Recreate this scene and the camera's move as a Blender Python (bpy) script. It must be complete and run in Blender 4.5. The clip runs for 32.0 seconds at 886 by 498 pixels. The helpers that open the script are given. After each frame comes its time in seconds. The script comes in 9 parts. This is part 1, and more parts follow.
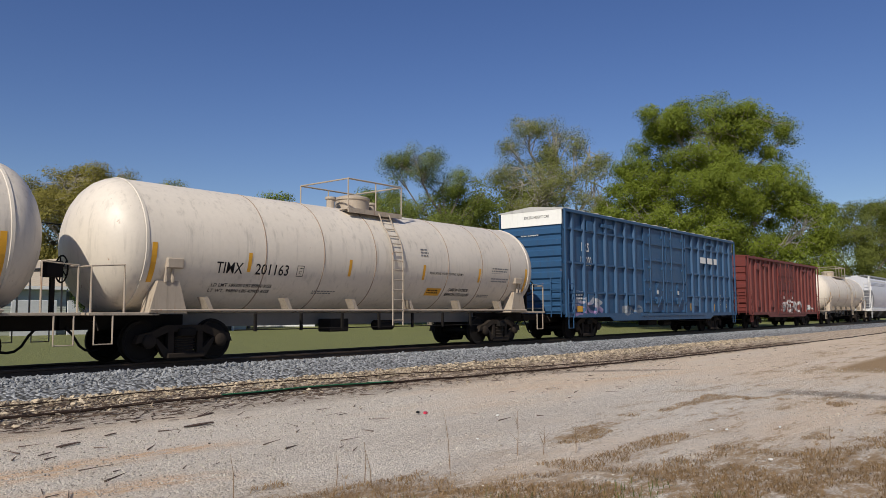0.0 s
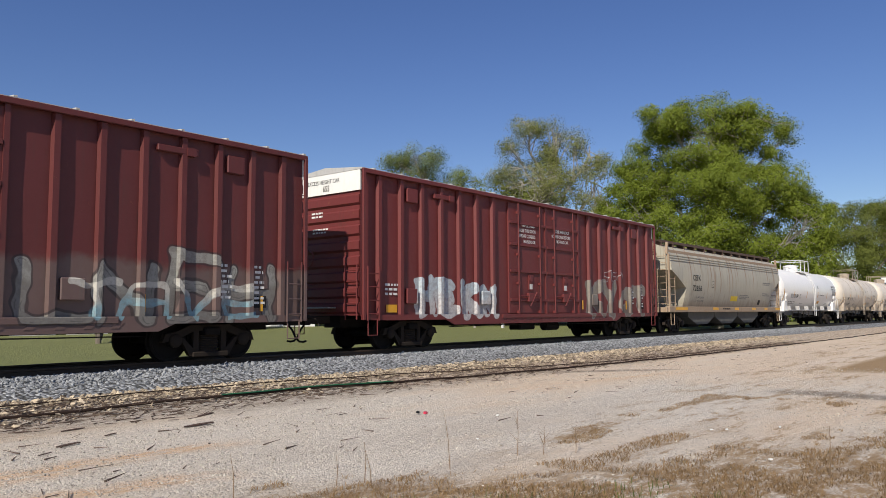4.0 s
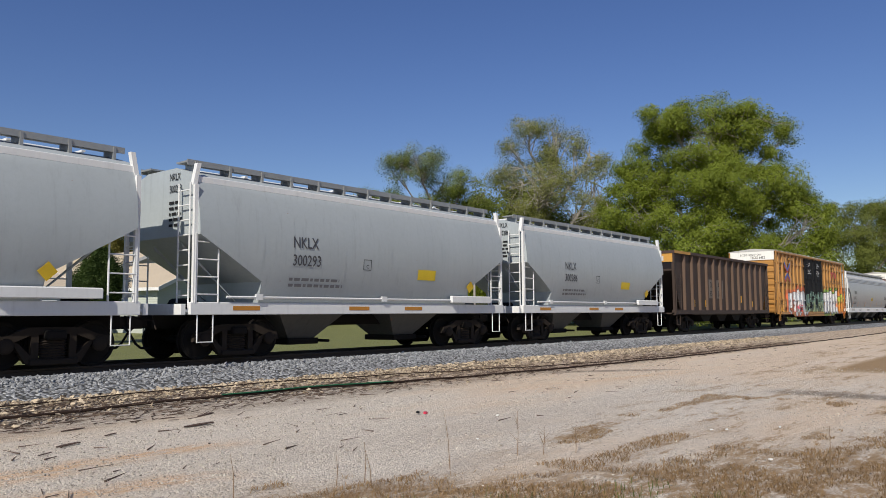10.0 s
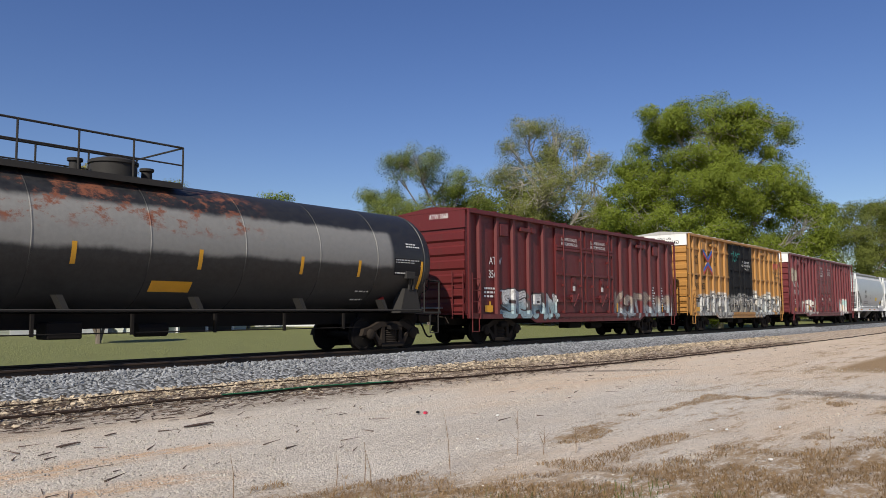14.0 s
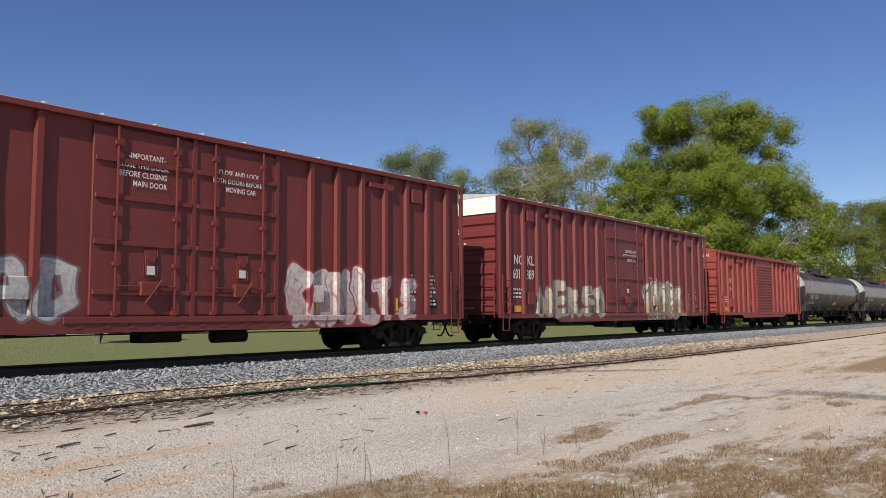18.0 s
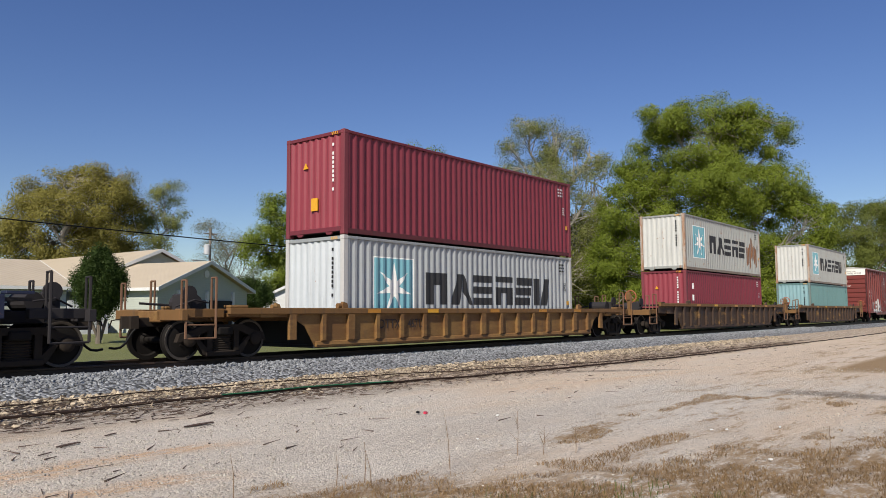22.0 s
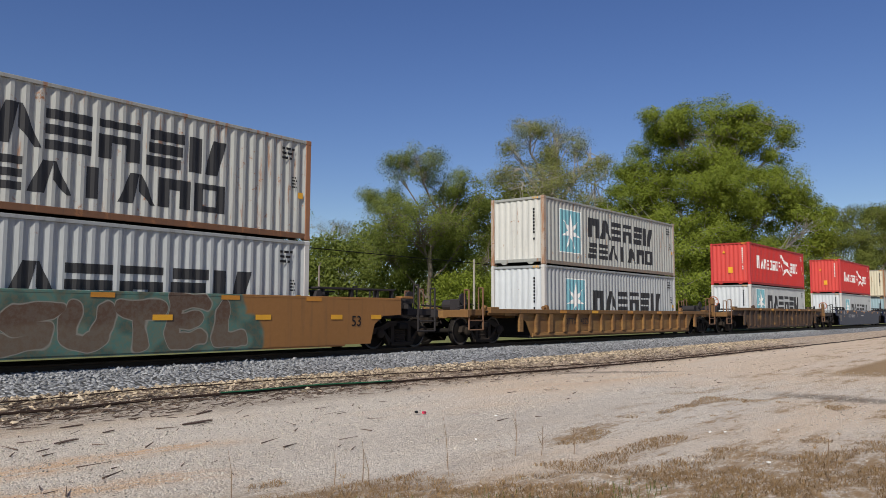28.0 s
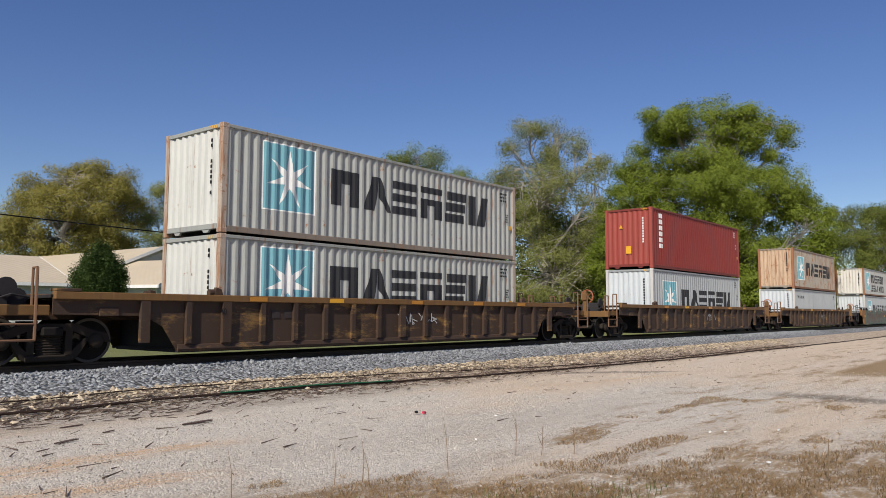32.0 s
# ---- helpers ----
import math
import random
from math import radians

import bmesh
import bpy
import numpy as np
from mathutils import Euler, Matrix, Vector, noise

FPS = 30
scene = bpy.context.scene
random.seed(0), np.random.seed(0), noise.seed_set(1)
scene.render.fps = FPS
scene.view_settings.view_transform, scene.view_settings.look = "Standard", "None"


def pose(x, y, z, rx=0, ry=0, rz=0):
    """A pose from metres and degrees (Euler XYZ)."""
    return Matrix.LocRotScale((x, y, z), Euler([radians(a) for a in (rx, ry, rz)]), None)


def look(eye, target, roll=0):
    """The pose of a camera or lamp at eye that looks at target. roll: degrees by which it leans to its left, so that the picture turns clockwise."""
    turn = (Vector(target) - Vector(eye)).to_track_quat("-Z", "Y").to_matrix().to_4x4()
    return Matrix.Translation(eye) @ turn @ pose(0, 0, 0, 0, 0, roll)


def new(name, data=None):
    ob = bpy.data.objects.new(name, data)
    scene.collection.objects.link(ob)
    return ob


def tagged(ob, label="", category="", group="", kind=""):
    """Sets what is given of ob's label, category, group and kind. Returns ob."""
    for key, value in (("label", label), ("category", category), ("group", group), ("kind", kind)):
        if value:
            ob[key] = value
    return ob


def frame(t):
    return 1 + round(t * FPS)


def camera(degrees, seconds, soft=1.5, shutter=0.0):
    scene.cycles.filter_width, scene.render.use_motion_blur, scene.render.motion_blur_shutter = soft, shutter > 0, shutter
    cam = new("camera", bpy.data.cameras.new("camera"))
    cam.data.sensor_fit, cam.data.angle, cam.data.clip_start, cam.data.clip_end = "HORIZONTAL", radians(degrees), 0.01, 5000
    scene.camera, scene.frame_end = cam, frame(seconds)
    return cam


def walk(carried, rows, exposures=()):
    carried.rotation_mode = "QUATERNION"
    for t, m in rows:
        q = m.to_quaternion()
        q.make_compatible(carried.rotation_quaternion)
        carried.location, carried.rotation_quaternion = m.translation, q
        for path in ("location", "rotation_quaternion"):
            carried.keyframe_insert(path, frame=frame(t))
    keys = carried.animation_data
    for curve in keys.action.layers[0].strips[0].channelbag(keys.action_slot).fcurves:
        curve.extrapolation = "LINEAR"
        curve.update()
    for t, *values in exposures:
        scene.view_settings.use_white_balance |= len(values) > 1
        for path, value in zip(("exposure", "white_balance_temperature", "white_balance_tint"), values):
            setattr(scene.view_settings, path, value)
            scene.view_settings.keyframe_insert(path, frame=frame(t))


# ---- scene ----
import functools

# ---------------- camera ----------------
RAIL = 0.586            # top of rail above the yard ground
TRACK = 16.348          # centre line of the track
cam = camera(59.82, 32.0, soft=0.65, shutter=0.0)


def aim(roll):
    yaw, pitch = radians(50.81), radians(4.806)
    way = Vector((math.sin(yaw) * math.cos(pitch), math.cos(yaw) * math.cos(pitch), math.sin(pitch)))
    return look((0, 0, 1.6), Vector((0, 0, 1.6)) + way, roll)


walk(cam, [(0.0, aim(-0.345)), (25.5, aim(-0.345)), (27.5, aim(0.170)), (32.0, aim(0.170))],
     [(0.0, 0.02), (1.0, -0.13), (2.0, -0.25), (3.0, 0.12), (6.0, 0.35), (7.0, 0.12), (8.0, 0.25), (10.0, 0.15), (12.0, 0.28), (14.0, 0.25), (17.0, 0.29), (18.0, 0.31), (20.0, 0.14), (22.0, 0.26),
      (24.0, 0.25), (25.0, 0.15), (28.0, 0.10), (30.0, 0.16), (31.0, 0.24), (32.0, 0.24)])

# ---------------- world and sun ----------------
SUN = Vector((-1.0, -0.32, 0.88)).normalized()
world = bpy.data.worlds.new("clear_sky")
scene.world = world
world.use_nodes = True
sky = world.node_tree.nodes.new("ShaderNodeTexSky")
sky.sky_type, sky.sun_disc = "NISHITA", False
sky.sun_elevation = math.asin(SUN.z)
sky.sun_rotation = math.atan2(SUN.x, SUN.y)
sky.altitude, sky.air_density, sky.dust_density, sky.ozone_density = 100, 1.0, 0.2, 3.0
background = world.node_tree.nodes["Background"]
background.inputs["Strength"].default_value = 0.078
richer = world.node_tree.nodes.new("ShaderNodeHueSaturation")
richer.inputs["Hue"].default_value = 0.517
richer.inputs["Saturation"].default_value = 1.18
world.node_tree.links.new(sky.outputs[0], richer.inputs["Color"])
world.node_tree.links.new(richer.outputs[0], background.inputs["Color"])
sun = new("sun", bpy.data.lights.new("sun", "SUN"))
sun.data.energy, sun.data.angle, sun.data.color = 4.6, radians(0.53), (1.0, 0.93, 0.81)
sun.matrix_world = look(SUN * 300, (0, 0, 0))


# ---------------- node materials ----------------
class Nodes:
    """Short hand for building one material's nodes."""

    def __init__(self, name, rough=0.6, metal=0.0):
        self.mat = bpy.data.materials.new(name)
        self.mat.use_nodes = True
        self.tree = self.mat.node_tree
        self.shader = self.tree.nodes["Principled BSDF"]
        self.shader.inputs["Roughness"].default_value = rough
        self.shader.inputs["Metallic"].default_value = metal
        self.coord = self.add("ShaderNodeTexCoord").outputs["Object"]

    def add(self, kind):
        return self.tree.nodes.new(kind)

    def put(self, socket, value):
        if isinstance(value, bpy.types.NodeSocket):
            self.tree.links.new(value, socket)
        elif isinstance(value, (tuple, list)) and len(value) == 3 and socket.type == "RGBA":
            socket.default_value = (*value, 1)
        else:
            socket.default_value = value

    def math(self, op, a, b=0.0, c=0.0, clamp=False):
        node = self.add("ShaderNodeMath")
        node.operation, node.use_clamp = op, clamp
        for i, v in enumerate((a, b, c)):
            self.put(node.inputs[i], v)
        return node.outputs[0]

    def vector(self, op, a, b=(0, 0, 0), c=(0, 0, 0), out=0):
        node = self.add("ShaderNodeVectorMath")
        node.operation = op
        for i, v in enumerate((a, b, c)):
            self.put(node.inputs[i], v)
        return node.outputs[out]

    def scaled(self, x, y, z, at=(0, 0, 0)):
        node = self.add("ShaderNodeMapping")
        self.put(node.inputs["Vector"], self.coord)
        node.inputs["Scale"].default_value = (x, y, z)
        node.inputs["Location"].default_value = at
        return node.outputs[0]

    def noise(self, scale, vector=None, detail=4.0, rough=0.6, bend=0.0):
        node = self.add("ShaderNodeTexNoise")
        self.put(node.inputs["Vector"], vector or self.coord)
        node.inputs["Scale"].default_value, node.inputs["Detail"].default_value = scale, detail
        node.inputs["Roughness"].default_value, node.inputs["Distortion"].default_value = rough, bend
        return node.outputs["Fac"]

    def cells(self, scale, vector=None, feature="F1", out="Distance"):
        node = self.add("ShaderNodeTexVoronoi")
        node.feature = feature
        self.put(node.inputs["Vector"], vector or self.coord)
        node.inputs["Scale"].default_value = scale
        return node.outputs[out]

    def step(self, value, low, high):
        node = self.add("ShaderNodeMapRange")
        node.interpolation_type = "SMOOTHSTEP"
        self.put(node.inputs[0], value)
        node.inputs[1].default_value, node.inputs[2].default_value = low, high
        return node.outputs[0]

    def mix(self, fac, a, b, kind="MIX"):
        node = self.add("ShaderNodeMix")
        node.data_type, node.blend_type = "RGBA", kind
        self.put(node.inputs[0], fac)
        self.put(node.inputs[6], a)
        self.put(node.inputs[7], b)
        return node.outputs[2]

    def axes(self):
        node = self.add("ShaderNodeSeparateXYZ")
        self.put(node.inputs[0], self.coord)
        return node.outputs

    def band(self, value, low, high, soft=0.02):
        return self.math("MULTIPLY", self.step(value, low - soft, low + soft), self.math("SUBTRACT", 1.0, self.step(value, high - soft, high + soft)))

    def bump(self, height, strength=0.3, distance=0.01):
        node = self.add("ShaderNodeBump")
        node.inputs["Strength"].default_value, node.inputs["Distance"].default_value = strength, distance
        self.put(node.inputs["Height"], height)
        self.tree.links.new(node.outputs[0], self.shader.inputs["Normal"])

    def done(self, colour, rough=None):
        self.put(self.shader.inputs["Base Color"], colour)
        if rough is not None:
            self.put(self.shader.inputs["Roughness"], rough)
        return self.mat


def shade(col, k):
    return tuple(min(1.0, c * k) for c in col)


RUST = (0.19, 0.075, 0.03)
GRIME = (0.045, 0.038, 0.032)


def painted_colour(n, col, wear=0.25, rust=0.1, streak=0.3, grime=GRIME):
    """Paint with chalky fading, vertical dirt runs and rust spots."""
    coarse = n.noise(0.55, detail=3)
    fine = n.noise(9.0, detail=6, rough=0.7)
    runs = n.noise(1.0, n.scaled(7.0, 7.0, 0.45), detail=5, rough=0.65)
    c = n.mix(n.math("MULTIPLY", n.step(coarse, 0.3, 0.75), wear), col, shade(col, 1.35))
    c = n.mix(n.math("MULTIPLY", n.step(fine, 0.35, 0.8), 0.25), c, shade(col, 0.78))
    c = n.mix(n.math("MULTIPLY", n.step(runs, 0.5, 0.78), streak), c, grime)
    if rust:
        spots = n.step(n.noise(3.2, detail=8, rough=0.75), 0.66 - 0.12 * rust, 0.74 - 0.10 * rust)
        low = 0.68 - (0.19 if rust > 0.5 else 0.14) * rust
        trail = n.step(n.noise(1.3, n.scaled(5.0, 5.0, 0.5, (3, 1, 7)), detail=6, rough=0.7), low, low + 0.12)
        c = n.mix(n.math("MAXIMUM", spots, n.math("MULTIPLY", trail, 0.8)), c, n.mix(fine, RUST, (0.33, 0.15, 0.06)))
    return c, fine


@functools.lru_cache(None)
def paint(name, col, rough=0.5, wear=0.25, rust=0.1, streak=0.3, metal=0.0):
    n = Nodes(name, rough, metal)
    c, fine = painted_colour(n, col, wear, rust, streak)
    n.bump(n.noise(2.2, detail=3), 0.25, 0.012)
    return n.done(c, n.math("MULTIPLY_ADD", fine, 0.25, rough - 0.1))


@functools.lru_cache(None)
def flat(name, col, rough=0.6, metal=0.0):
    """Small things: a colour with a fine and a coarse variation."""
    n = Nodes(name, rough, metal)
    if max(col) < 0.06:
        n.shader.inputs["Specular IOR Level"].default_value = 0.12
    v = n.math("MULTIPLY_ADD", n.noise(3.0), 0.5, n.math("MULTIPLY", n.noise(40.0), 0.3))
    return n.done(n.mix(v, shade(col, 0.7), shade(col, 1.25)))


# strokes of sprayed letter forms in a unit square: (x, z, x, z) lines; "O" rings are bent from short ones
FORMS = {
    "I": ((0.5, 0, 0.5, 1),),
    "L": ((0.1, 1, 0.1, 0), (0.1, 0, 0.95, 0)),
    "T": ((0, 1, 1, 1), (0.5, 1, 0.5, 0)),
    "V": ((0, 1, 0.5, 0), (0.5, 0, 1, 1)),
    "U": ((0.05, 1, 0.1, 0.15), (0.1, 0.15, 0.5, 0), (0.5, 0, 0.9, 0.15), (0.9, 0.15, 0.95, 1)),
    "A": ((0, 0, 0.2, 0.95), (0.2, 0.95, 0.8, 1), (0.8, 1, 1, 0), (0.2, 0.42, 0.9, 0.45)),
    "D": ((0.1, 0, 0.1, 1), (0.1, 1, 0.8, 0.85), (0.8, 0.85, 0.9, 0.3), (0.9, 0.3, 0.1, 0)),
    "E": ((0.1, 0, 0.05, 1), (0.05, 1, 0.9, 0.95), (0.08, 0.5, 0.75, 0.5), (0.1, 0, 0.95, 0.05)),
    "F": ((0.1, 0, 0.1, 1), (0.1, 1, 0.95, 0.9), (0.1, 0.5, 0.7, 0.5)),
    "H": ((0.05, 0, 0.1, 1), (0.95, 0, 0.9, 1), (0.1, 0.5, 0.9, 0.5)),
    "K": ((0.1, 0, 0.1, 1), (0.1, 0.45, 0.9, 1), (0.35, 0.55, 1, 0)),
    "N": ((0.05, 0, 0.1, 1), (0.1, 1, 0.85, 0), (0.85, 0, 0.95, 1)),
    "P": ((0.1, 0, 0.1, 1), (0.1, 1, 0.85, 0.9), (0.85, 0.9, 0.85, 0.55), (0.85, 0.55, 0.1, 0.42)),
    "R": ((0.1, 0, 0.1, 1), (0.1, 1, 0.85, 0.85), (0.85, 0.85, 0.2, 0.5), (0.3, 0.5, 0.95, 0)),
    "S": ((0.95, 0.95, 0.15, 0.9), (0.15, 0.9, 0.15, 0.55), (0.15, 0.55, 0.9, 0.42), (0.9, 0.42, 0.85, 0.08), (0.85, 0.08, 0.05, 0.02)),
    "O": ((0.5, 1, 0.95, 0.7), (0.95, 0.7, 0.9, 0.2), (0.9, 0.2, 0.45, 0), (0.45, 0, 0.05, 0.3), (0.05, 0.3, 0.1, 0.8), (0.1, 0.8, 0.5, 1)),
    "Y": ((0, 1, 0.5, 0.45), (1, 1, 0.5, 0.45), (0.5, 0.45, 0.45, 0)),
    "W": ((0, 1, 0.25, 0), (0.25, 0, 0.5, 0.7), (0.5, 0.7, 0.75, 0), (0.75, 0, 1, 1)),
    "Z": ((0, 1, 1, 1), (1, 1, 0, 0), (0, 0, 1, 0.05)),
}


def stroke_distance(n, place, forms, x0, x1, z0, z1, r, seed):
    """Distance on the car's side to a row of letter forms that fills a box."""
    rnd = random.Random(seed)
    pitch = (x1 - x0) / len(forms)
    nearest = None
    for i, form in enumerate(forms):
        a, b = x0 + i * pitch + r * 0.9, x0 + (i + 1) * pitch - r * 0.9
        lo, hi = z0 + r + rnd.uniform(0, 0.08), z1 - r - rnd.uniform(0, 0.22) * (z1 - z0)
        lean = rnd.uniform(-0.12, 0.12) * (z1 - z0)
        for u0, v0, u1, v1 in FORMS[form]:
            p = (a + (b - a) * u0 + lean * v0, 0.0, lo + (hi - lo) * v0)
            q = (a + (b - a) * u1 + lean * v1, 0.0, lo + (hi - lo) * v1)
            run_ = (q[0] - p[0], 0.0, q[2] - p[2])
            sq = run_[0] ** 2 + run_[2] ** 2
            # a trace of the last distance keeps the strokes in one chain
            here = place if nearest is None else n.vector("MULTIPLY_ADD", nearest, (1e-6, 0.0, 1e-6), place)
            off = n.vector("SUBTRACT", here, p)
            h = n.math("MULTIPLY", n.vector("DOT_PRODUCT", off, run_, out=1), 1.0 / sq, clamp=True)
            d = n.vector("LENGTH", n.vector("MULTIPLY_ADD", h, (-run_[0], 0.0, -run_[2]), off), out=1)
            nearest = d if nearest is None else n.math("MINIMUM", nearest, d)
    return nearest


def spray(n, c, fine, forms, box, r, fill, second=None, line=None, aura=None, seed=1, weight=0.95, wide=0.055, reach=0.2):
    """One sprayed piece: filled letter forms, outlined, with a cloud of a further colour behind them."""
    x, _, z = n.axes()
    flat_place = n.add("ShaderNodeCombineXYZ")
    wob = n.add("ShaderNodeTexNoise")
    n.put(wob.inputs["Vector"], n.scaled(1, 0, 1, (seed * 3.7, 0, seed * 1.9)))
    wob.inputs["Scale"].default_value, wob.inputs["Detail"].default_value = 1.7, 1.0
    parts = n.add("ShaderNodeSeparateXYZ")
    n.put(parts.inputs[0], wob.outputs["Color"])
    n.put(flat_place.inputs[0], n.math("MULTIPLY_ADD", parts.outputs[0], 0.5, n.math("SUBTRACT", x, 0.25)))
    n.put(flat_place.inputs[2], n.math("MULTIPLY_ADD", parts.outputs[1], 0.35, n.math("SUBTRACT", z, 0.175)))
    x0, x1, z0, z1 = box
    d = stroke_distance(n, flat_place.outputs[0], forms, x0, x1, z0, z1, r, seed)
    worn = n.math("MULTIPLY_ADD", n.step(fine, 0.62, 0.40), 0.25, 0.75)
    worn = n.math("MULTIPLY", worn, weight)
    if aura:
        cloud = n.math("MULTIPLY", n.step(n.math("MULTIPLY_ADD", wob.outputs["Fac"], -0.3, d), r + reach - 0.10, r + reach - 0.2), worn)
        c = n.mix(cloud, c, n.mix(n.step(parts.outputs[2], 0.42, 0.58), aura, shade(aura, 0.55)))
    if line:
        c = n.mix(n.math("MULTIPLY", n.step(d, r + wide + 0.012, r + wide - 0.012), worn), c, line)
    body = n.mix(n.step(n.math("MULTIPLY_ADD", parts.outputs[2], 0.9, z), (z0 + z1) / 2 + 0.25, (z0 + z1) / 2 + 0.62), second or shade(fill, 0.8), fill)
    body = n.mix(n.math("MULTIPLY", n.step(fine, 0.4, 0.7), 0.3), body, shade(fill, 0.5))
    c = n.mix(n.math("MULTIPLY", n.step(d, r + 0.012, r - 0.012), worn), c, body)
    if line and r > 0.1 and max(fill) > max(line):            # loose inner strokes
        c = n.mix(n.math("MULTIPLY", n.math("MULTIPLY", n.band(d, r * 0.42, r * 0.55, 0.012), n.step(parts.outputs[0], 0.50, 0.54)), 0.8 * weight), c, line)
    return c


def tagged_paint(name, col, tags, rough=0.5, wear=0.25, rust=0.1, streak=0.3, lower=None):
    """Car paint with sprayed pieces; a tag: the arguments of spray() after the fine noise."""
    n = Nodes(name, rough)
    if max(col) < 0.06:
        n.shader.inputs["Specular IOR Level"].default_value = 0.12
    c, fine = painted_colour(n, col, wear, rust, streak)
    z = n.axes()[2]
    if lower:                                   # old sprayed-over band: (height, colour, amount)
        edge = n.math("MULTIPLY_ADD", n.noise(0.9, detail=5), 0.9, lower[0] - 0.45)
        c = n.mix(n.math("MULTIPLY", n.step(n.math("SUBTRACT", edge, z), -0.12, 0.12), lower[2]), c, n.mix(fine, shade(lower[1], 0.75), shade(lower[1], 1.2)))
    for forms, box, r, *rest in tags:
        more = rest[-1] if isinstance(rest[-1], dict) else {}
        c = spray(n, c, fine, forms, box, r, *[v for v in rest if not isinstance(v, dict)], **more)
    n.bump(n.noise(1.6, detail=3), 0.3, 0.014)
    return n.done(c, n.math("MULTIPLY_ADD", fine, 0.25, rough - 0.1))


STEEL = flat("dark_running_gear_steel", (0.016, 0.014, 0.013), 0.8)
FRAME_STEEL = flat("grimy_cast_steel", (0.032, 0.025, 0.020), 0.8)
BRIGHT = flat("worn_wheel_rim_steel", (0.075, 0.062, 0.052), 0.55, 0.3)
RUBBER = flat("black_rubber", (0.012, 0.012, 0.013), 0.6)
WHITE = flat("white_lettering_paint", (0.72, 0.72, 0.70), 0.6)
BLACK = flat("black_lettering_paint", (0.02, 0.02, 0.022), 0.6)
YELLOW = flat("yellow_reflector_film", (0.72, 0.36, 0.02), 0.45)
ORANGE = flat("orange_reflector_film", (0.47, 0.20, 0.02), 0.45)
PLATE = flat("dull_white_placard", (0.6, 0.6, 0.58), 0.55)
REDMARK = flat("red_mark_paint", (0.45, 0.03, 0.03), 0.5)
BLUEMARK = flat("blue_mark_paint", (0.03, 0.10, 0.42), 0.5)
GALV = flat("galvanised_grating", (0.32, 0.33, 0.33), 0.5, 0.4)


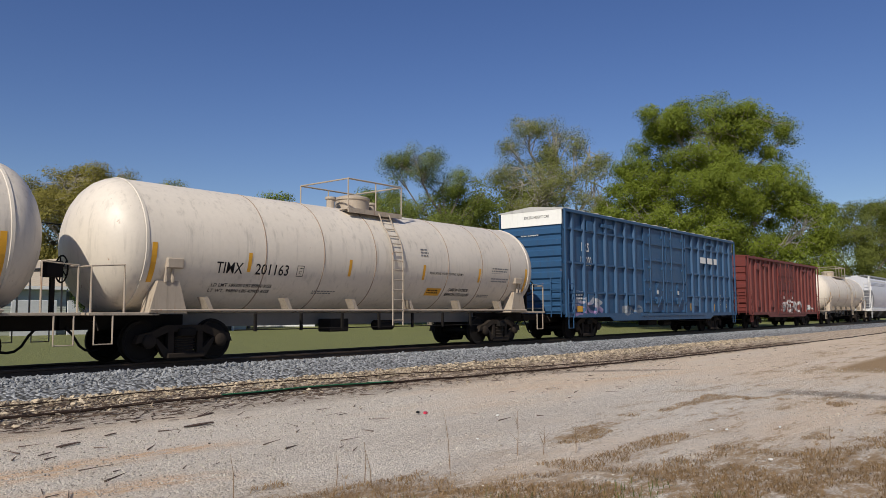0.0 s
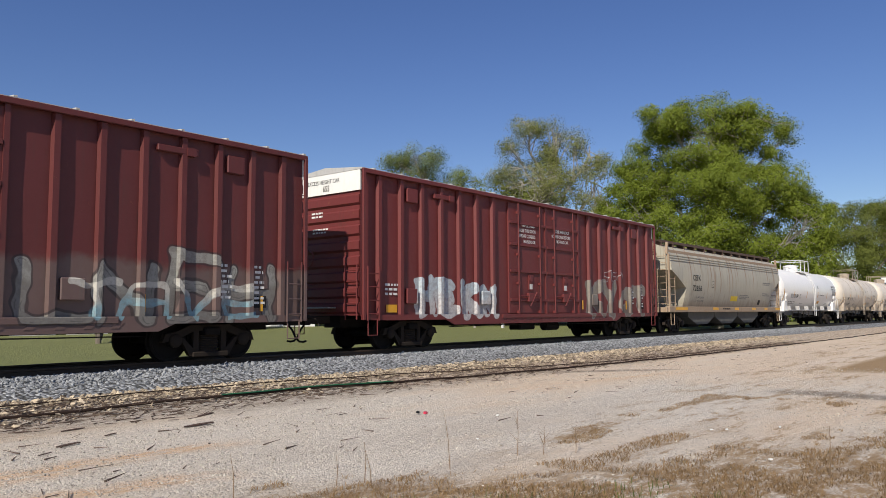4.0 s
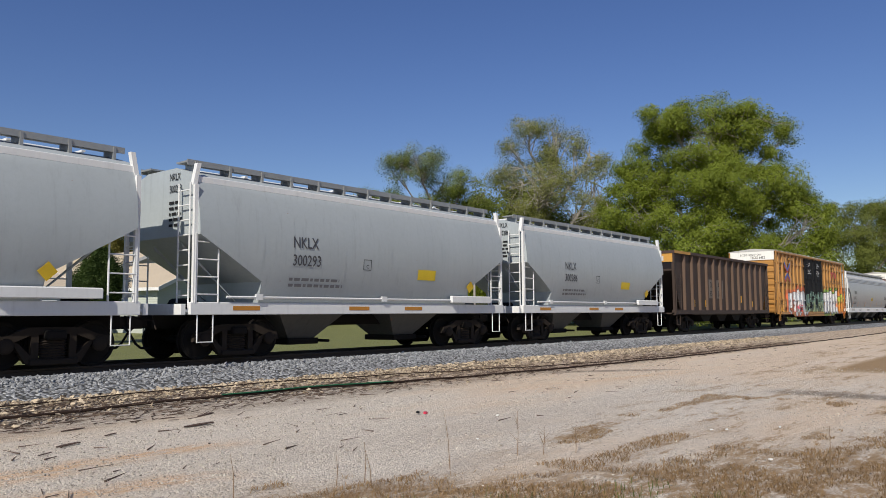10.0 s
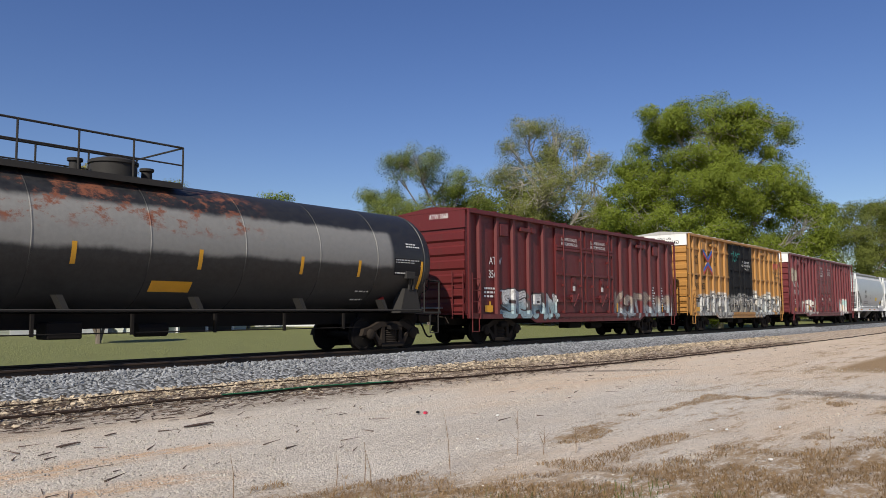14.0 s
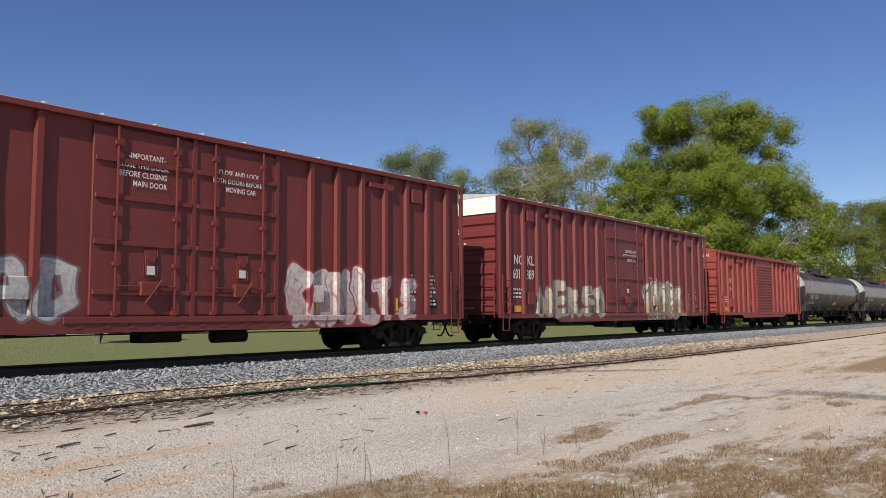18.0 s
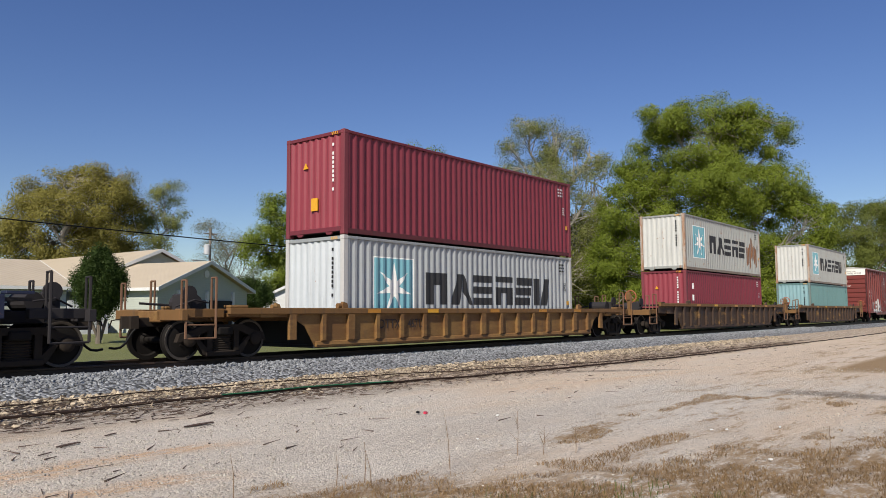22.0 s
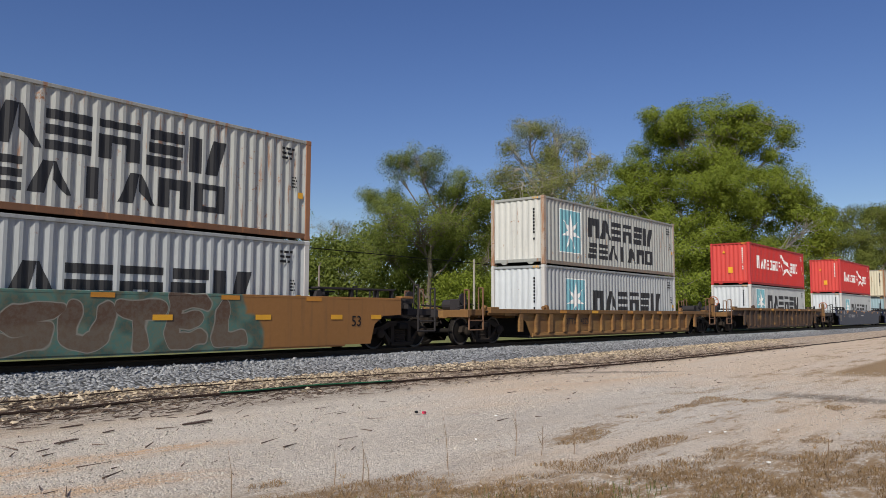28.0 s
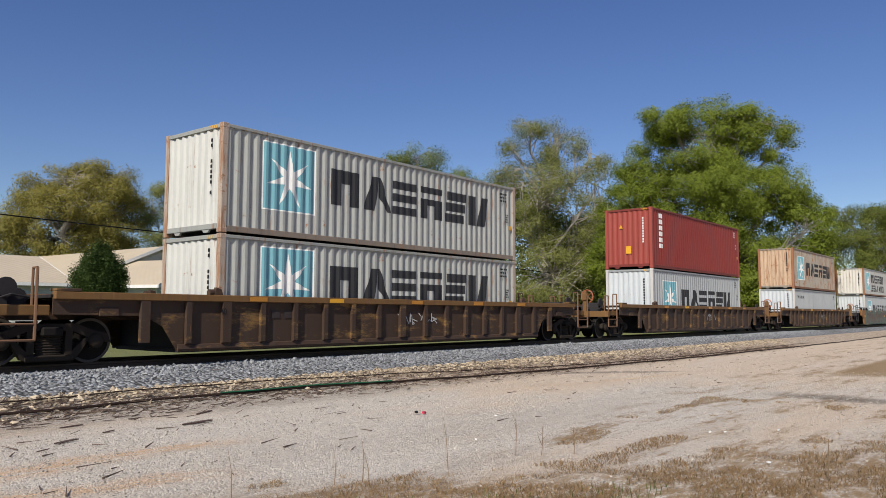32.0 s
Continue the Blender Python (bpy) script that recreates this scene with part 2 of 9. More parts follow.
# ---------------- mesh building ----------------
class Shape:
    """Collects simple solids into one mesh."""

    def __init__(self):
        self.v, self.f = [], []

    def raw(self, verts, faces):
        k = len(self.v)
        self.v.extend(tuple(p) for p in verts)
        self.f.extend(tuple(i + k for i in face) for face in faces)
        return self

    def box(self, x0, x1, y0, y1, z0, z1, c=0.0):
        if not c:
            vs = [(x, y, z) for x in (x0, x1) for y in (y0, y1) for z in (z0, z1)]
            return self.raw(vs, [(0, 1, 3, 2), (4, 6, 7, 5), (0, 4, 5, 1), (2, 3, 7, 6), (0, 2, 6, 4), (1, 5, 7, 3)])
        bm = bmesh.new()
        bmesh.ops.create_cube(bm, size=1, matrix=Matrix.LocRotScale(((x0 + x1) / 2, (y0 + y1) / 2, (z0 + z1) / 2), None, (x1 - x0, y1 - y0, z1 - z0)))
        bmesh.ops.bevel(bm, geom=bm.edges[:], offset=c, segments=1, affect="EDGES")
        return self.take(bm)

    def take(self, bm):
        bm.verts.index_update()
        self.raw([v.co for v in bm.verts], [[v.index for v in f.verts] for f in bm.faces])
        bm.free()
        return self

    def prism(self, poly, axis, a, b):
        """poly: 2D outline in the plane across the axis ('y': x,z; 'x': y,z; 'z': x,y)."""
        put = {"y": lambda p, h: (p[0], h, p[1]), "x": lambda p, h: (h, p[0], p[1]), "z": lambda p, h: (p[0], p[1], h)}[axis]
        n = len(poly)
        vs = [put(p, a) for p in poly] + [put(p, b) for p in poly]
        fs = [tuple(range(n)), tuple(range(2 * n - 1, n - 1, -1))] + [(i, (i + 1) % n, n + (i + 1) % n, n + i) for i in range(n)]
        area = sum(poly[i][0] * poly[(i + 1) % n][1] - poly[(i + 1) % n][0] * poly[i][1] for i in range(n))
        flip = (area > 0) != (axis == "y") if b > a else (area > 0) == (axis == "y")
        if flip:
            fs = [tuple(reversed(f)) for f in fs]
        return self.raw(vs, fs)

    def rod(self, p, q, r=0.015, n=6, r2=None):
        p, q = Vector(p), Vector(q)
        d = (q - p).normalized()
        u = d.orthogonal().normalized()
        w = d.cross(u)
        ring = [(math.cos(2 * math.pi * i / n), math.sin(2 * math.pi * i / n)) for i in range(n)]
        r2 = r if r2 is None else r2
        vs = [p + (u * a + w * b) * r for a, b in ring] + [q + (u * a + w * b) * r2 for a, b in ring]
        fs = [(i, (i + 1) % n, n + (i + 1) % n, n + i) for i in range(n)] + [tuple(range(n - 1, -1, -1)), tuple(range(n, 2 * n))]
        return self.raw(vs, fs)

    def pipe(self, points, r=0.015, n=6):
        """One tube along a bent line."""
        pts = [Vector(q) for q in points]
        base = len(self.v)
        ring = [(math.cos(2 * math.pi * i / n), math.sin(2 * math.pi * i / n)) for i in range(n)]
        u = None
        for k, q in enumerate(pts):
            d = ((pts[min(k + 1, len(pts) - 1)] - q).normalized() + (q - pts[max(k - 1, 0)]).normalized()).normalized()
            u = d.orthogonal().normalized() if u is None else (u - d * u.dot(d)).normalized()
            w = d.cross(u)
            self.v.extend(tuple(q + (u * a + w * b) * r) for a, b in ring)
        for k in range(len(pts) - 1):
            o = base + k * n
            self.f.extend((o + i, o + (i + 1) % n, o + n + (i + 1) % n, o + n + i) for i in range(n))
        self.f.append(tuple(base + n - 1 - i for i in range(n)))
        self.f.append(tuple(base + (len(pts) - 1) * n + i for i in range(n)))
        return self

    def turned(self, profile, axis="y", n=20, cut=False):
        """Body of revolution about an axis; profile: (along, radius)."""
        put = {"y": lambda a, c, s: (c, a, s), "x": lambda a, c, s: (a, c, s), "z": lambda a, c, s: (c, s, a)}[axis]
        vs = [put(a, r * math.cos(2 * math.pi * i / n), r * math.sin(2 * math.pi * i / n)) for a, r in profile for i in range(n)]
        fs = [(j * n + i, j * n + (i + 1) % n, (j + 1) * n + (i + 1) % n, (j + 1) * n + i) for j in range(len(profile) - 1) for i in range(n)]
        if axis == "y":
            fs = [tuple(reversed(f)) for f in fs]
        return self.raw(vs, fs)

    def mesh(self, name, material, smooth=False):
        me = bpy.data.meshes.new(name)
        me.from_pydata(self.v, [], self.f)
        me.materials.append(material)
        if smooth:
            me.shade_smooth()
            me.set_sharp_from_angle(angle=radians(40))
        me.update()
        return me


def part(name, shape, material, parent, label="", smooth=False, at=None):
    """One mesh object under a thing or a part; shape is a Shape or a finished mesh."""
    me = shape if isinstance(shape, bpy.types.Mesh) else shape.mesh(name, material, smooth)
    ob = new(name, me)
    ob.parent = parent
    if at is not None:
        ob.matrix_basis = at if isinstance(at, Matrix) else Matrix.Translation(at)
    return tagged(ob, label)


def thing(name, label, category, group="", at=(0, 0, 0)):
    ob = new(name)
    ob.empty_display_size = 0.3
    ob.location = at
    return tagged(ob, label, category, group)


# ---------------- lettering ----------------
LETTERS = {}


def letter_all(words):
    """Turns every word into one flat mesh with the built-in font, height of capitals 1."""
    made = []
    for word in words:
        cu = bpy.data.curves.new("lettering", "FONT")
        cu.body, cu.size, cu.align_x, cu.resolution_u = word, 1.4, "LEFT", 2
        cu.offset = 0.012
        made.append((word, new("lettering", cu)))
    bpy.context.view_layer.update()
    deps = bpy.context.evaluated_depsgraph_get()
    for word, ob in made:
        me = bpy.data.meshes.new_from_object(ob.evaluated_get(deps))
        me.name = "lettering"
        LETTERS[word] = me
    for word, ob in made:
        cu = ob.data
        bpy.data.objects.remove(ob)
        bpy.data.curves.remove(cu)


FACE_SIDE = Euler((math.pi / 2, 0, 0)).to_matrix().to_4x4()
FACE_REAR = Matrix.Rotation(-math.pi / 2, 4, "Z") @ FACE_SIDE


@functools.lru_cache(None)
def lettered(word, material_name):
    me = LETTERS[word].copy()
    me.materials.clear()
    me.materials.append(bpy.data.materials[material_name])
    return me


def hugging(curve, z, tall=0.0):
    """Place and lean of a flat mark on a bulged side; curve: half width at a height."""
    slope = (curve(z + tall + 0.05) - curve(z - 0.05)) / (tall + 0.1)
    return -curve(z) - 0.012, Matrix.Rotation(math.atan(slope), 4, "X")


def write(word, parent, x, z, y, size, material, wide=1.0, face="side", name="lettering", curve=None, span=None):
    turn = FACE_SIDE if face == "side" else FACE_REAR
    if span:
        wide = span / (size * max(v.co.x for v in LETTERS[word].vertices))
    if curve:
        y, lean = hugging(curve, z, size)
        turn = lean @ turn
    m = Matrix.Translation((x, y, z)) @ turn @ Matrix.Diagonal((size * wide, size, 1, 1))
    ob = part(name, lettered(word, material.name), None, parent)
    ob.matrix_basis = m
    return ob


def bars(parent, x, z, y, width, lines, pitch, material, face="side", name="small_print", seed=1, curve=None):
    """Unreadable small print: rows of short bars."""
    rnd = random.Random(seed)
    s = Shape()
    for k in range(lines):
        u = 0.0
        end = width * rnd.uniform(0.7, 1.0)
        while u < end:
            w = min(rnd.uniform(0.5, 1.6) * pitch, end - u + 0.01)
            s.raw([(u, 0, -k * pitch), (u + w, 0, -k * pitch), (u + w, 0, -k * pitch + pitch * 0.5), (u, 0, -k * pitch + pitch * 0.5)], [(0, 1, 2, 3)])
            u += w + pitch * 0.35
    ob = part(name, s, material, parent)
    lean = Matrix.Identity(4)
    if curve:
        tall = (lines - 1) * pitch
        y, lean = hugging(curve, z - tall, tall)
        lean = lean @ Matrix.Translation((0, 0, tall))
        z -= tall
    ob.matrix_basis = Matrix.Translation((x, y, z)) @ (lean if face == "side" else Matrix.Rotation(-math.pi / 2, 4, "Z"))
    return ob


def patch(parent, x0, x1, z0, z1, y, material, name="reflector", thick=0.004):
    return part(name, Shape().box(x0, x1, y - thick, y, z0, z1), material, parent)


@functools.lru_cache(None)
def shared(key, *args):
    """Meshes that many parts share."""
    return MAKERS[key](*args)


MAKERS = {}

# ---------------- ground ----------------
def ground_height(x, y):
    """Yard in front, low bank under the track, meadow that rises gently behind it."""
    bank = 0.16 * max(0.0, min(1.0, (y - 11.8) / 1.6)) if y < 19.5 else 0.16 - 0.26 * max(0.0, min(1.0, (y - 19.5) / 3.0))
    rise = 0.9 * max(0.0, min(1.0, (y - 24.0) / 60.0))
    return bank + rise


def ground_material():
    n = Nodes("yard_and_meadow_ground", 0.95)
    x, y, z = n.axes()
    wob = n.noise(0.5, detail=4)
    fine = n.noise(7.0, detail=8, rough=0.75)
    grit = n.noise(60.0, detail=3, rough=0.7)
    # pale limestone gravel
    chip = n.add("ShaderNodeTexVoronoi")
    n.put(chip.inputs["Vector"], n.coord)
    chip.inputs["Scale"].default_value = 44.0
    tone = n.add("ShaderNodeSeparateColor")
    n.put(tone.inputs[0], chip.outputs["Color"])
    c = n.mix(n.step(fine, 0.3, 0.7), (0.60, 0.53, 0.45), (0.75, 0.672, 0.575))
    c = n.mix(n.math("MULTIPLY", n.step(tone.outputs[0], 0.66, 0.98), 0.5), c, (0.78, 0.73, 0.66))
    c = n.mix(n.math("MULTIPLY", n.step(tone.outputs[1], 0.74, 0.98), 0.6), c, (0.26, 0.225, 0.19))
    c = n.mix(n.math("MULTIPLY", n.step(chip.outputs["Distance"], 0.5, 0.85), 0.4), c, (0.26, 0.235, 0.21))
    c = n.mix(n.math("MULTIPLY", n.step(grit, 0.5, 0.68), 0.35), c, (0.30, 0.27, 0.24))
    # tan clay drifting over it, further along the yard
    clay = n.step(n.math("ADD", n.noise(0.16, n.scaled(0.5, 1.6, 1), detail=5), n.math("MULTIPLY_ADD", x, 0.009, -0.10)), 0.42, 0.62)
    c = n.mix(n.math("MULTIPLY", clay, 0.75), c, n.mix(fine, (0.56, 0.42, 0.29), (0.72, 0.57, 0.43)))
    # orange clay where wheels run
    drift = n.math("MULTIPLY", n.math("SUBTRACT", wob, 0.5), 1.6)
    u = n.math("ADD", n.math("MULTIPLY_ADD", x, 0.05, drift), y)
    first = n.math("MULTIPLY", n.band(u, 8.35, 8.85, 0.35), n.step(x, 6.6, 5.2))
    u = n.math("ADD", n.math("MULTIPLY_ADD", x, 0.42, drift), y)
    second = n.math("MULTIPLY", n.band(u, 8.3, 8.75, 0.3), n.step(x, 5.2, 4.2))
    u = n.math("ADD", n.math("MULTIPLY_ADD", x, 0.14, drift), y)
    third = n.math("MULTIPLY", n.band(u, 10.9, 11.3, 0.3), n.math("MULTIPLY", n.band(x, 13.5, 20.5, 1.0), 0.45))
    stripe = n.math("MAXIMUM", n.math("MAXIMUM", first, third), n.math("MULTIPLY", second, 0.9))
    stripe = n.math("MULTIPLY", stripe, n.step(n.noise(3.5, n.scaled(0.6, 1.3, 1), detail=10, rough=0.78), 0.36, 0.58))
    c = n.mix(n.math("MULTIPLY", stripe, 0.8), c, (0.60, 0.33, 0.13))
    # packed pale wheel tracks that run along the yard, with finer dust
    lane = n.noise(0.55, n.scaled(0.10, 1.0, 1, (2, 7, 0)), detail=5, rough=0.65)
    c = n.mix(n.math("MULTIPLY", n.step(lane, 0.50, 0.66), 0.35), c, (0.66, 0.60, 0.535))
    c = n.mix(n.math("MULTIPLY", n.step(lane, 0.46, 0.34), 0.22), c, (0.36, 0.30, 0.25))
    # dry thatch in the foreground and on the knoll along the yard
    v = n.math("ADD", n.math("MULTIPLY_ADD", x, 0.62, y), n.math("MULTIPLY", wob, 2.2))
    mottle = n.noise(5.0, n.scaled(0.6, 1.3, 1), detail=9, rough=0.8)
    near = n.math("MULTIPLY", n.step(v, 10.2, 8.8), n.step(mottle, 0.38, 0.56))
    ragged = n.noise(1.1, n.scaled(0.28, 1.3, 1, (4, 2, 0)), detail=10, rough=0.82)
    reach = n.math("MULTIPLY", n.step(n.math("MULTIPLY_ADD", x, -0.10, y), 5.6, 4.2), n.step(x, 6.0, 9.0))
    streaks = n.math("MULTIPLY", n.step(ragged, 0.49, 0.60), n.step(mottle, 0.34, 0.56))
    edge = n.math("ADD", n.math("MULTIPLY", n.noise(0.35, detail=6, rough=0.7), 5.0), x)
    knoll = n.math("MULTIPLY", n.step(edge, 24.5, 26.5), n.step(edge, 52.0, 48.0))
    knoll = n.math("MULTIPLY", knoll, n.step(n.math("ADD", y, n.math("MULTIPLY", mottle, 0.8)), 5.9, 5.5))
    thatch = n.math("MAXIMUM", near, n.math("MAXIMUM", n.math("MULTIPLY", streaks, reach), knoll))
    straw = n.mix(n.noise(26.0, n.scaled(1.0, 3.0, 1), detail=7, rough=0.85), (0.15, 0.085, 0.038), (0.46, 0.31, 0.155))
    c = n.mix(n.math("MULTIPLY", thatch, 0.95), c, straw)
    # damp dark hollow in the yard
    damp = n.math("MULTIPLY", n.band(n.math("ADD", x, n.math("MULTIPLY", wob, 1.6)), 16.9, 17.9, 0.25), n.band(n.math("ADD", y, wob), 2.4, 5.2, 0.5))
    spot = n.math("MULTIPLY", n.band(n.math("MULTIPLY_ADD", x, 0.8, n.math("ADD", y, wob)), 25.9, 26.6, 0.25), n.band(n.math("ADD", x, wob), 18.8, 21.6, 0.4))
    damp = n.math("MULTIPLY", n.math("MAXIMUM", damp, spot), n.step(fine, 0.3, 0.5))
    c = n.mix(n.math("MULTIPLY", damp, 0.7), c, (0.14, 0.115, 0.095))
    # leaf litter and dark soil along the foot of the ballast
    litter = n.math("MULTIPLY", n.band(n.math("ADD", y, n.math("MULTIPLY", wob, 0.6)), 11.2, 14.2, 0.6), n.step(n.noise(7.0, n.scaled(0.35, 1.7, 1), detail=9, rough=0.85), 0.40, 0.58))
    c = n.mix(n.math("MULTIPLY", litter, 0.85), c, n.mix(grit, (0.075, 0.052, 0.038), (0.30, 0.225, 0.16)))
    # mown meadow behind the line
    green = n.mix(n.noise(0.3, detail=6, rough=0.7), (0.095, 0.115, 0.026), (0.17, 0.185, 0.055))
    green = n.mix(n.math("MULTIPLY", n.step(n.noise(14.0, detail=6, rough=0.8), 0.4, 0.65), 0.7), green, (0.25, 0.24, 0.09))
    green = n.mix(n.math("MULTIPLY", n.step(n.noise(3.0, n.scaled(0.4, 1.6, 1), detail=8, rough=0.8), 0.5, 0.7), 0.5), green, (0.06, 0.085, 0.02))
    c = n.mix(n.step(n.math("ADD", y, n.math("MULTIPLY", fine, 0.5)), 19.6, 20.2), c, green)
    n.bump(n.math("ADD", n.math("SUBTRACT", grit, chip.outputs["Distance"]), n.math("MULTIPLY", fine, 2.0)), 0.85, 0.028)
    return n.done(c)


def build_ground():
    xs = [-2500, -900, -300, -100, -40] + [x * 1.0 for x in range(-20, 101, 2)] + [120, 160, 240, 400, 900, 2500]
    ys = [-1500, -400, -100, -30, -10] + [y * 0.5 for y in range(-8, 60)] + [32, 36, 40, 46, 54, 64, 76, 90, 120, 200, 500, 2500]
    vs = [(x, y, ground_height(x, y) + (0.025 * noise.noise((x * 0.35, y * 0.5, 0)) if -10 < y < 12 else 0.0)) for x in xs for y in ys]
    k = len(ys)
    fs = [(i * k + j, (i + 1) * k + j, (i + 1) * k + j + 1, i * k + j + 1) for i in range(len(xs) - 1) for j in range(k - 1)]
    ob = new("ground", Shape().raw(vs, fs).mesh("ground", ground_material(), True))
    tagged(ob, "pale gravel yard with dry grass and a green meadow beyond", "ground", kind="structure")


build_ground()


# ---------------- track ----------------
def stone_material(name, dark, light):
    n = Nodes(name, 0.9)
    rnd = n.add("ShaderNodeNewGeometry").outputs["Random Per Island"]
    info = n.add("ShaderNodeObjectInfo").outputs["Random"]
    tone = n.math("FRACT", n.math("ADD", rnd, info))
    c = n.mix(tone, dark, light)
    c = n.mix(n.math("MULTIPLY", n.step(n.noise(30.0, detail=5), 0.4, 0.7), 0.4), c, shade(light, 1.15))
    return n.done(c)


BALLAST = stone_material("crushed_granite_ballast", (0.085, 0.092, 0.103), (0.335, 0.345, 0.36))
PALE = stone_material("pale_limestone_rubble", (0.05, 0.036, 0.027), (0.56, 0.46, 0.33))


def bed_material():
    n = Nodes("ballast_bed_gravel", 0.95)
    cell = n.add("ShaderNodeTexVoronoi")
    n.put(cell.inputs["Vector"], n.coord)
    cell.inputs["Scale"].default_value = 13.0
    tone = n.add("ShaderNodeSeparateColor")
    n.put(tone.inputs[0], cell.outputs["Color"])
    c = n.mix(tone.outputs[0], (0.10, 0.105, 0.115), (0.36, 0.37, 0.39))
    # Gaps between the stones go near black: crevice shade put into the colour.
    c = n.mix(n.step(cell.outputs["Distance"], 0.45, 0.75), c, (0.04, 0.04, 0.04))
    n.bump(cell.outputs["Distance"], 1.0, -0.05)
    return n.done(c)


def stones(rnd, count, place, small, large, flat_k=0.75):
    """Broken stones: lopsided eight-sided lumps, lying rather flat."""
    s = Shape()
    base = [Vector(p) for p in ((1, 0.1, 0), (0.1, 1, -0.1), (-1, -0.1, 0.1), (-0.1, -1, 0), (0.15, 0.1, 1), (-0.1, 0.1, -1))]
    tris = [(0, 1, 4), (1, 2, 4), (2, 3, 4), (3, 0, 4), (1, 0, 5), (2, 1, 5), (3, 2, 5), (0, 3, 5)]
    for _ in range(count):
        x, y, z = place(rnd)
        r = rnd.uniform(small, large)
        turn = Euler((rnd.uniform(-0.9, 0.9), rnd.uniform(-0.9, 0.9), rnd.uniform(0, 6.3))).to_matrix()
        vs = [turn @ Vector((p.x * r * rnd.uniform(0.8, 1.5), p.y * r * rnd.uniform(0.7, 1.2), p.z * r * rnd.uniform(0.6, 1.2) * flat_k)) for p in base]
        s.raw([(v.x + x, v.y + y, v.z + z) for v in vs], tris)
    return s


def bed_height(y):
    d = abs(y - TRACK)
    return RAIL - 0.13 if d < 1.55 else max(0.02, RAIL - 0.13 - (d - 1.55) * 0.36)


def build_track():
    prof = [(TRACK - 3.1, -0.1), (TRACK - 3.0, 0.02), (TRACK - 1.55, RAIL - 0.15), (TRACK + 1.55, RAIL - 0.15), (TRACK + 3.0, 0.02), (TRACK + 3.1, -0.1)]
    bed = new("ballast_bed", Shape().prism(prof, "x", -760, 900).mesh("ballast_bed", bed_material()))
    tagged(bed, "grey crushed granite ballast bed under the rails", "ballast", kind="structure")
    head = [(-0.036, 0), (0.036, 0), (0.036, -0.035), (0.01, -0.05), (0.01, -0.14), (0.07, -0.165), (0.07, -0.175), (-0.07, -0.175), (-0.07, -0.165), (-0.01, -0.14), (-0.01, -0.05), (-0.036, -0.035)]
    rail_steel = flat("rusty_rail_steel", (0.07, 0.045, 0.03), 0.6, 0.3)
    for side in (-0.75, 0.75):
        ob = new("rail", Shape().prism([(TRACK + side + y, RAIL + z) for y, z in head], "x", -760, 900).mesh("rail", rail_steel))
        tagged(ob, "long rusty brown steel rail spiked to the sleepers", "rail", "rails of the line", kind="structure")
    timber = flat("creosoted_sleeper_timber", (0.045, 0.032, 0.024), 0.9)
    one = Shape().box(-0.115, 0.115, -1.3, 1.3, -0.17, 0.0, 0.012).mesh("sleeper", timber)
    for i in range(190):
        sl = new("sleeper", one)
        sl.parent = bed
        sl.matrix_basis = pose(-2 + i * 0.5, TRACK, RAIL - 0.145, 0, 0, 0.9 * math.sin(i * 7.7))
    rest = Shape()
    for i in range(-1200, 1500):
        x = -2 + i * 0.5
        if not -2.3 < x < 93:
            rest.box(x - 0.115, x + 0.115, TRACK - 1.3, TRACK + 1.3, RAIL - 0.315, RAIL - 0.145)
    far = new("sleepers", rest.mesh("sleepers", timber))
    far.parent = bed
    tagged(far, kind="stuff")
    rnd = random.Random(5)

    def shoulder(r):
        x = 2.0 + 60.0 * r.random() ** 1.7
        y = TRACK - 3.25 + 2.2 * r.random() ** 0.8
        return x, y, bed_height(y) + r.uniform(-0.03, 0.012)

    def toe(r):
        x = 2.0 + 45.0 * r.random() ** 1.5
        y = TRACK - 2.62 - abs(r.gauss(0, 0.62)) + r.uniform(-0.3, 0.3)
        return x, y, ground_height(x, y) + r.uniform(-0.006, 0.018)

    many = new("ballast_stones", stones(rnd, 33000, shoulder, 0.022, 0.050).mesh("ballast_stones", BALLAST))
    tagged(many, "loose grey crushed granite stones on the track shoulder", "gravel", kind="stuff")
    rubble = stones(rnd, 7000, toe, 0.016, 0.042)
    big = stones(rnd, 2600, toe, 0.035, 0.08, 0.55)
    pale = new("pale_stones", rubble.raw(big.v, big.f).mesh("pale_stones", PALE))
    tagged(pale, "pale tan limestone rubble along the ballast toe", "gravel", kind="stuff")
    forms = [stones(rnd, 1, lambda r: (0, 0, 0), 0.05, 0.07).mesh("stone", BALLAST) for _ in range(8)]
    for i in range(280):
        x, y, z = shoulder(rnd)
        st = new("stone", forms[i % 8])
        st.parent = bed
        st.matrix_basis = pose(4 + (x - 2) * 0.4, y, z + 0.02, rnd.uniform(0, 360), rnd.uniform(0, 360), 0)


build_track()

# ---------------- running gear ----------------
WHEEL_R = 0.457
WHEELS = []             # every wheelset, turned by motions()
TRAIN = []              # (thing, place along the train at 0 s, height over the rail)


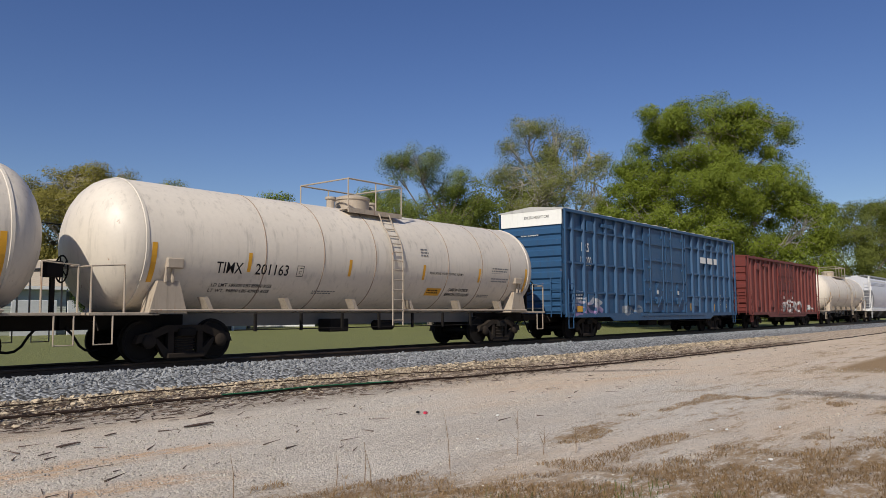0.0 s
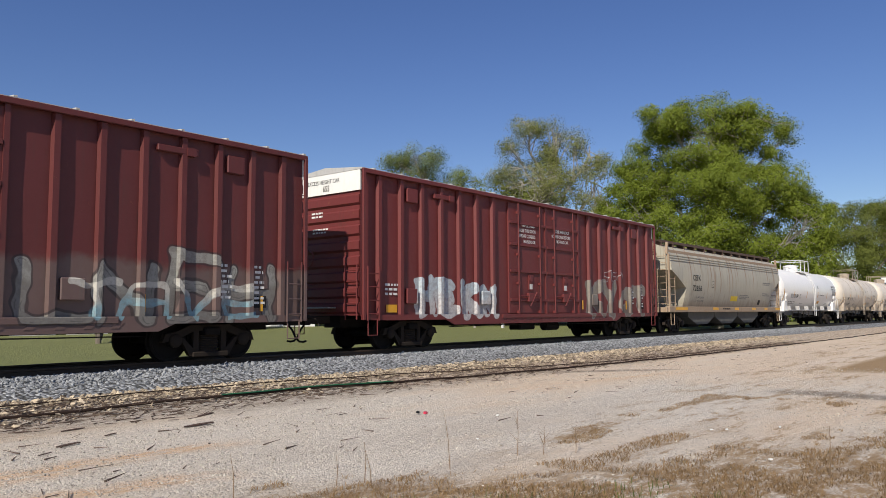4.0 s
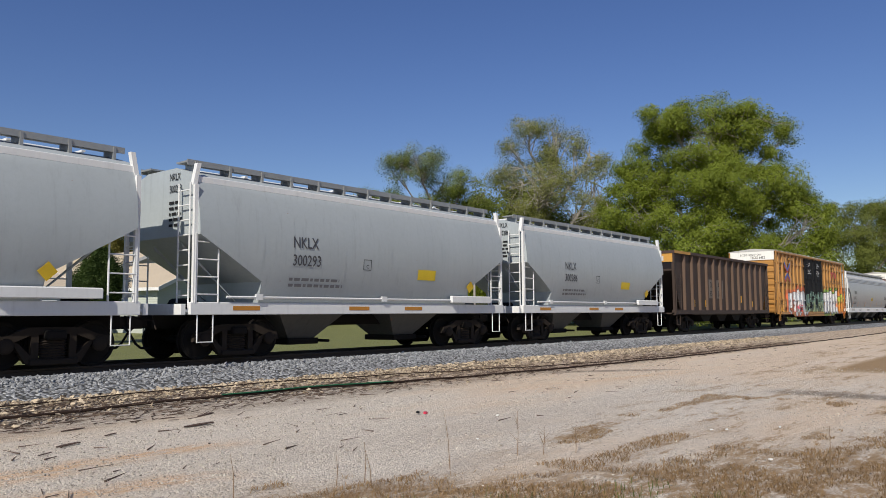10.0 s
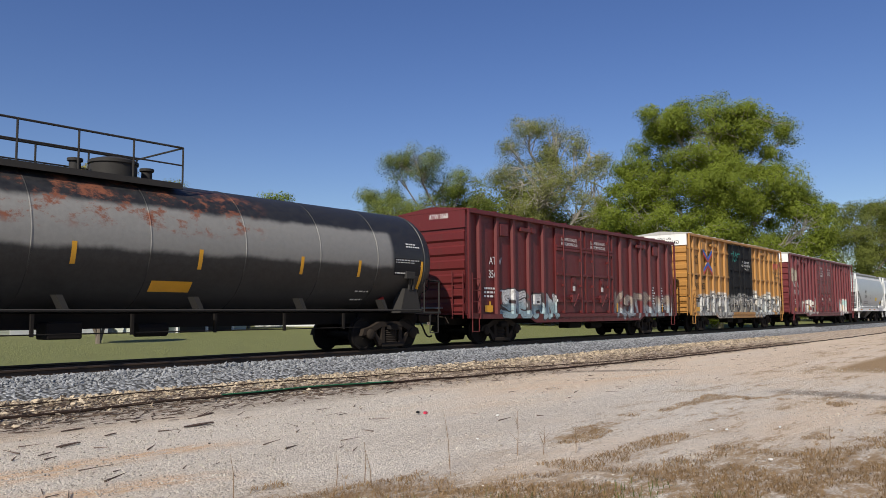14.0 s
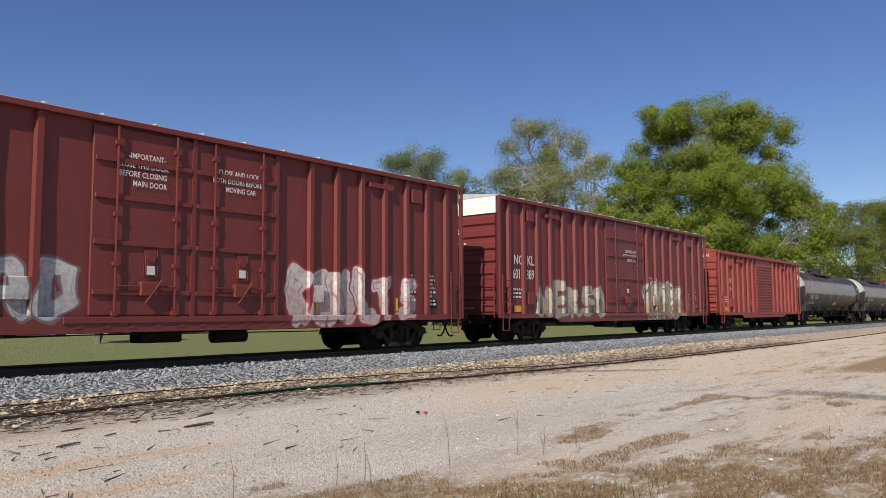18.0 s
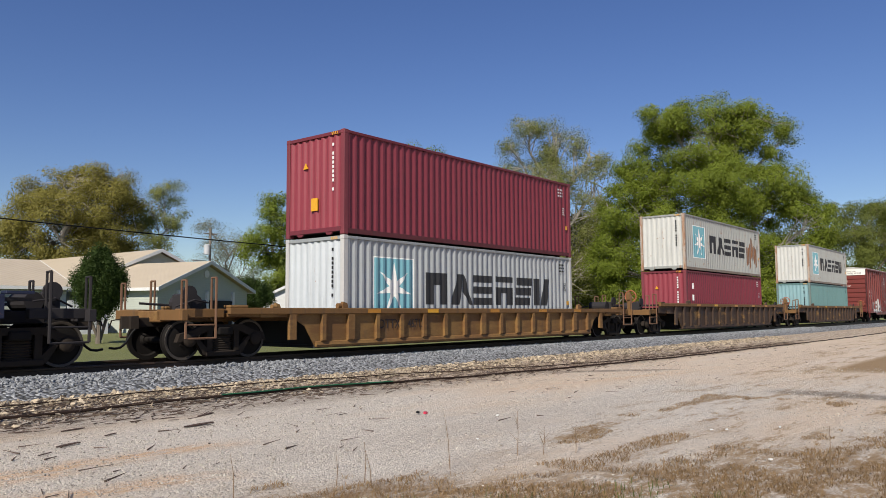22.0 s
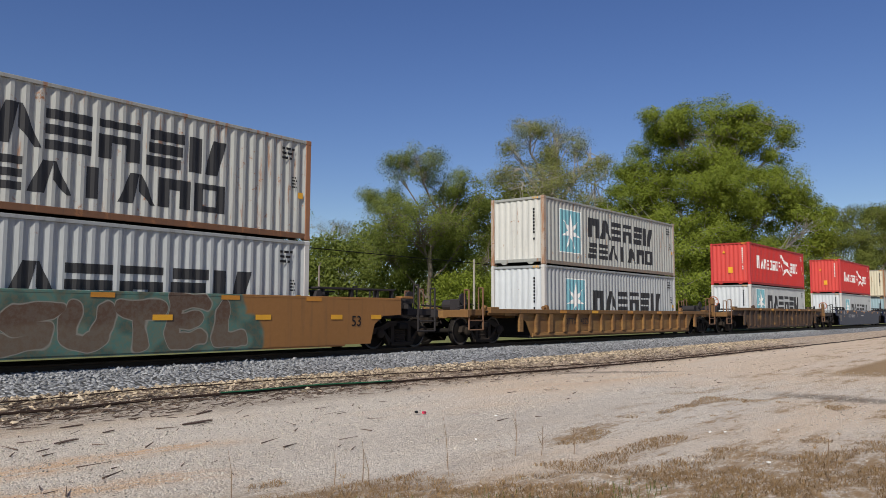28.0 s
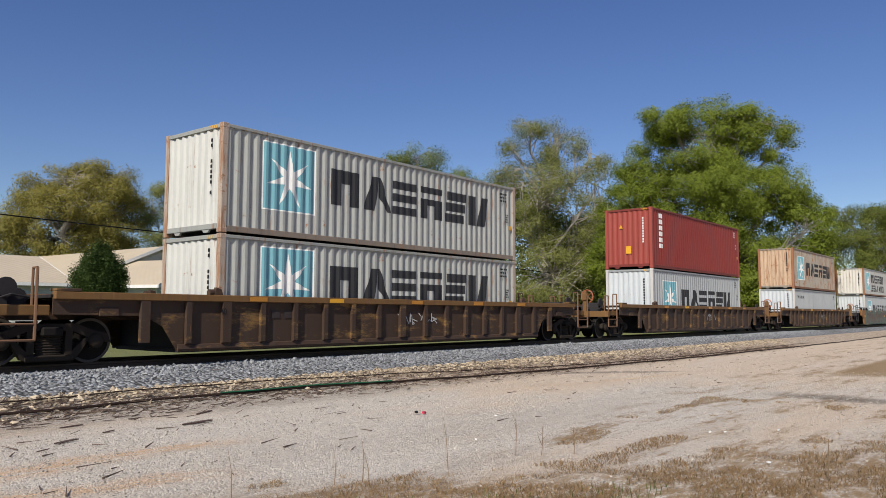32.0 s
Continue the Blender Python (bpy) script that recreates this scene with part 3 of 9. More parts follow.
def wheelset_shape():
    s = Shape()
    tread = [(-0.07, 0.0), (-0.07, 0.30), (-0.05, 0.38), (-0.068, 0.40), (-0.068, 0.455), (0.04, 0.457), (0.045, 0.485), (0.066, 0.485), (0.066, 0.39), (0.02, 0.36), (0.02, 0.16), (0.09, 0.11), (0.09, 0.0)]
    for side in (-1, 1):
        prof = [(side * (0.75 + a * -1), r) for a, r in tread]
        s.turned(prof if side > 0 else list(reversed(prof)), "y", 28)
        for k in range(5):              # hub bolts make the turning visible
            a = k * 2 * math.pi / 5
            s.rod((0.13 * math.cos(a), side * 0.80, 0.13 * math.sin(a)), (0.13 * math.cos(a), side * 0.86, 0.13 * math.sin(a)), 0.02, 6)
    s.rod((0, -1.02, 0), (0, 1.02, 0), 0.085, 10)
    return s.mesh("wheelset", STEEL, True)


def rim_shape():
    s = Shape()
    for side in (-1,):
        ring = [(side * 0.822, 0.395), (side * 0.826, 0.40), (side * 0.826, 0.45), (side * 0.822, 0.453)]
        s.turned(ring if side < 0 else list(reversed(ring)), "y", 28)
    return s.mesh("rim", BRIGHT, True)


def side_frame_shape():
    """Cast truck side: arched top, triangular windows and spring seat."""
    s = Shape()
    top = [(-1.2, 0.42), (-1.13, 0.6), (-0.85, 0.66), (-0.5, 0.80), (0.5, 0.80), (0.85, 0.66), (1.13, 0.6), (1.2, 0.42), (1.05, 0.44), (0.95, 0.55), (0.75, 0.52), (0.42, 0.66), (-0.42, 0.66), (-0.75, 0.52), (-0.95, 0.55), (-1.05, 0.44)]
    s.prism(top, "y", -0.07, 0.07)
    for k in (-1, 1):
        s.prism([(k * 0.80, 0.56), (k * 0.66, 0.50), (k * 0.36, 0.2), (k * 0.42, 0.1), (k * 0.52, 0.12)], "y", -0.06, 0.06)
        s.box(k * 0.36 - 0.07, k * 0.36 + 0.07, -0.06, 0.06, 0.18, 0.70)
    s.box(-0.46, 0.46, -0.11, 0.11, 0.08, 0.20, 0.02)
    return s.mesh("side_frame", FRAME_STEEL)


def cap_shape():
    s = Shape()
    s.turned([(0.0, 0.15), (-0.05, 0.15), (-0.08, 0.12), (-0.09, 0.05), (-0.09, 0.0)], "y", 14)
    return s.mesh("bearing_cap", FRAME_STEEL, True)


def spring_shape():
    """Nest of coil springs as one ribbed drum."""
    s = Shape()
    prof = [(0.20, 0.0), (0.20, 0.09)]
    for k in range(7):
        prof += [(0.215 + k * 0.052, 0.098), (0.24 + k * 0.052, 0.078)]
    s.turned(prof + [(0.57, 0.09), (0.57, 0.0)], "z", 16)
    s.v = [(x * 3.0, y, z) for x, y, z in s.v]
    return s.mesh("spring", FRAME_STEEL)


def bolster_shape():
    s = Shape()
    s.box(-0.2, 0.2, -1.2, 1.2, 0.56, 0.74, 0.03)
    s.turned([(0.7, 0.0), (0.7, 0.2), (0.84, 0.2), (0.84, 0.0)], "z", 14)
    for k in (-0.55, 0.55):
        s.box(k - 0.06, k + 0.06, -0.95, 0.95, 0.28, 0.42)
        for side in (-0.76, 0.76):
            s.box(k * 0.76 - 0.04, k * 0.76 + 0.04, side - 0.1, side + 0.1, 0.24, 0.58)
    return s.mesh("bolster", STEEL)


MAKERS.update(wheelset=wheelset_shape, rim=rim_shape, side_frame=side_frame_shape, cap=cap_shape, spring=spring_shape, bolster=bolster_shape)


def truck(car, x, bright=False, tint=None):
    bo = part("truck", shared("bolster"), None, car, "grimy cast steel freight truck", at=(x, 0, 0))
    for side in (-1, 1):
        part("side_frame", shared("side_frame"), None, bo, at=(0, side * 1.02, 0))
        part("spring", shared("spring"), None, bo, at=(0, side * 1.0, 0))
    for k in (-0.89, 0.89):
        ws = part("wheelset", shared("wheelset"), None, bo)
        ws.matrix_parent_inverse = Matrix.Translation((k, 0, WHEEL_R))
        WHEELS.append(ws)
        if bright:
            rm = part("rim", shared("rim"), None, bo, "bright worn wheel rim")
            rm.matrix_parent_inverse = Matrix.Translation((k, 0, WHEEL_R))
            WHEELS.append(rm)
        for side in (-1, 1):
            part("bearing_cap", shared("cap"), None, bo, at=Matrix.Translation((k, side * 1.07, WHEEL_R)) @ Matrix.Rotation(0 if side < 0 else math.pi, 4, "Z"))
    return bo


def coupler_shape():
    s = Shape()
    s.box(-0.75, 0.0, -0.11, 0.11, 0.75, 0.97, 0.02)
    s.prism([(0.0, -0.14), (0.28, -0.19), (0.33, -0.02), (0.2, 0.03), (0.22, 0.17), (0.05, 0.19)], "z", 0.72, 1.0)
    s.pipe([(-0.1, -0.12, 1.0), (-0.1, -0.8, 0.94), (-0.1, -1.3, 0.9), (-0.1, -1.42, 0.72)], 0.016)
    return s.mesh("coupler", FRAME_STEEL)


def hose_shape():
    s = Shape()
    s.pipe([(-0.25, -0.35, 0.78), (-0.1, -0.36, 0.62), (0.05, -0.34, 0.40), (0.2, -0.3, 0.30), (0.36, -0.26, 0.28), (0.5, -0.22, 0.30)], 0.028, 7)
    return s.mesh("brake_hose", RUBBER, True)


MAKERS.update(coupler=coupler_shape, hose=hose_shape)


def couplers(car, half):
    for k in (-1, 1):
        turn = Matrix.Translation((k * half, 0, 0)) @ Matrix.Rotation(0 if k > 0 else math.pi, 4, "Z")
        part("coupler", shared("coupler"), None, car, at=turn)
        part("brake_hose", shared("hose"), None, car, at=turn)


def ladder(car, x0, x1, y, z0, z1, rungs, material, across="x", name="ladder", r=0.016):
    """Two stiles and rungs, in the side (across x) or the end (across y) of a car."""
    s = Shape()
    put = (lambda a, z: (a, y, z)) if across == "x" else (lambda a, z: (y, a, z))
    for a in (x0, x1):
        s.rod(put(a, z0), put(a, z1), r * 1.3)
    for i in range(rungs):
        z = z0 + (z1 - z0) * (i + 0.5) / rungs
        s.rod(put(x0, z), put(x1, z), r)
    return part(name, s, material, car)


def step_iron(car, x, y, z0, z1, w, material):
    s = Shape().pipe([(x - w / 2, y, z1), (x - w / 2, y, z0), (x + w / 2, y, z0), (x + w / 2, y, z1)], 0.018)
    return part("step", s, material, car)


def place_car(car, x, z=0.0):
    car.location = (x, TRACK, RAIL + z)
    TRAIN.append((car, x, z))


# ---------------- boxcars ----------------
def boxcar(x0, x1, high, col, label, mat, white_end=0.0, door=(-2.4, 2.4), leaves=2, door_mat=None, post_pitch=0.91, grid=False, peaked=False, louvre=False, sill=0.86, end_word=(), skirt=True):
    """Steel boxcar in its own space: x along, near side at -y, z over the rail."""
    half, w = (x1 - x0) / 2, 1.5
    car = thing("boxcar", label, "boxcar", "freight train")
    inner = w - 0.10
    top = high
    body = Shape().box(-half + 0.06, half - 0.06, -inner + 0.06, inner - 0.06, sill + 0.12, top - 0.02)
    part("body", body, mat, car)
    # side sheets, buckled between the posts
    nx, nz = int(half / 0.09), 14
    for side in (-1, 1):
        vs = []
        for i in range(nx + 1):
            for j in range(nz + 1):
                x, z = -half + 0.04 + (2 * half - 0.08) * i / nx, sill + 0.1 + (top - sill - 0.13) * j / nz
                vs.append((x, side * (inner - 0.014 + 0.018 * noise.noise((x * 1.1 + x0, z * 0.75, side))), z))
        fs = [(i * (nz + 1) + j, (i + 1) * (nz + 1) + j, (i + 1) * (nz + 1) + j + 1, i * (nz + 1) + j + 1) for i in range(nx) for j in range(nz)]
        part("side_sheet", Shape().raw(vs, fs if side < 0 else [tuple(reversed(f)) for f in fs]), mat, car, smooth=True)
    # roof sheets with raised seams
    r = Shape()
    crown = 0.16 if not peaked else 0.30
    r.prism([(-w, top - 0.03), (-w, top + 0.015), (0, top + crown), (w, top + 0.015), (w, top - 0.03)], "x", -half, half)
    k = -half + 0.5
    while k < half:
        r.prism([(-w, top + 0.01), (0, top + crown - 0.005), (w, top + 0.01), (w, top + 0.05), (0, top + crown + 0.035), (-w, top + 0.05)], "x", k - 0.035, k + 0.035)
        k += 1.15
    part("roof", r, ROOF if white_end else mat, car, "galvanised steel roof sheets" if white_end else "")
    for side in (-1, 1):
        part("top_chord", Shape().box(-half, half, side * w - 0.05, side * w + 0.02, top - 0.13, top - 0.01, 0.01), mat, car)
        # side sill, deeper between the trucks
        deep = sill - 0.18 if skirt else sill
        pts = [(-half, sill + 0.14), (-half, sill), (-half + 1.2, sill - 0.02), (-half + 3.6, sill - 0.02), (-half + 4.0, deep), (half - 4.0, deep), (half - 3.6, sill - 0.02), (half - 1.2, sill - 0.02), (half, sill), (half, sill + 0.14)]
        part("side_sill", Shape().prism(pts, "y", side * w - 0.02, side * w + 0.02), mat, car)
        # side posts
        xs = []
        k = -half + 0.72
        while k < door[0] - 0.2:
            xs.append(k)
            k += post_pitch
        k = half - 0.72
        while k > door[1] + 0.2:
            xs.append(k)
            k -= post_pitch
        for x in xs:
            a = side * inner
            b = side * (w - 0.005)
            prof = [(x - 0.095, a), (x - 0.06, b), (x + 0.06, b), (x + 0.095, a)]
            part("side_post", Shape().prism(prof, "z", sill + 0.14, top - 0.14), mat, car)
        for x in (-half + 0.05, half - 0.05):
            part("corner_post", Shape().box(x - 0.05, x + 0.05, side * w - 0.06, side * w + 0.005, sill, top - 0.1, 0.008), mat, car)
        if grid:
            for z in (sill + 0.95, sill + 2.1, top - 0.75):
                for a, b in ((-half + 0.1, door[0] - 0.05), (door[1] + 0.05, half - 0.1)):
                    part("side_rib", Shape().box(a, b, side * (inner + 0.03) - 0.035, side * (inner + 0.03) + 0.035, z - 0.045, z + 0.045, 0.012), mat, car)
        # doors
        dm = door_mat or mat
        wide = (door[1] - door[0]) / leaves
        for i in range(leaves):
            a, b = door[0] + i * wide, door[0] + (i + 1) * wide
            y0, y1 = sorted((side * (inner - 0.01), side * (inner + 0.055)))
            d = part("door", Shape().box(a + 0.02, b - 0.02, y0, y1, sill + 0.16, top - 0.18, 0.012), dm, car)
            yo = side * (inner + 0.055)
            if louvre:
                sl = Shape()
                z = sill + 0.35
                while z < top - 0.45:
                    y0, y1 = sorted((yo, yo + side * 0.045))
                    sl.prism([(yo, z), (yo + side * 0.045, z + 0.03), (yo + side * 0.045, z + 0.07), (yo, z + 0.10)], "x", a + 0.12, b - 0.12)
                    z += 0.17
                part("door_corrugation", sl, dm, d)
            else:
                for z in (sill + 0.62, sill + 1.62, sill + 2.55, top - 0.85):
                    if z < top - 0.5:
                        y0, y1 = sorted((yo, yo + side * 0.05))
                        part("door_rib", Shape().box(a + 0.06, b - 0.06, y0, y1, z - 0.05, z + 0.05, 0.01), dm, d)
                for x in (a + wide * 0.22, b - wide * 0.2):
                    rod = Shape().rod((x, yo + side * 0.075, sill + 0.05), (x, yo + side * 0.075, top - 0.16), 0.024, 6)
                    for z in (sill + 0.2, sill + 1.2, sill + 2.2, top - 0.5):
                        rod.box(x - 0.05, x + 0.05, *sorted((yo, yo + side * 0.1)), z - 0.045, z + 0.045)
                    part("lock_rod", rod, dm, d)
            y0, y1 = sorted((side * inner, side * (w - 0.01)))
            part("door_edge", Shape().box(b - 0.05, b + 0.05, y0, y1, sill + 0.14, top - 0.14), dm, car)
        y0, y1 = sorted((side * (w - 0.03), side * (w + 0.05)))
        part("door_track", Shape().box(door[0] - 0.5, door[1] + 2.2, y0, y1, sill + 0.0, sill + 0.13, 0.01), mat, car)
        for x in np.arange(door[0] - 0.3, door[1] + 2.1, 0.55):
            y0, y1 = sorted((side * (w - 0.01), side * (w + 0.03)))
            part("door_roller", Shape().prism([(x, sill - 0.1), (x + 0.16, sill - 0.1), (x + 0.28, sill + 0.02), (x + 0.1, sill + 0.02)], "y", y0, y1), mat, car)
        # tack boards, brackets and door gear
        y0, y1 = sorted((side * inner, side * (w - 0.015)))
        for x, z in ((-half + 2.1, top - 0.75), (half - 2.1, top - 0.75), (-half + 2.1, sill + 0.45), (door[0] - 1.3, sill + 0.45), (door[1] + 1.3, sill + 0.45)):
            part("tack_board", Shape().box(x - 0.24, x + 0.24, y0, y1, z, z + 0.42 if z > 2 else z + 0.44, 0.02), mat, car)
        for x in (-half + 3.6, half - 3.6):
            part("roof_bracket", Shape().box(x - 0.5, x + 0.5, *sorted((side * inner, side * w)), top - 0.5, top - 0.36, 0.015).box(x + 0.2, x + 0.42, *sorted((side * inner, side * (w + 0.02))), top - 0.52, top - 0.34), mat, car)
        if not louvre:
            for i in range(leaves):
                a, b = door[0] + i * wide, door[0] + (i + 1) * wide
                yo = side * (inner + 0.055)
                hs = Shape().box(a + wide * 0.5, a + wide * 0.5 + 0.3, *sorted((yo, yo + side * 0.03)), sill + 0.95, sill + 1.55, 0.03)
                hs.rod((a + wide * 0.5 + 0.15, yo, sill + 1.35), (a + wide * 0.5 + 0.15, yo + side * 0.06, sill + 1.35), 0.1, 12)
                part("door_placard", hs, dm, car)
                gear = Shape().rod((a + wide * 0.22, yo + side * 0.08, sill + 0.75), (b - wide * 0.2, yo + side * 0.08, sill + 0.75), 0.022)
                gear.box(a + wide * 0.45, a + wide * 0.62, *sorted((yo, yo + side * 0.12)), sill + 0.55, sill + 0.85, 0.02).rod((a + wide * 0.5, yo + side * 0.1, sill + 0.4), (a + wide * 0.66, yo + side * 0.13, sill + 0.9), 0.02)
                part("door_gear", gear, dm, car)
                if dm is not mat:
                    continue
                patch_ob = Shape().box(a + wide * 0.5 + 0.06, a + wide * 0.5 + 0.24, *sorted((yo + side * 0.031, yo + side * 0.035)), sill + 1.0, sill + 1.18)
                part("notice", patch_ob, PLATE, car)
        for x in (-half + 0.40, half - 0.40):
            ladder(car, x - 0.22, x + 0.22, side * (w + 0.05), sill - 0.02, sill + 1.45, 4, mat)
            step_iron(car, x, side * (w + 0.02), sill - 0.42, sill + 0.02, 0.36, mat)
    # ends with pressed horizontal ribs
    for k in (-1, 1):
        low = sill + 0.12
        count = max(5, round((top - 0.75 - low) / 0.42))
        pitch = (top - 0.62 - low) / count
        for i in range(count):
            z = low + (i + 0.5) * pitch
            xa, xb = k * (half - 0.065), k * (half - 0.0)
            prof = [(xa, z - pitch * 0.42), (xb, z - pitch * 0.26), (xb, z + pitch * 0.22), (xa, z + pitch * 0.34)]
            part("end_rib", Shape().prism(prof, "y", -inner + 0.03, inner - 0.03), mat, car)
        xa, xb = sorted((k * (half - 0.065), k * (half - 0.01)))
        plate = Shape().prism([(-inner, top - 0.6), (inner, top - 0.6), (inner, top - 0.03), (0, top + crown - 0.05), (-inner, top - 0.03)], "x", xa, xb)
        part("end_plate", plate, ENDWHITE if white_end else mat, car, "white painted end panel" if white_end else "")
        ladder(car, -1.36, -0.92, k * (half + 0.06), sill, top - 0.35 if k > 0 else sill + 1.5, 5 if k < 0 else 9, mat, "y")
        st = Shape().pipe([(k * (half - 0.02), 0.4, sill + 1.0), (k * (half + 0.16), 0.4, sill + 1.0), (k * (half + 0.16), 1.3, sill + 1.0), (k * (half - 0.02), 1.3, sill + 1.0)], 0.016)
        part("grab_iron", st, mat, car)
    part("brake_step", Shape().box(-half - 0.32, -half - 0.02, -0.5, 0.6, sill + 0.32, sill + 0.36, 0.005), GALV, car)
    bw = Shape().turned([(-half - 0.16, 0.24), (-half - 0.14, 0.27), (-half - 0.12, 0.24), (-half - 0.14, 0.22), (-half - 0.16, 0.24)], "x", 18)
    for k in range(4):
        bw.rod((-half - 0.14, 0, 0), (-half - 0.14, 0.24 * math.cos(k * 1.571), 0.24 * math.sin(k * 1.571)), 0.012, 5)
    bw.v = [(x, y + 0.55, z + sill + 1.75) for x, y, z in bw.v]
    part("brake_wheel", bw, mat, car)
    under = Shape().box(-half + 0.3, half - 0.3, -0.32, 0.32, sill - 0.22, sill + 0.12).box(-half + 0.5, half - 0.5, -1.3, 1.3, sill + 0.02, sill + 0.12)
    part("underframe", under, STEEL, car)
    brake = Shape().rod((-half + 4.2, -1.2, 0.66), (half - 4.2, -1.2, 0.58), 0.014)
    brake.rod((-half + 4.5, -0.9, 0.60), (half - 5.5, -0.7, 0.68), 0.014).box(-0.9, 0.1, -0.9, -0.4, 0.42, sill - 0.05, 0.04)
    brake.rod((1.0, -0.7, 0.52), (1.9, -0.7, 0.52), 0.16, 12)
    part("brake_gear", brake, STEEL, car)
    truck(car, -half + 2.45)
    truck(car, half - 2.45)
    couplers(car, half + 0.62)
    place_car(car, (x0 + x1) / 2)
    return car, half, w, sill, top


def side_words(car, half, rows, material=WHITE, y=-1.412):
    for word, x, z, size, *wide in rows:
        write(word, car, x, z, y, size, material, *(wide or (0.85,)))


def reflectors(car, half, xs, z, y=-1.405, material=YELLOW, w=0.09, h=0.36):
    for x in xs:
        patch(car, x - w / 2, x + w / 2, z, z + h, y, material)


ROOF = paint("weathered_galvanised_roof", (0.42, 0.41, 0.39), 0.55, 0.3, 0.15, 0.4)
ENDWHITE = paint("white_sunlit_end_paint", (0.74, 0.73, 0.69), 0.6, 0.15, 0.05, 0.12)
OXIDE = (0.15, 0.027, 0.024)
INK, PALEINK = (0.02, 0.02, 0.022), (0.5, 0.5, 0.5)
SILVER, CREAM, CYAN = (0.50, 0.50, 0.50), (0.46, 0.43, 0.36), (0.28, 0.46, 0.48)

# ---------------- tank cars ----------------
def curved_patch(car, x0, x1, z0, z1, zc, rad, material, name="reflector", lift=0.006):
    s = Shape()
    n = 6
    pts = []
    for i in range(n + 1):
        z = z0 + (z1 - z0) * i / n
        pts.append((-math.sqrt(max(0.0, (rad + lift) ** 2 - (z - zc) ** 2)), z))
    vs = [(x0, y, z) for y, z in pts] + [(x1, y, z) for y, z in pts]
    s.raw(vs, [(i, n + 1 + i, n + 2 + i, i + 1) for i in range(n)])
    return part(name, s, material, car)


def round_side(zc, rad):
    return lambda z: math.sqrt(max(0.01, rad ** 2 - (z - zc) ** 2))


def hug_patch(car, x0, x1, z0, z1, curve, material, name="reflector", lift=0.006):
    n = 6
    pts = [(-curve(z) - lift, z) for z in np.linspace(z0, z1, n + 1)]
    vs = [(x0, y, z) for y, z in pts] + [(x1, y, z) for y, z in pts]
    return part(name, Shape().raw(vs, [(i, n + 1 + i, n + 2 + i, i + 1) for i in range(n)]), material, car)


def tank_words(car, rows, zc, rad, material):
    for word, x, z, size, span in rows:
        write(word, car, x, z, 0, size, material, curve=round_side(zc, rad), span=span)


BAND = flat("rust_stained_band", (0.30, 0.22, 0.16), 0.6)


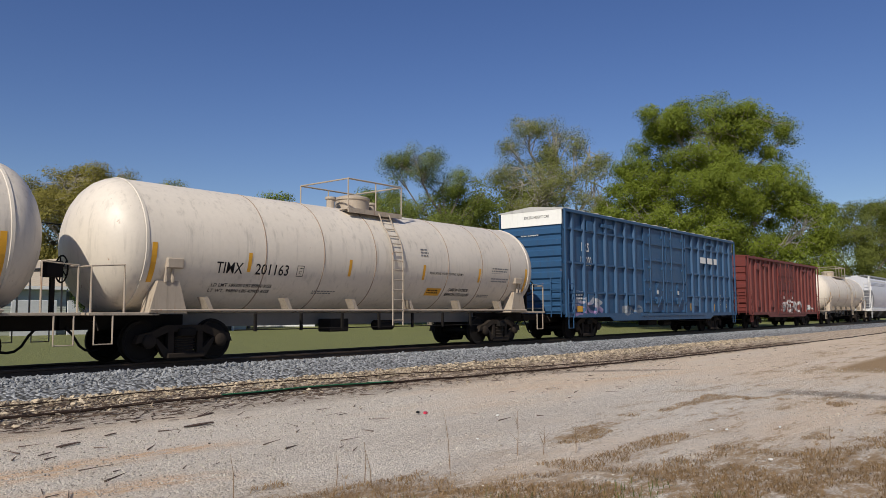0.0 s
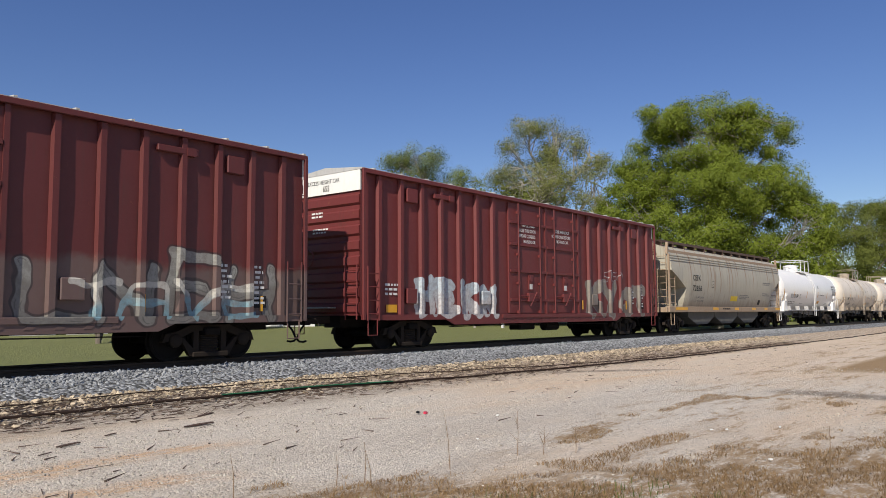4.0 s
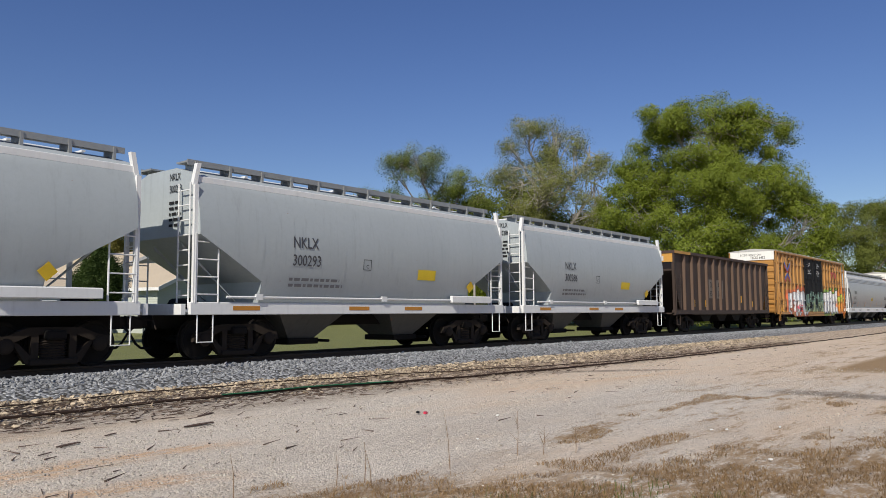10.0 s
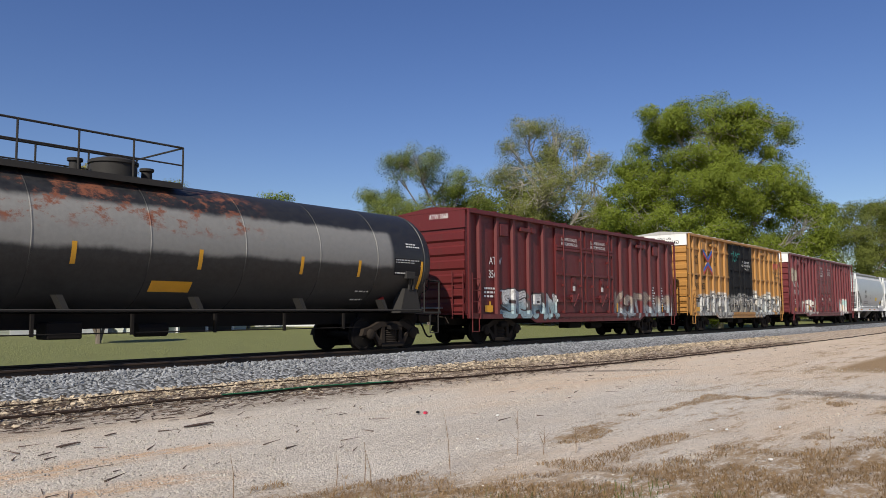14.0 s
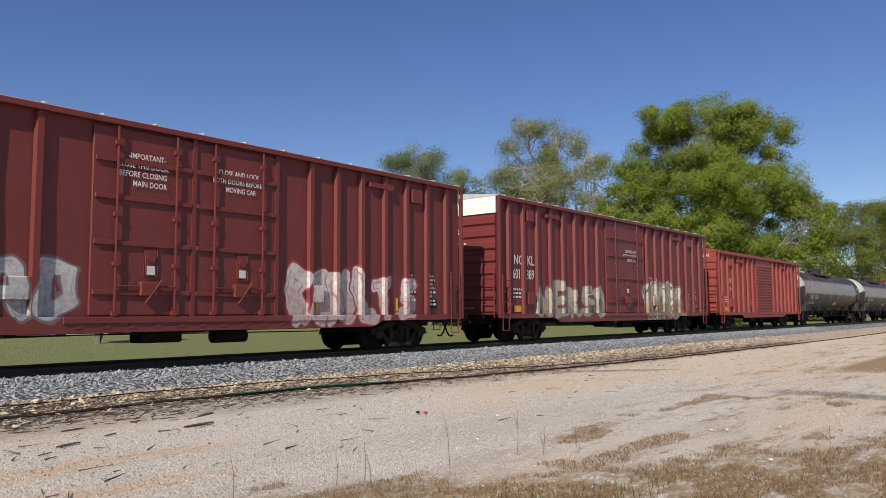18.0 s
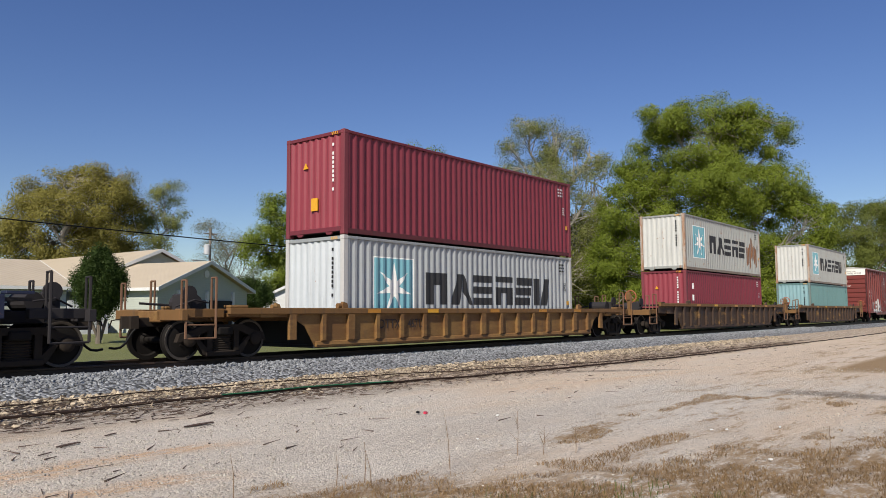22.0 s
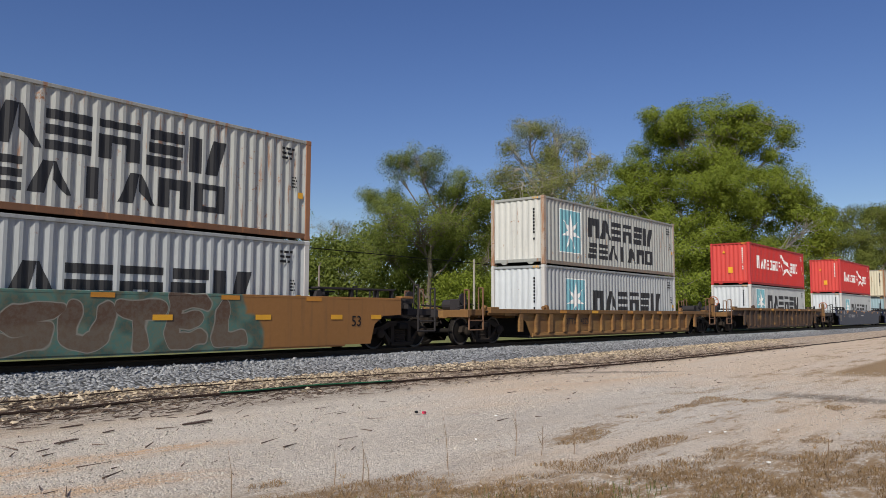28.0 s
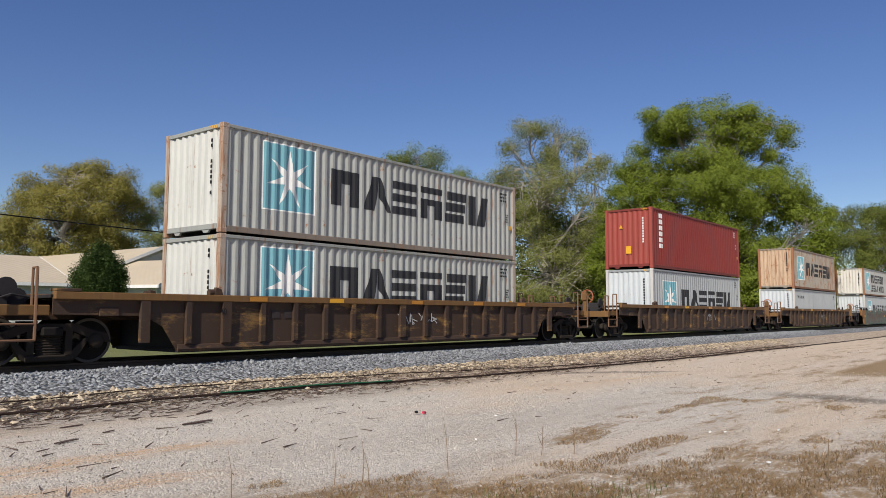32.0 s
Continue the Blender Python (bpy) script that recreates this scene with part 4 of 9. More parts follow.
def tank_car(x0, x1, seam, label, mat, trim, marks, dome_x, deck, ladders, bands, trucks, dark=False):
    """x0, x1: ends of the running boards; seam: half length of the straight shell."""
    half = (x1 - x0) / 2
    car = thing("tank_car", label, "tank car", "freight train")
    rad, zc, head = 1.5, 2.55, 0.95
    prof = [(-seam - head * math.cos(a), rad * math.sin(a)) for a in np.linspace(0, math.pi / 2, 9)]
    prof += [(-p, r) for p, r in reversed(prof)]
    shell = Shape().turned([(a, r) for a, r in prof], "x", 56)
    shell.v = [(x, y, z + zc) for x, y, z in shell.v]
    part("tank", shell, mat, car, smooth=True)
    for x in bands:
        ring = Shape().turned([(x - 0.014, rad), (x - 0.009, rad + 0.01), (x + 0.009, rad + 0.01), (x + 0.014, rad)], "x", 56)
        ring.v = [(a, y, z + zc) for a, y, z in ring.v]
        part("weld_band", ring, mat if dark else BAND, car, smooth=True)
    for k in (-1, 1):
        ring = Shape().turned([(k * seam - 0.04, rad), (k * seam - 0.03, rad + 0.016), (k * seam + 0.03, rad + 0.016), (k * seam + 0.04, rad)], "x", 56)
        ring.v = [(a, y, z + zc) for a, y, z in ring.v]
        part("head_band", ring, mat, car, smooth=True)
        # end platform, saddle, safety rails
        part("end_platform", Shape().box(*sorted((k * (seam - 0.35), k * half)), -1.42, 1.42, 1.02, 1.08, 0.01), trim, car)
        part("draft_sill", Shape().box(*sorted((k * (seam - 1.6), k * (half + 0.1))), -0.3, 0.3, 0.72, 1.04), STEEL, car)
        for side in (-1, 1):
            sx = k * (seam - 0.55)
            sad = [(sx - 0.45, 1.05), (sx + 0.45, 1.05), (sx + 0.25, 1.75), (sx - 0.25, 1.75)]
            y0, y1 = sorted((side * 1.05, side * 1.42))
            part("saddle", Shape().prism(sad, "y", y0, y1), trim, car)
            rail = Shape().pipe([(k * (half - 0.06), side * 1.38, 1.05), (k * (half - 0.06), side * 1.38, 2.0), (k * (half - 0.75), side * 1.38, 2.05), (k * (half - 0.75), side * 1.38, 1.07)], 0.022)
            rail.rod((k * (half - 0.06), side * 1.38, 2.0), (k * (half - 0.06), side * 0.25, 2.0), 0.018)
            part("safety_rail", rail, trim, car)
            step_iron(car, k * (half - 0.32), side * 1.4, 0.45, 1.05, 0.38, trim)
            y0, y1 = sorted((side * 1.30, side * 1.52))
            part("valve_box", Shape().box(sx - 0.2 - k * 0.1, sx + 0.2 - k * 0.1, y0, y1, 2.02, 2.24, 0.02), trim, car)
            pp = Shape()
            for dx in (-0.08, 0.08):
                pp.rod((sx + dx, side * 1.44, 2.05), (sx + dx, side * 1.36, 1.45), 0.028, 8)
                pp.rod((sx + dx, side * 1.43, 1.85), (sx + dx, side * 1.41, 1.72), 0.042, 8)
            part("drain_pipe", pp, trim, car)
    for side in (-1, 1):
        rail = Shape().rod((-seam + 0.1, side * 1.46, 1.12), (seam - 0.1, side * 1.46, 1.12), 0.026)
        part("running_rail", rail, trim, car)
        for x in np.linspace(-seam + 1.6, seam - 1.6, 6):
            part("rail_bracket", Shape().prism([(x - 0.06, 1.10), (x + 0.06, 1.10), (x - 0.10, 1.42), (x - 0.22, 1.42)], "y", *sorted((side * 1.2, side * 1.45))), trim, car)
    part("centre_sill", Shape().box(-seam + 0.5, seam - 0.5, -0.22, 0.22, 0.74, 1.06), STEEL if dark else flat("dusty_sill_paint", (0.20, 0.19, 0.18), 0.8), car)
    gear = Shape().box(-1.6, -0.9, -0.9, -0.4, 0.55, 0.9, 0.03).rod((0.4, -0.6, 0.7), (1.1, -0.6, 0.7), 0.15, 12)
    for x in np.linspace(-seam + 3.0, seam - 3.0, 7):
        gear.box(x - 0.03, x + 0.03, -1.2, -1.14, 0.62, 1.05)
    gear.rod((-seam + 2.4, -1.17, 0.66), (seam - 2.4, -1.17, 0.66), 0.014)
    part("brake_gear", gear, STEEL, car)
    # manway, loading deck with railing, ladder
    dome = Shape().turned([(0.0, 0.5), (0.34, 0.5), (0.36, 0.53), (0.42, 0.53), (0.44, 0.5), (0.5, 0.3), (0.52, 0.0)], "z", 22)
    dome.v = [(x + dome_x, y, z + zc + rad - 0.06) for x, y, z in dome.v]
    part("manway", dome, trim, car, smooth=True)
    for dx in (-0.85, 0.8):
        v = Shape().turned([(0, 0.12), (0.28, 0.12), (0.3, 0.16), (0.36, 0.16), (0.38, 0.0)], "z", 12)
        v.v = [(x + dome_x + dx, y, z + zc + rad - 0.04) for x, y, z in v.v]
        part("valve", v, trim, car, smooth=True)
    a, b = deck
    for side in (-1, 1):
        plat = Shape()
        plat.box(a, b, *sorted((side * 0.62, side * 1.0)), zc + rad - 0.13, zc + rad - 0.09)
        plat.box(a, b, *sorted((side * 0.98, side * 1.02)), zc + rad - 0.22, zc + rad - 0.09)
        part("deck", plat, trim, car)
    rl = Shape()
    zt, zb = zc + rad + 0.72, zc + rad - 0.1
    for side in (-1, 1):
        rl.rod((a, side * 1.0, zt), (b, side * 1.0, zt), 0.024)
        if dark:
            rl.rod((a, side * 1.0, zt - 0.4), (b, side * 1.0, zt - 0.4), 0.018)
        for x in np.linspace(a, b, max(3, round((b - a) / 1.05) + 1)):
            rl.rod((x, side * 1.0, zb), (x, side * 1.0, zt), 0.022)
    for x in (a, b):
        rl.rod((x, -1.0, zt), (x, 1.0, zt), 0.022)
    part("railing", rl, trim, car)
    for lx in ladders:
        s = Shape()
        path = [(zc + rad * math.sin(t), -(rad + 0.07) * math.cos(t)) for t in np.linspace(0.72, -0.1, 6)]
        path = [(zc + rad - 0.12, -1.0)] + path + [(0.7, -1.56)]
        for dx in (-0.21, 0.21):
            s.pipe([(lx + dx, y, z) for z, y in path], 0.02)
        for (za, ya), (zb2, yb) in zip(path, path[1:]):
            steps = max(1, round(math.hypot(za - zb2, ya - yb) / 0.3))
            for i in range(steps):
                f = (i + 0.5) / steps
                s.rod((lx - 0.21, ya + (yb - ya) * f, za + (zb2 - za) * f), (lx + 0.21, ya + (yb - ya) * f, za + (zb2 - za) * f), 0.015)
        part("ladder", s, trim, car)
    for x in marks:
        curved_patch(car, x - 0.05, x + 0.05, 2.02, 2.46, zc, rad, YELLOW)
    for k in (-1, 1):
        curved_patch(car, k * (seam - 0.16) - 0.06, k * (seam - 0.16) + 0.06, 1.72, 2.55, zc, rad, YELLOW)
    bw = Shape().turned([(-0.02, 0.27), (0.0, 0.29), (0.02, 0.27), (0.0, 0.25), (-0.02, 0.27)], "x", 18)
    for i in range(5):
        a = i * 2 * math.pi / 5
        bw.rod((0, 0, 0), (0, 0.27 * math.cos(a), 0.27 * math.sin(a)), 0.014)
    bw.v = [(x + half - 0.1, y - 0.75, z + 1.95) for x, y, z in bw.v]
    part("brake_wheel", bw, STEEL, car)
    part("brake_stand", Shape().box(half - 0.45, half - 0.12, -0.9, -0.6, 1.78, 2.1, 0.02).box(half - 0.32, half - 0.24, -0.8, -0.72, 1.05, 1.8), STEEL, car)
    for t in trucks:
        truck(car, t)
    couplers(car, half + 0.45)
    place_car(car, (x0 + x1) / 2)
    return car, zc, rad


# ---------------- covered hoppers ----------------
# Bay paint darkened for the shade under the car, with dirt runs.
BAYSHADEGRIME = paint("shaded_grimy_bay_paint", (0.10, 0.097, 0.09), 0.7, 0.4, 0.15, 0.4)


def hopper_car(x0, x1, label, mat, trim, eave, ridge, bays, truck_x, cut, low=1.28, belly=1.60, sill_h=0.26, walk_mat=GALV, lip=True, joined=False):
    """Bulged covered hopper. cut: (height where the end slope starts, length of the slope)."""
    half = (x1 - x0) / 2
    car = thing("covered_hopper", label, "hopper car", "freight train")
    run = half - 0.35

    def width(z):
        return belly - 0.135 * (z - 2.72) ** 2

    xs = [-run, -run + 0.02, -run + cut[1] * 0.33, -run + cut[1] * 0.66, -run + cut[1], -run + cut[1] + 0.03]
    foot = cut[2] if len(cut) > 2 else low + 0.15
    xs += list(np.linspace(-run + cut[1] + 0.8, run - cut[1] - 0.8, 8)) + [-x for x in reversed(xs)]
    zs = np.linspace(0, 1, 12)
    rings = []
    for x in xs:
        d = run - abs(x)
        zl = cut[0] - (cut[0] - foot) * d / cut[1] if d < cut[1] + 0.01 else low
        ring = [(x, -width(zl + (eave - zl) * t), zl + (eave - zl) * t) for t in zs]
        ring += [(x, -1.2, eave + (ridge - eave) * 0.45), (x, -0.6, ridge)]
        rings.append(ring + [(x, -y, z) for x, y, z in reversed(ring)])
    k = len(rings[0])
    vs = [p for r in rings for p in r]
    fs = [(i * k + j, (i + 1) * k + j, (i + 1) * k + (j + 1) % k, i * k + (j + 1) % k) for i in range(len(rings) - 1) for j in range(k)]
    fs = [tuple(reversed(f)) for f in fs] + [tuple(range(k - 1, -1, -1)), tuple(range((len(rings) - 1) * k, len(rings) * k))]
    fs[-2], fs[-1] = tuple(reversed(fs[-2])), tuple(reversed(fs[-1]))
    part("body", Shape().raw(vs, fs), mat, car, smooth=True)
    for x in np.arange(-run + cut[1] + 0.9, run - cut[1] - 0.5, 1.75):
        for side in (-1, 1):
            zz = np.linspace(low + 0.06, eave - (0.52 if lip else 0.12), 9)
            ys = [side * (width(z) + 0.005) for z in zz]
            strip = [(x + dx, y, z) for dx in (-0.012, 0.012) for y, z in zip(ys, zz)]
            fs = [(i, 9 + i, 10 + i, i + 1) for i in range(8)]
            part("panel_seam", Shape().raw(strip, fs if side < 0 else [tuple(reversed(f)) for f in fs]), mat, car)
    for side in (-1, 1):
        ym = side * width(eave)
        part("top_rail", Shape().box(-run - 0.02, run + 0.02, *sorted((ym - side * 0.05, ym + side * 0.03)), eave - 0.09, eave + 0.06, 0.012), trim, car)
        if lip:
            for z in (eave - 0.2, eave - 0.32, eave - 0.44):
                y = side * width(z)
                part("side_rib", Shape().prism([(y - side * 0.02, z - 0.045), (y + side * 0.035, z - 0.02), (y + side * 0.035, z + 0.02), (y - side * 0.02, z + 0.045)], "x", -run, run), mat, car)
        part("side_sill", Shape().box(-half + 0.2, half - 0.2, *sorted((side * 1.36, side * 1.5)), low - sill_h, low + 0.02, 0.015), trim, car)
    # bays with outlet gates
    for bx, bw in bays:
        s = Shape()
        z1, z0 = low - 0.05, 0.38
        if joined:
            s.prism([(bx - bw / 2, z1), (bx - bw / 2, 0.78), (bx - bw * 0.2, z0), (bx + bw * 0.2, z0), (bx + bw / 2, 0.78), (bx + bw / 2, z1)], "y", -1.08, 1.08)
        for a, b in () if joined else (((-bw / 2, bw / 2, 1.12, z1), (-bw * 0.16, bw * 0.16, 0.5, z0)),):
            vs = [(bx + x, y, z) for x0_, x1_, yy, z in (a, b) for x, y in ((x0_, -yy), (x1_, -yy), (x1_, yy), (x0_, yy))]
            s.raw(vs, [(0, 1, 5, 4), (1, 2, 6, 5), (2, 3, 7, 6), (3, 0, 4, 7), (3, 2, 1, 0), (4, 5, 6, 7)])
        part("hopper_bay", s, BAYSHADEGRIME, car, "grimy discharge bay with shade painted in")
        part("outlet_gate", Shape().box(bx - bw * 0.2, bx + bw * 0.2, -0.62, 0.62, 0.24, 0.40, 0.02).rod((bx + bw * 0.24, -0.9, 0.32), (bx + bw * 0.24, 0.9, 0.32), 0.04), STEEL, car)
    # roof walk
    posts = np.linspace(-run + 0.25, run - 0.25, 13)
    for side in (-1, 1):
        part("roof_walk", Shape().box(-run + 0.02, run - 0.02, *sorted((side * 0.55, side * 0.98)), ridge + 0.10, ridge + 0.14), walk_mat, car, "open steel grating walk")
        edge = Shape().box(-run + 0.02, run - 0.02, *sorted((side * 0.98, side * 1.0)), ridge + 0.04, ridge + 0.17)
        for x in posts:
            edge.box(x - 0.03, x + 0.03, *sorted((side * 0.6, side * 1.02)), ridge - 0.20, ridge + 0.15)
        part("walk_bracket", edge, walk_mat, car)
    hatch = Shape().box(-run + 0.8, run - 0.8, -0.32, 0.32, ridge - 0.02, ridge + 0.09, 0.02)
    part("hatch_cover", hatch, trim, car)
    for i, x in enumerate(np.linspace(-run + 0.6, run - 0.6, 8)):
        part("hatch_clamp", Shape().box(x - 0.04, x + 0.04, -0.38, 0.38, ridge + 0.08, ridge + 0.12), trim, car)
    # end posts, ladders, platforms
    for k in (-1, 1):
        for side in (-1, 1):
            post = Shape().box(*sorted((k * (half - 0.36), k * (half - 0.26))), *sorted((side * 1.42, side * 1.5)), low, eave - 0.15)
            post.prism([(k * (half - 0.36), eave - 0.16), (k * (half - 0.26), eave - 0.16), (k * (half - 0.36), ridge + 0.02), (k * (half - 0.46), ridge + 0.02)], "y", *sorted((side * 1.30, side * 1.42)))
            part("end_post", post, trim, car)
            xa, xb = sorted((k * (half - 0.31), k * (half - 0.9)))
            ladder(car, xa, xb, side * 1.49, low, low + 1.55, 4, trim)
            step_iron(car, k * (half - 0.6), side * 1.46, 0.42, low - 0.2, 0.4, trim)
            brace = Shape().prism([(k * (half - 0.55), cut[0] - 0.25), (k * (half - 0.47), cut[0] - 0.1), (k * (half - cut[1] - 0.2), low + 0.1), (k * (half - cut[1] - 0.3), low)], "y", *sorted((side * 0.55, side * 0.62)))
            part("end_brace", brace, mat, car)
        part("end_platform", Shape().box(*sorted((k * (half - 1.5), k * (half - 0.05))), -1.42, 1.42, low - 0.2, low - 0.14), trim, car)
        part("end_bulkhead", Shape().box(*sorted((k * (half - cut[1] - 0.55), k * (half - cut[1] - 0.48))), -1.3, 1.3, low - 0.1, low + 0.6), mat, car)
        ladder(car, -1.35, -0.9, k * (half - 0.24), low, eave - 0.1, 8, trim, "y")
        part("end_beam", Shape().box(*sorted((k * (half - 0.12), k * half)), -1.45, 1.45, low - 0.26, low - 0.02, 0.01), trim, car)
    part("centre_sill", Shape().box(-half, half, -0.3, 0.3, 0.72, 1.02), STEEL, car)
    part("brake_cylinder", Shape().rod((-half + 0.9, -0.5, 1.25), (-half + 0.9, 0.3, 1.25), 0.17, 12), STEEL, car)
    part("brake_gear", Shape().box(half - 1.3, half - 0.9, -0.8, -0.3, 1.1, 1.5, 0.03), STEEL, car)
    truck(car, -truck_x)
    truck(car, truck_x)
    couplers(car, half + 0.3)
    place_car(car, (x0 + x1) / 2)
    return car, half, width


# ---------------- open hopper ----------------
POSTBROWN = paint("brown_post_paint", (0.085, 0.050, 0.032), 0.7, 0.4, 0.15, 0.3)


def gondola(x0, x1, high, label, mat, rim, end_plate):
    half, w, low = (x1 - x0) / 2, 1.5, 0.98
    car = thing("open_hopper", label, "hopper car", "freight train")
    for side in (-1, 1):
        part("side_sheet", Shape().prism([(-half + 0.02, high - 0.1), (-half + 0.02, high - 1.2), (-half + 0.9, low + 0.2), (-half + 0.9, low), (half - 0.9, low), (half - 0.9, low + 0.2), (half - 0.02, high - 1.2), (half - 0.02, high - 0.1)], "y", *sorted((side * 1.34, side * 1.38))), mat, car)
        part("top_chord", Shape().box(-half, half, *sorted((side * 1.30, side * 1.52)), high - 0.14, high, 0.015), rim, car)
        part("side_sill", Shape().box(-half, half, *sorted((side * 1.3, side * 1.5)), low - 0.06, low + 0.14, 0.01), mat, car)
        for x in list(np.linspace(-half + 1.35, half - 1.35, 13)):
            prof = [(x - 0.1, side * 1.38), (x - 0.055, side * 1.495), (x + 0.055, side * 1.495), (x + 0.1, side * 1.38)]
            part("side_post", Shape().prism(prof, "z", low + 0.12, high - 0.14), POSTBROWN, car)
        for k in (-1, 1):
            x = k * (half - 0.08)
            part("corner_post", Shape().box(x - 0.07, x + 0.07, *sorted((side * 1.36, side * 1.48)), low - 0.1, high - 0.1), mat, car)
            ladder(car, *sorted((k * (half - 0.12), k * (half - 0.72))), side * 1.5, low, low + 1.9, 5, mat)
            step_iron(car, k * (half - 0.4), side * 1.46, 0.42, low, 0.4, mat)
    for k in (-1, 1):
        part("end_sheet", Shape().box(*sorted((k * (half - 0.06), k * half)), -1.4, 1.4, high - 0.56, high - 0.12), end_plate if k < 0 else mat, car, "yellow end sheet" if k < 0 else "")
        part("end_chord", Shape().box(*sorted((k * (half - 0.12), k * (half + 0.02))), -1.5, 1.5, high - 0.14, high), rim, car)
        slope = [(k * (half - 0.1), high - 0.9), (k * (half - 0.1), high - 0.98), (k * (half - 2.6), low - 0.1), (k * (half - 2.6), low)]
        part("slope_sheet", Shape().prism(slope, "y", -1.34, 1.34), mat, car)
        part("end_platform", Shape().box(*sorted((k * (half - 1.6), k * half)), -1.42, 1.42, low - 0.05, low + 0.02), mat, car)
        for y in (-0.5, 0.5):
            part("end_post", Shape().box(*sorted((k * (half - 0.12), k * (half - 0.02))), y - 0.06, y + 0.06, low, high - 0.9), mat, car)
        ladder(car, 0.5, 0.95, k * (half + 0.05), low, high - 0.4, 6, mat, "y")
    part("floor_sheet", Shape().box(-half + 2.5, half - 2.5, -1.34, 1.34, low - 0.1, low - 0.04), mat, car)
    part("centre_sill", Shape().box(-half, half, -0.3, 0.3, 0.66, low), STEEL, car)
    for x in (-2.4, 0.0, 2.4):
        part("discharge_door", Shape().prism([(x - 1.0, low), (x + 1.0, low), (x + 0.35, 0.52), (x - 0.35, 0.52)], "y", -1.1, 1.1), STEEL, car)
    truck(car, -half + 2.1)
    truck(car, half - 2.1)
    couplers(car, half + 0.45)
    place_car(car, (x0 + x1) / 2)
    return car, half


# ---------------- containers ----------------
WAVE, DEEP = 0.2785, 0.036
CONT_L, CONT_W = 12.192, 2.438


def wave_profile(a, b, pitch):
    """Breakpoints (along, depth) of trapezoid corrugation from a to b."""
    n = max(1, round((b - a) / pitch))
    p = (b - a) / n
    pts = [(a, 0.0)]
    for i in range(n):
        u = a + i * p
        pts += [(u + p * 0.25, 0.0), (u + p * 0.5, DEEP), (u + p * 0.75, DEEP), (u + p, 0.0)]
    return pts


SIDE_WAVES = wave_profile(-CONT_L / 2 + 0.17, CONT_L / 2 - 0.17, WAVE)
END_WAVES = wave_profile(-CONT_W / 2 + 0.16, CONT_W / 2 - 0.16, 0.25)


def clip(poly, k, lim, keep_less):
    out = []
    for i, p in enumerate(poly):
        q = poly[(i + 1) % len(poly)]
        a, b = (p[k] <= lim) == keep_less or p[k] == lim, (q[k] <= lim) == keep_less or q[k] == lim
        if a:
            out.append(p)
        if a != b:
            f = (lim - p[k]) / (q[k] - p[k])
            out.append((p[0] + (q[0] - p[0]) * f, p[1] + (q[1] - p[1]) * f))
    return out


def wrapped(polys, y):
    """Painted shapes that follow the corrugated side at depth y."""
    s = Shape()
    for poly in polys:
        lo, hi = min(p[0] for p in poly), max(p[0] for p in poly)
        for (a, da), (b, db) in zip(SIDE_WAVES, SIDE_WAVES[1:]):
            if b <= lo or a >= hi:
                continue
            c = clip(clip(poly, 0, a, False), 0, b, True)
            if len(c) >= 3:
                vs = [(x, y + da + (db - da) * (x - a) / (b - a) - 0.005, z) for x, z in c]
                s.raw(vs, [tuple(range(len(vs)))])
    return s


def panel_sheet(waves, z0, z1, place):
    s = Shape()
    vs = [place(u, d, z) for z in (z0, z1) for u, d in waves]
    n = len(waves)
    return s.raw(vs, [(i, i + 1, n + i + 1, n + i) for i in range(n - 1)])


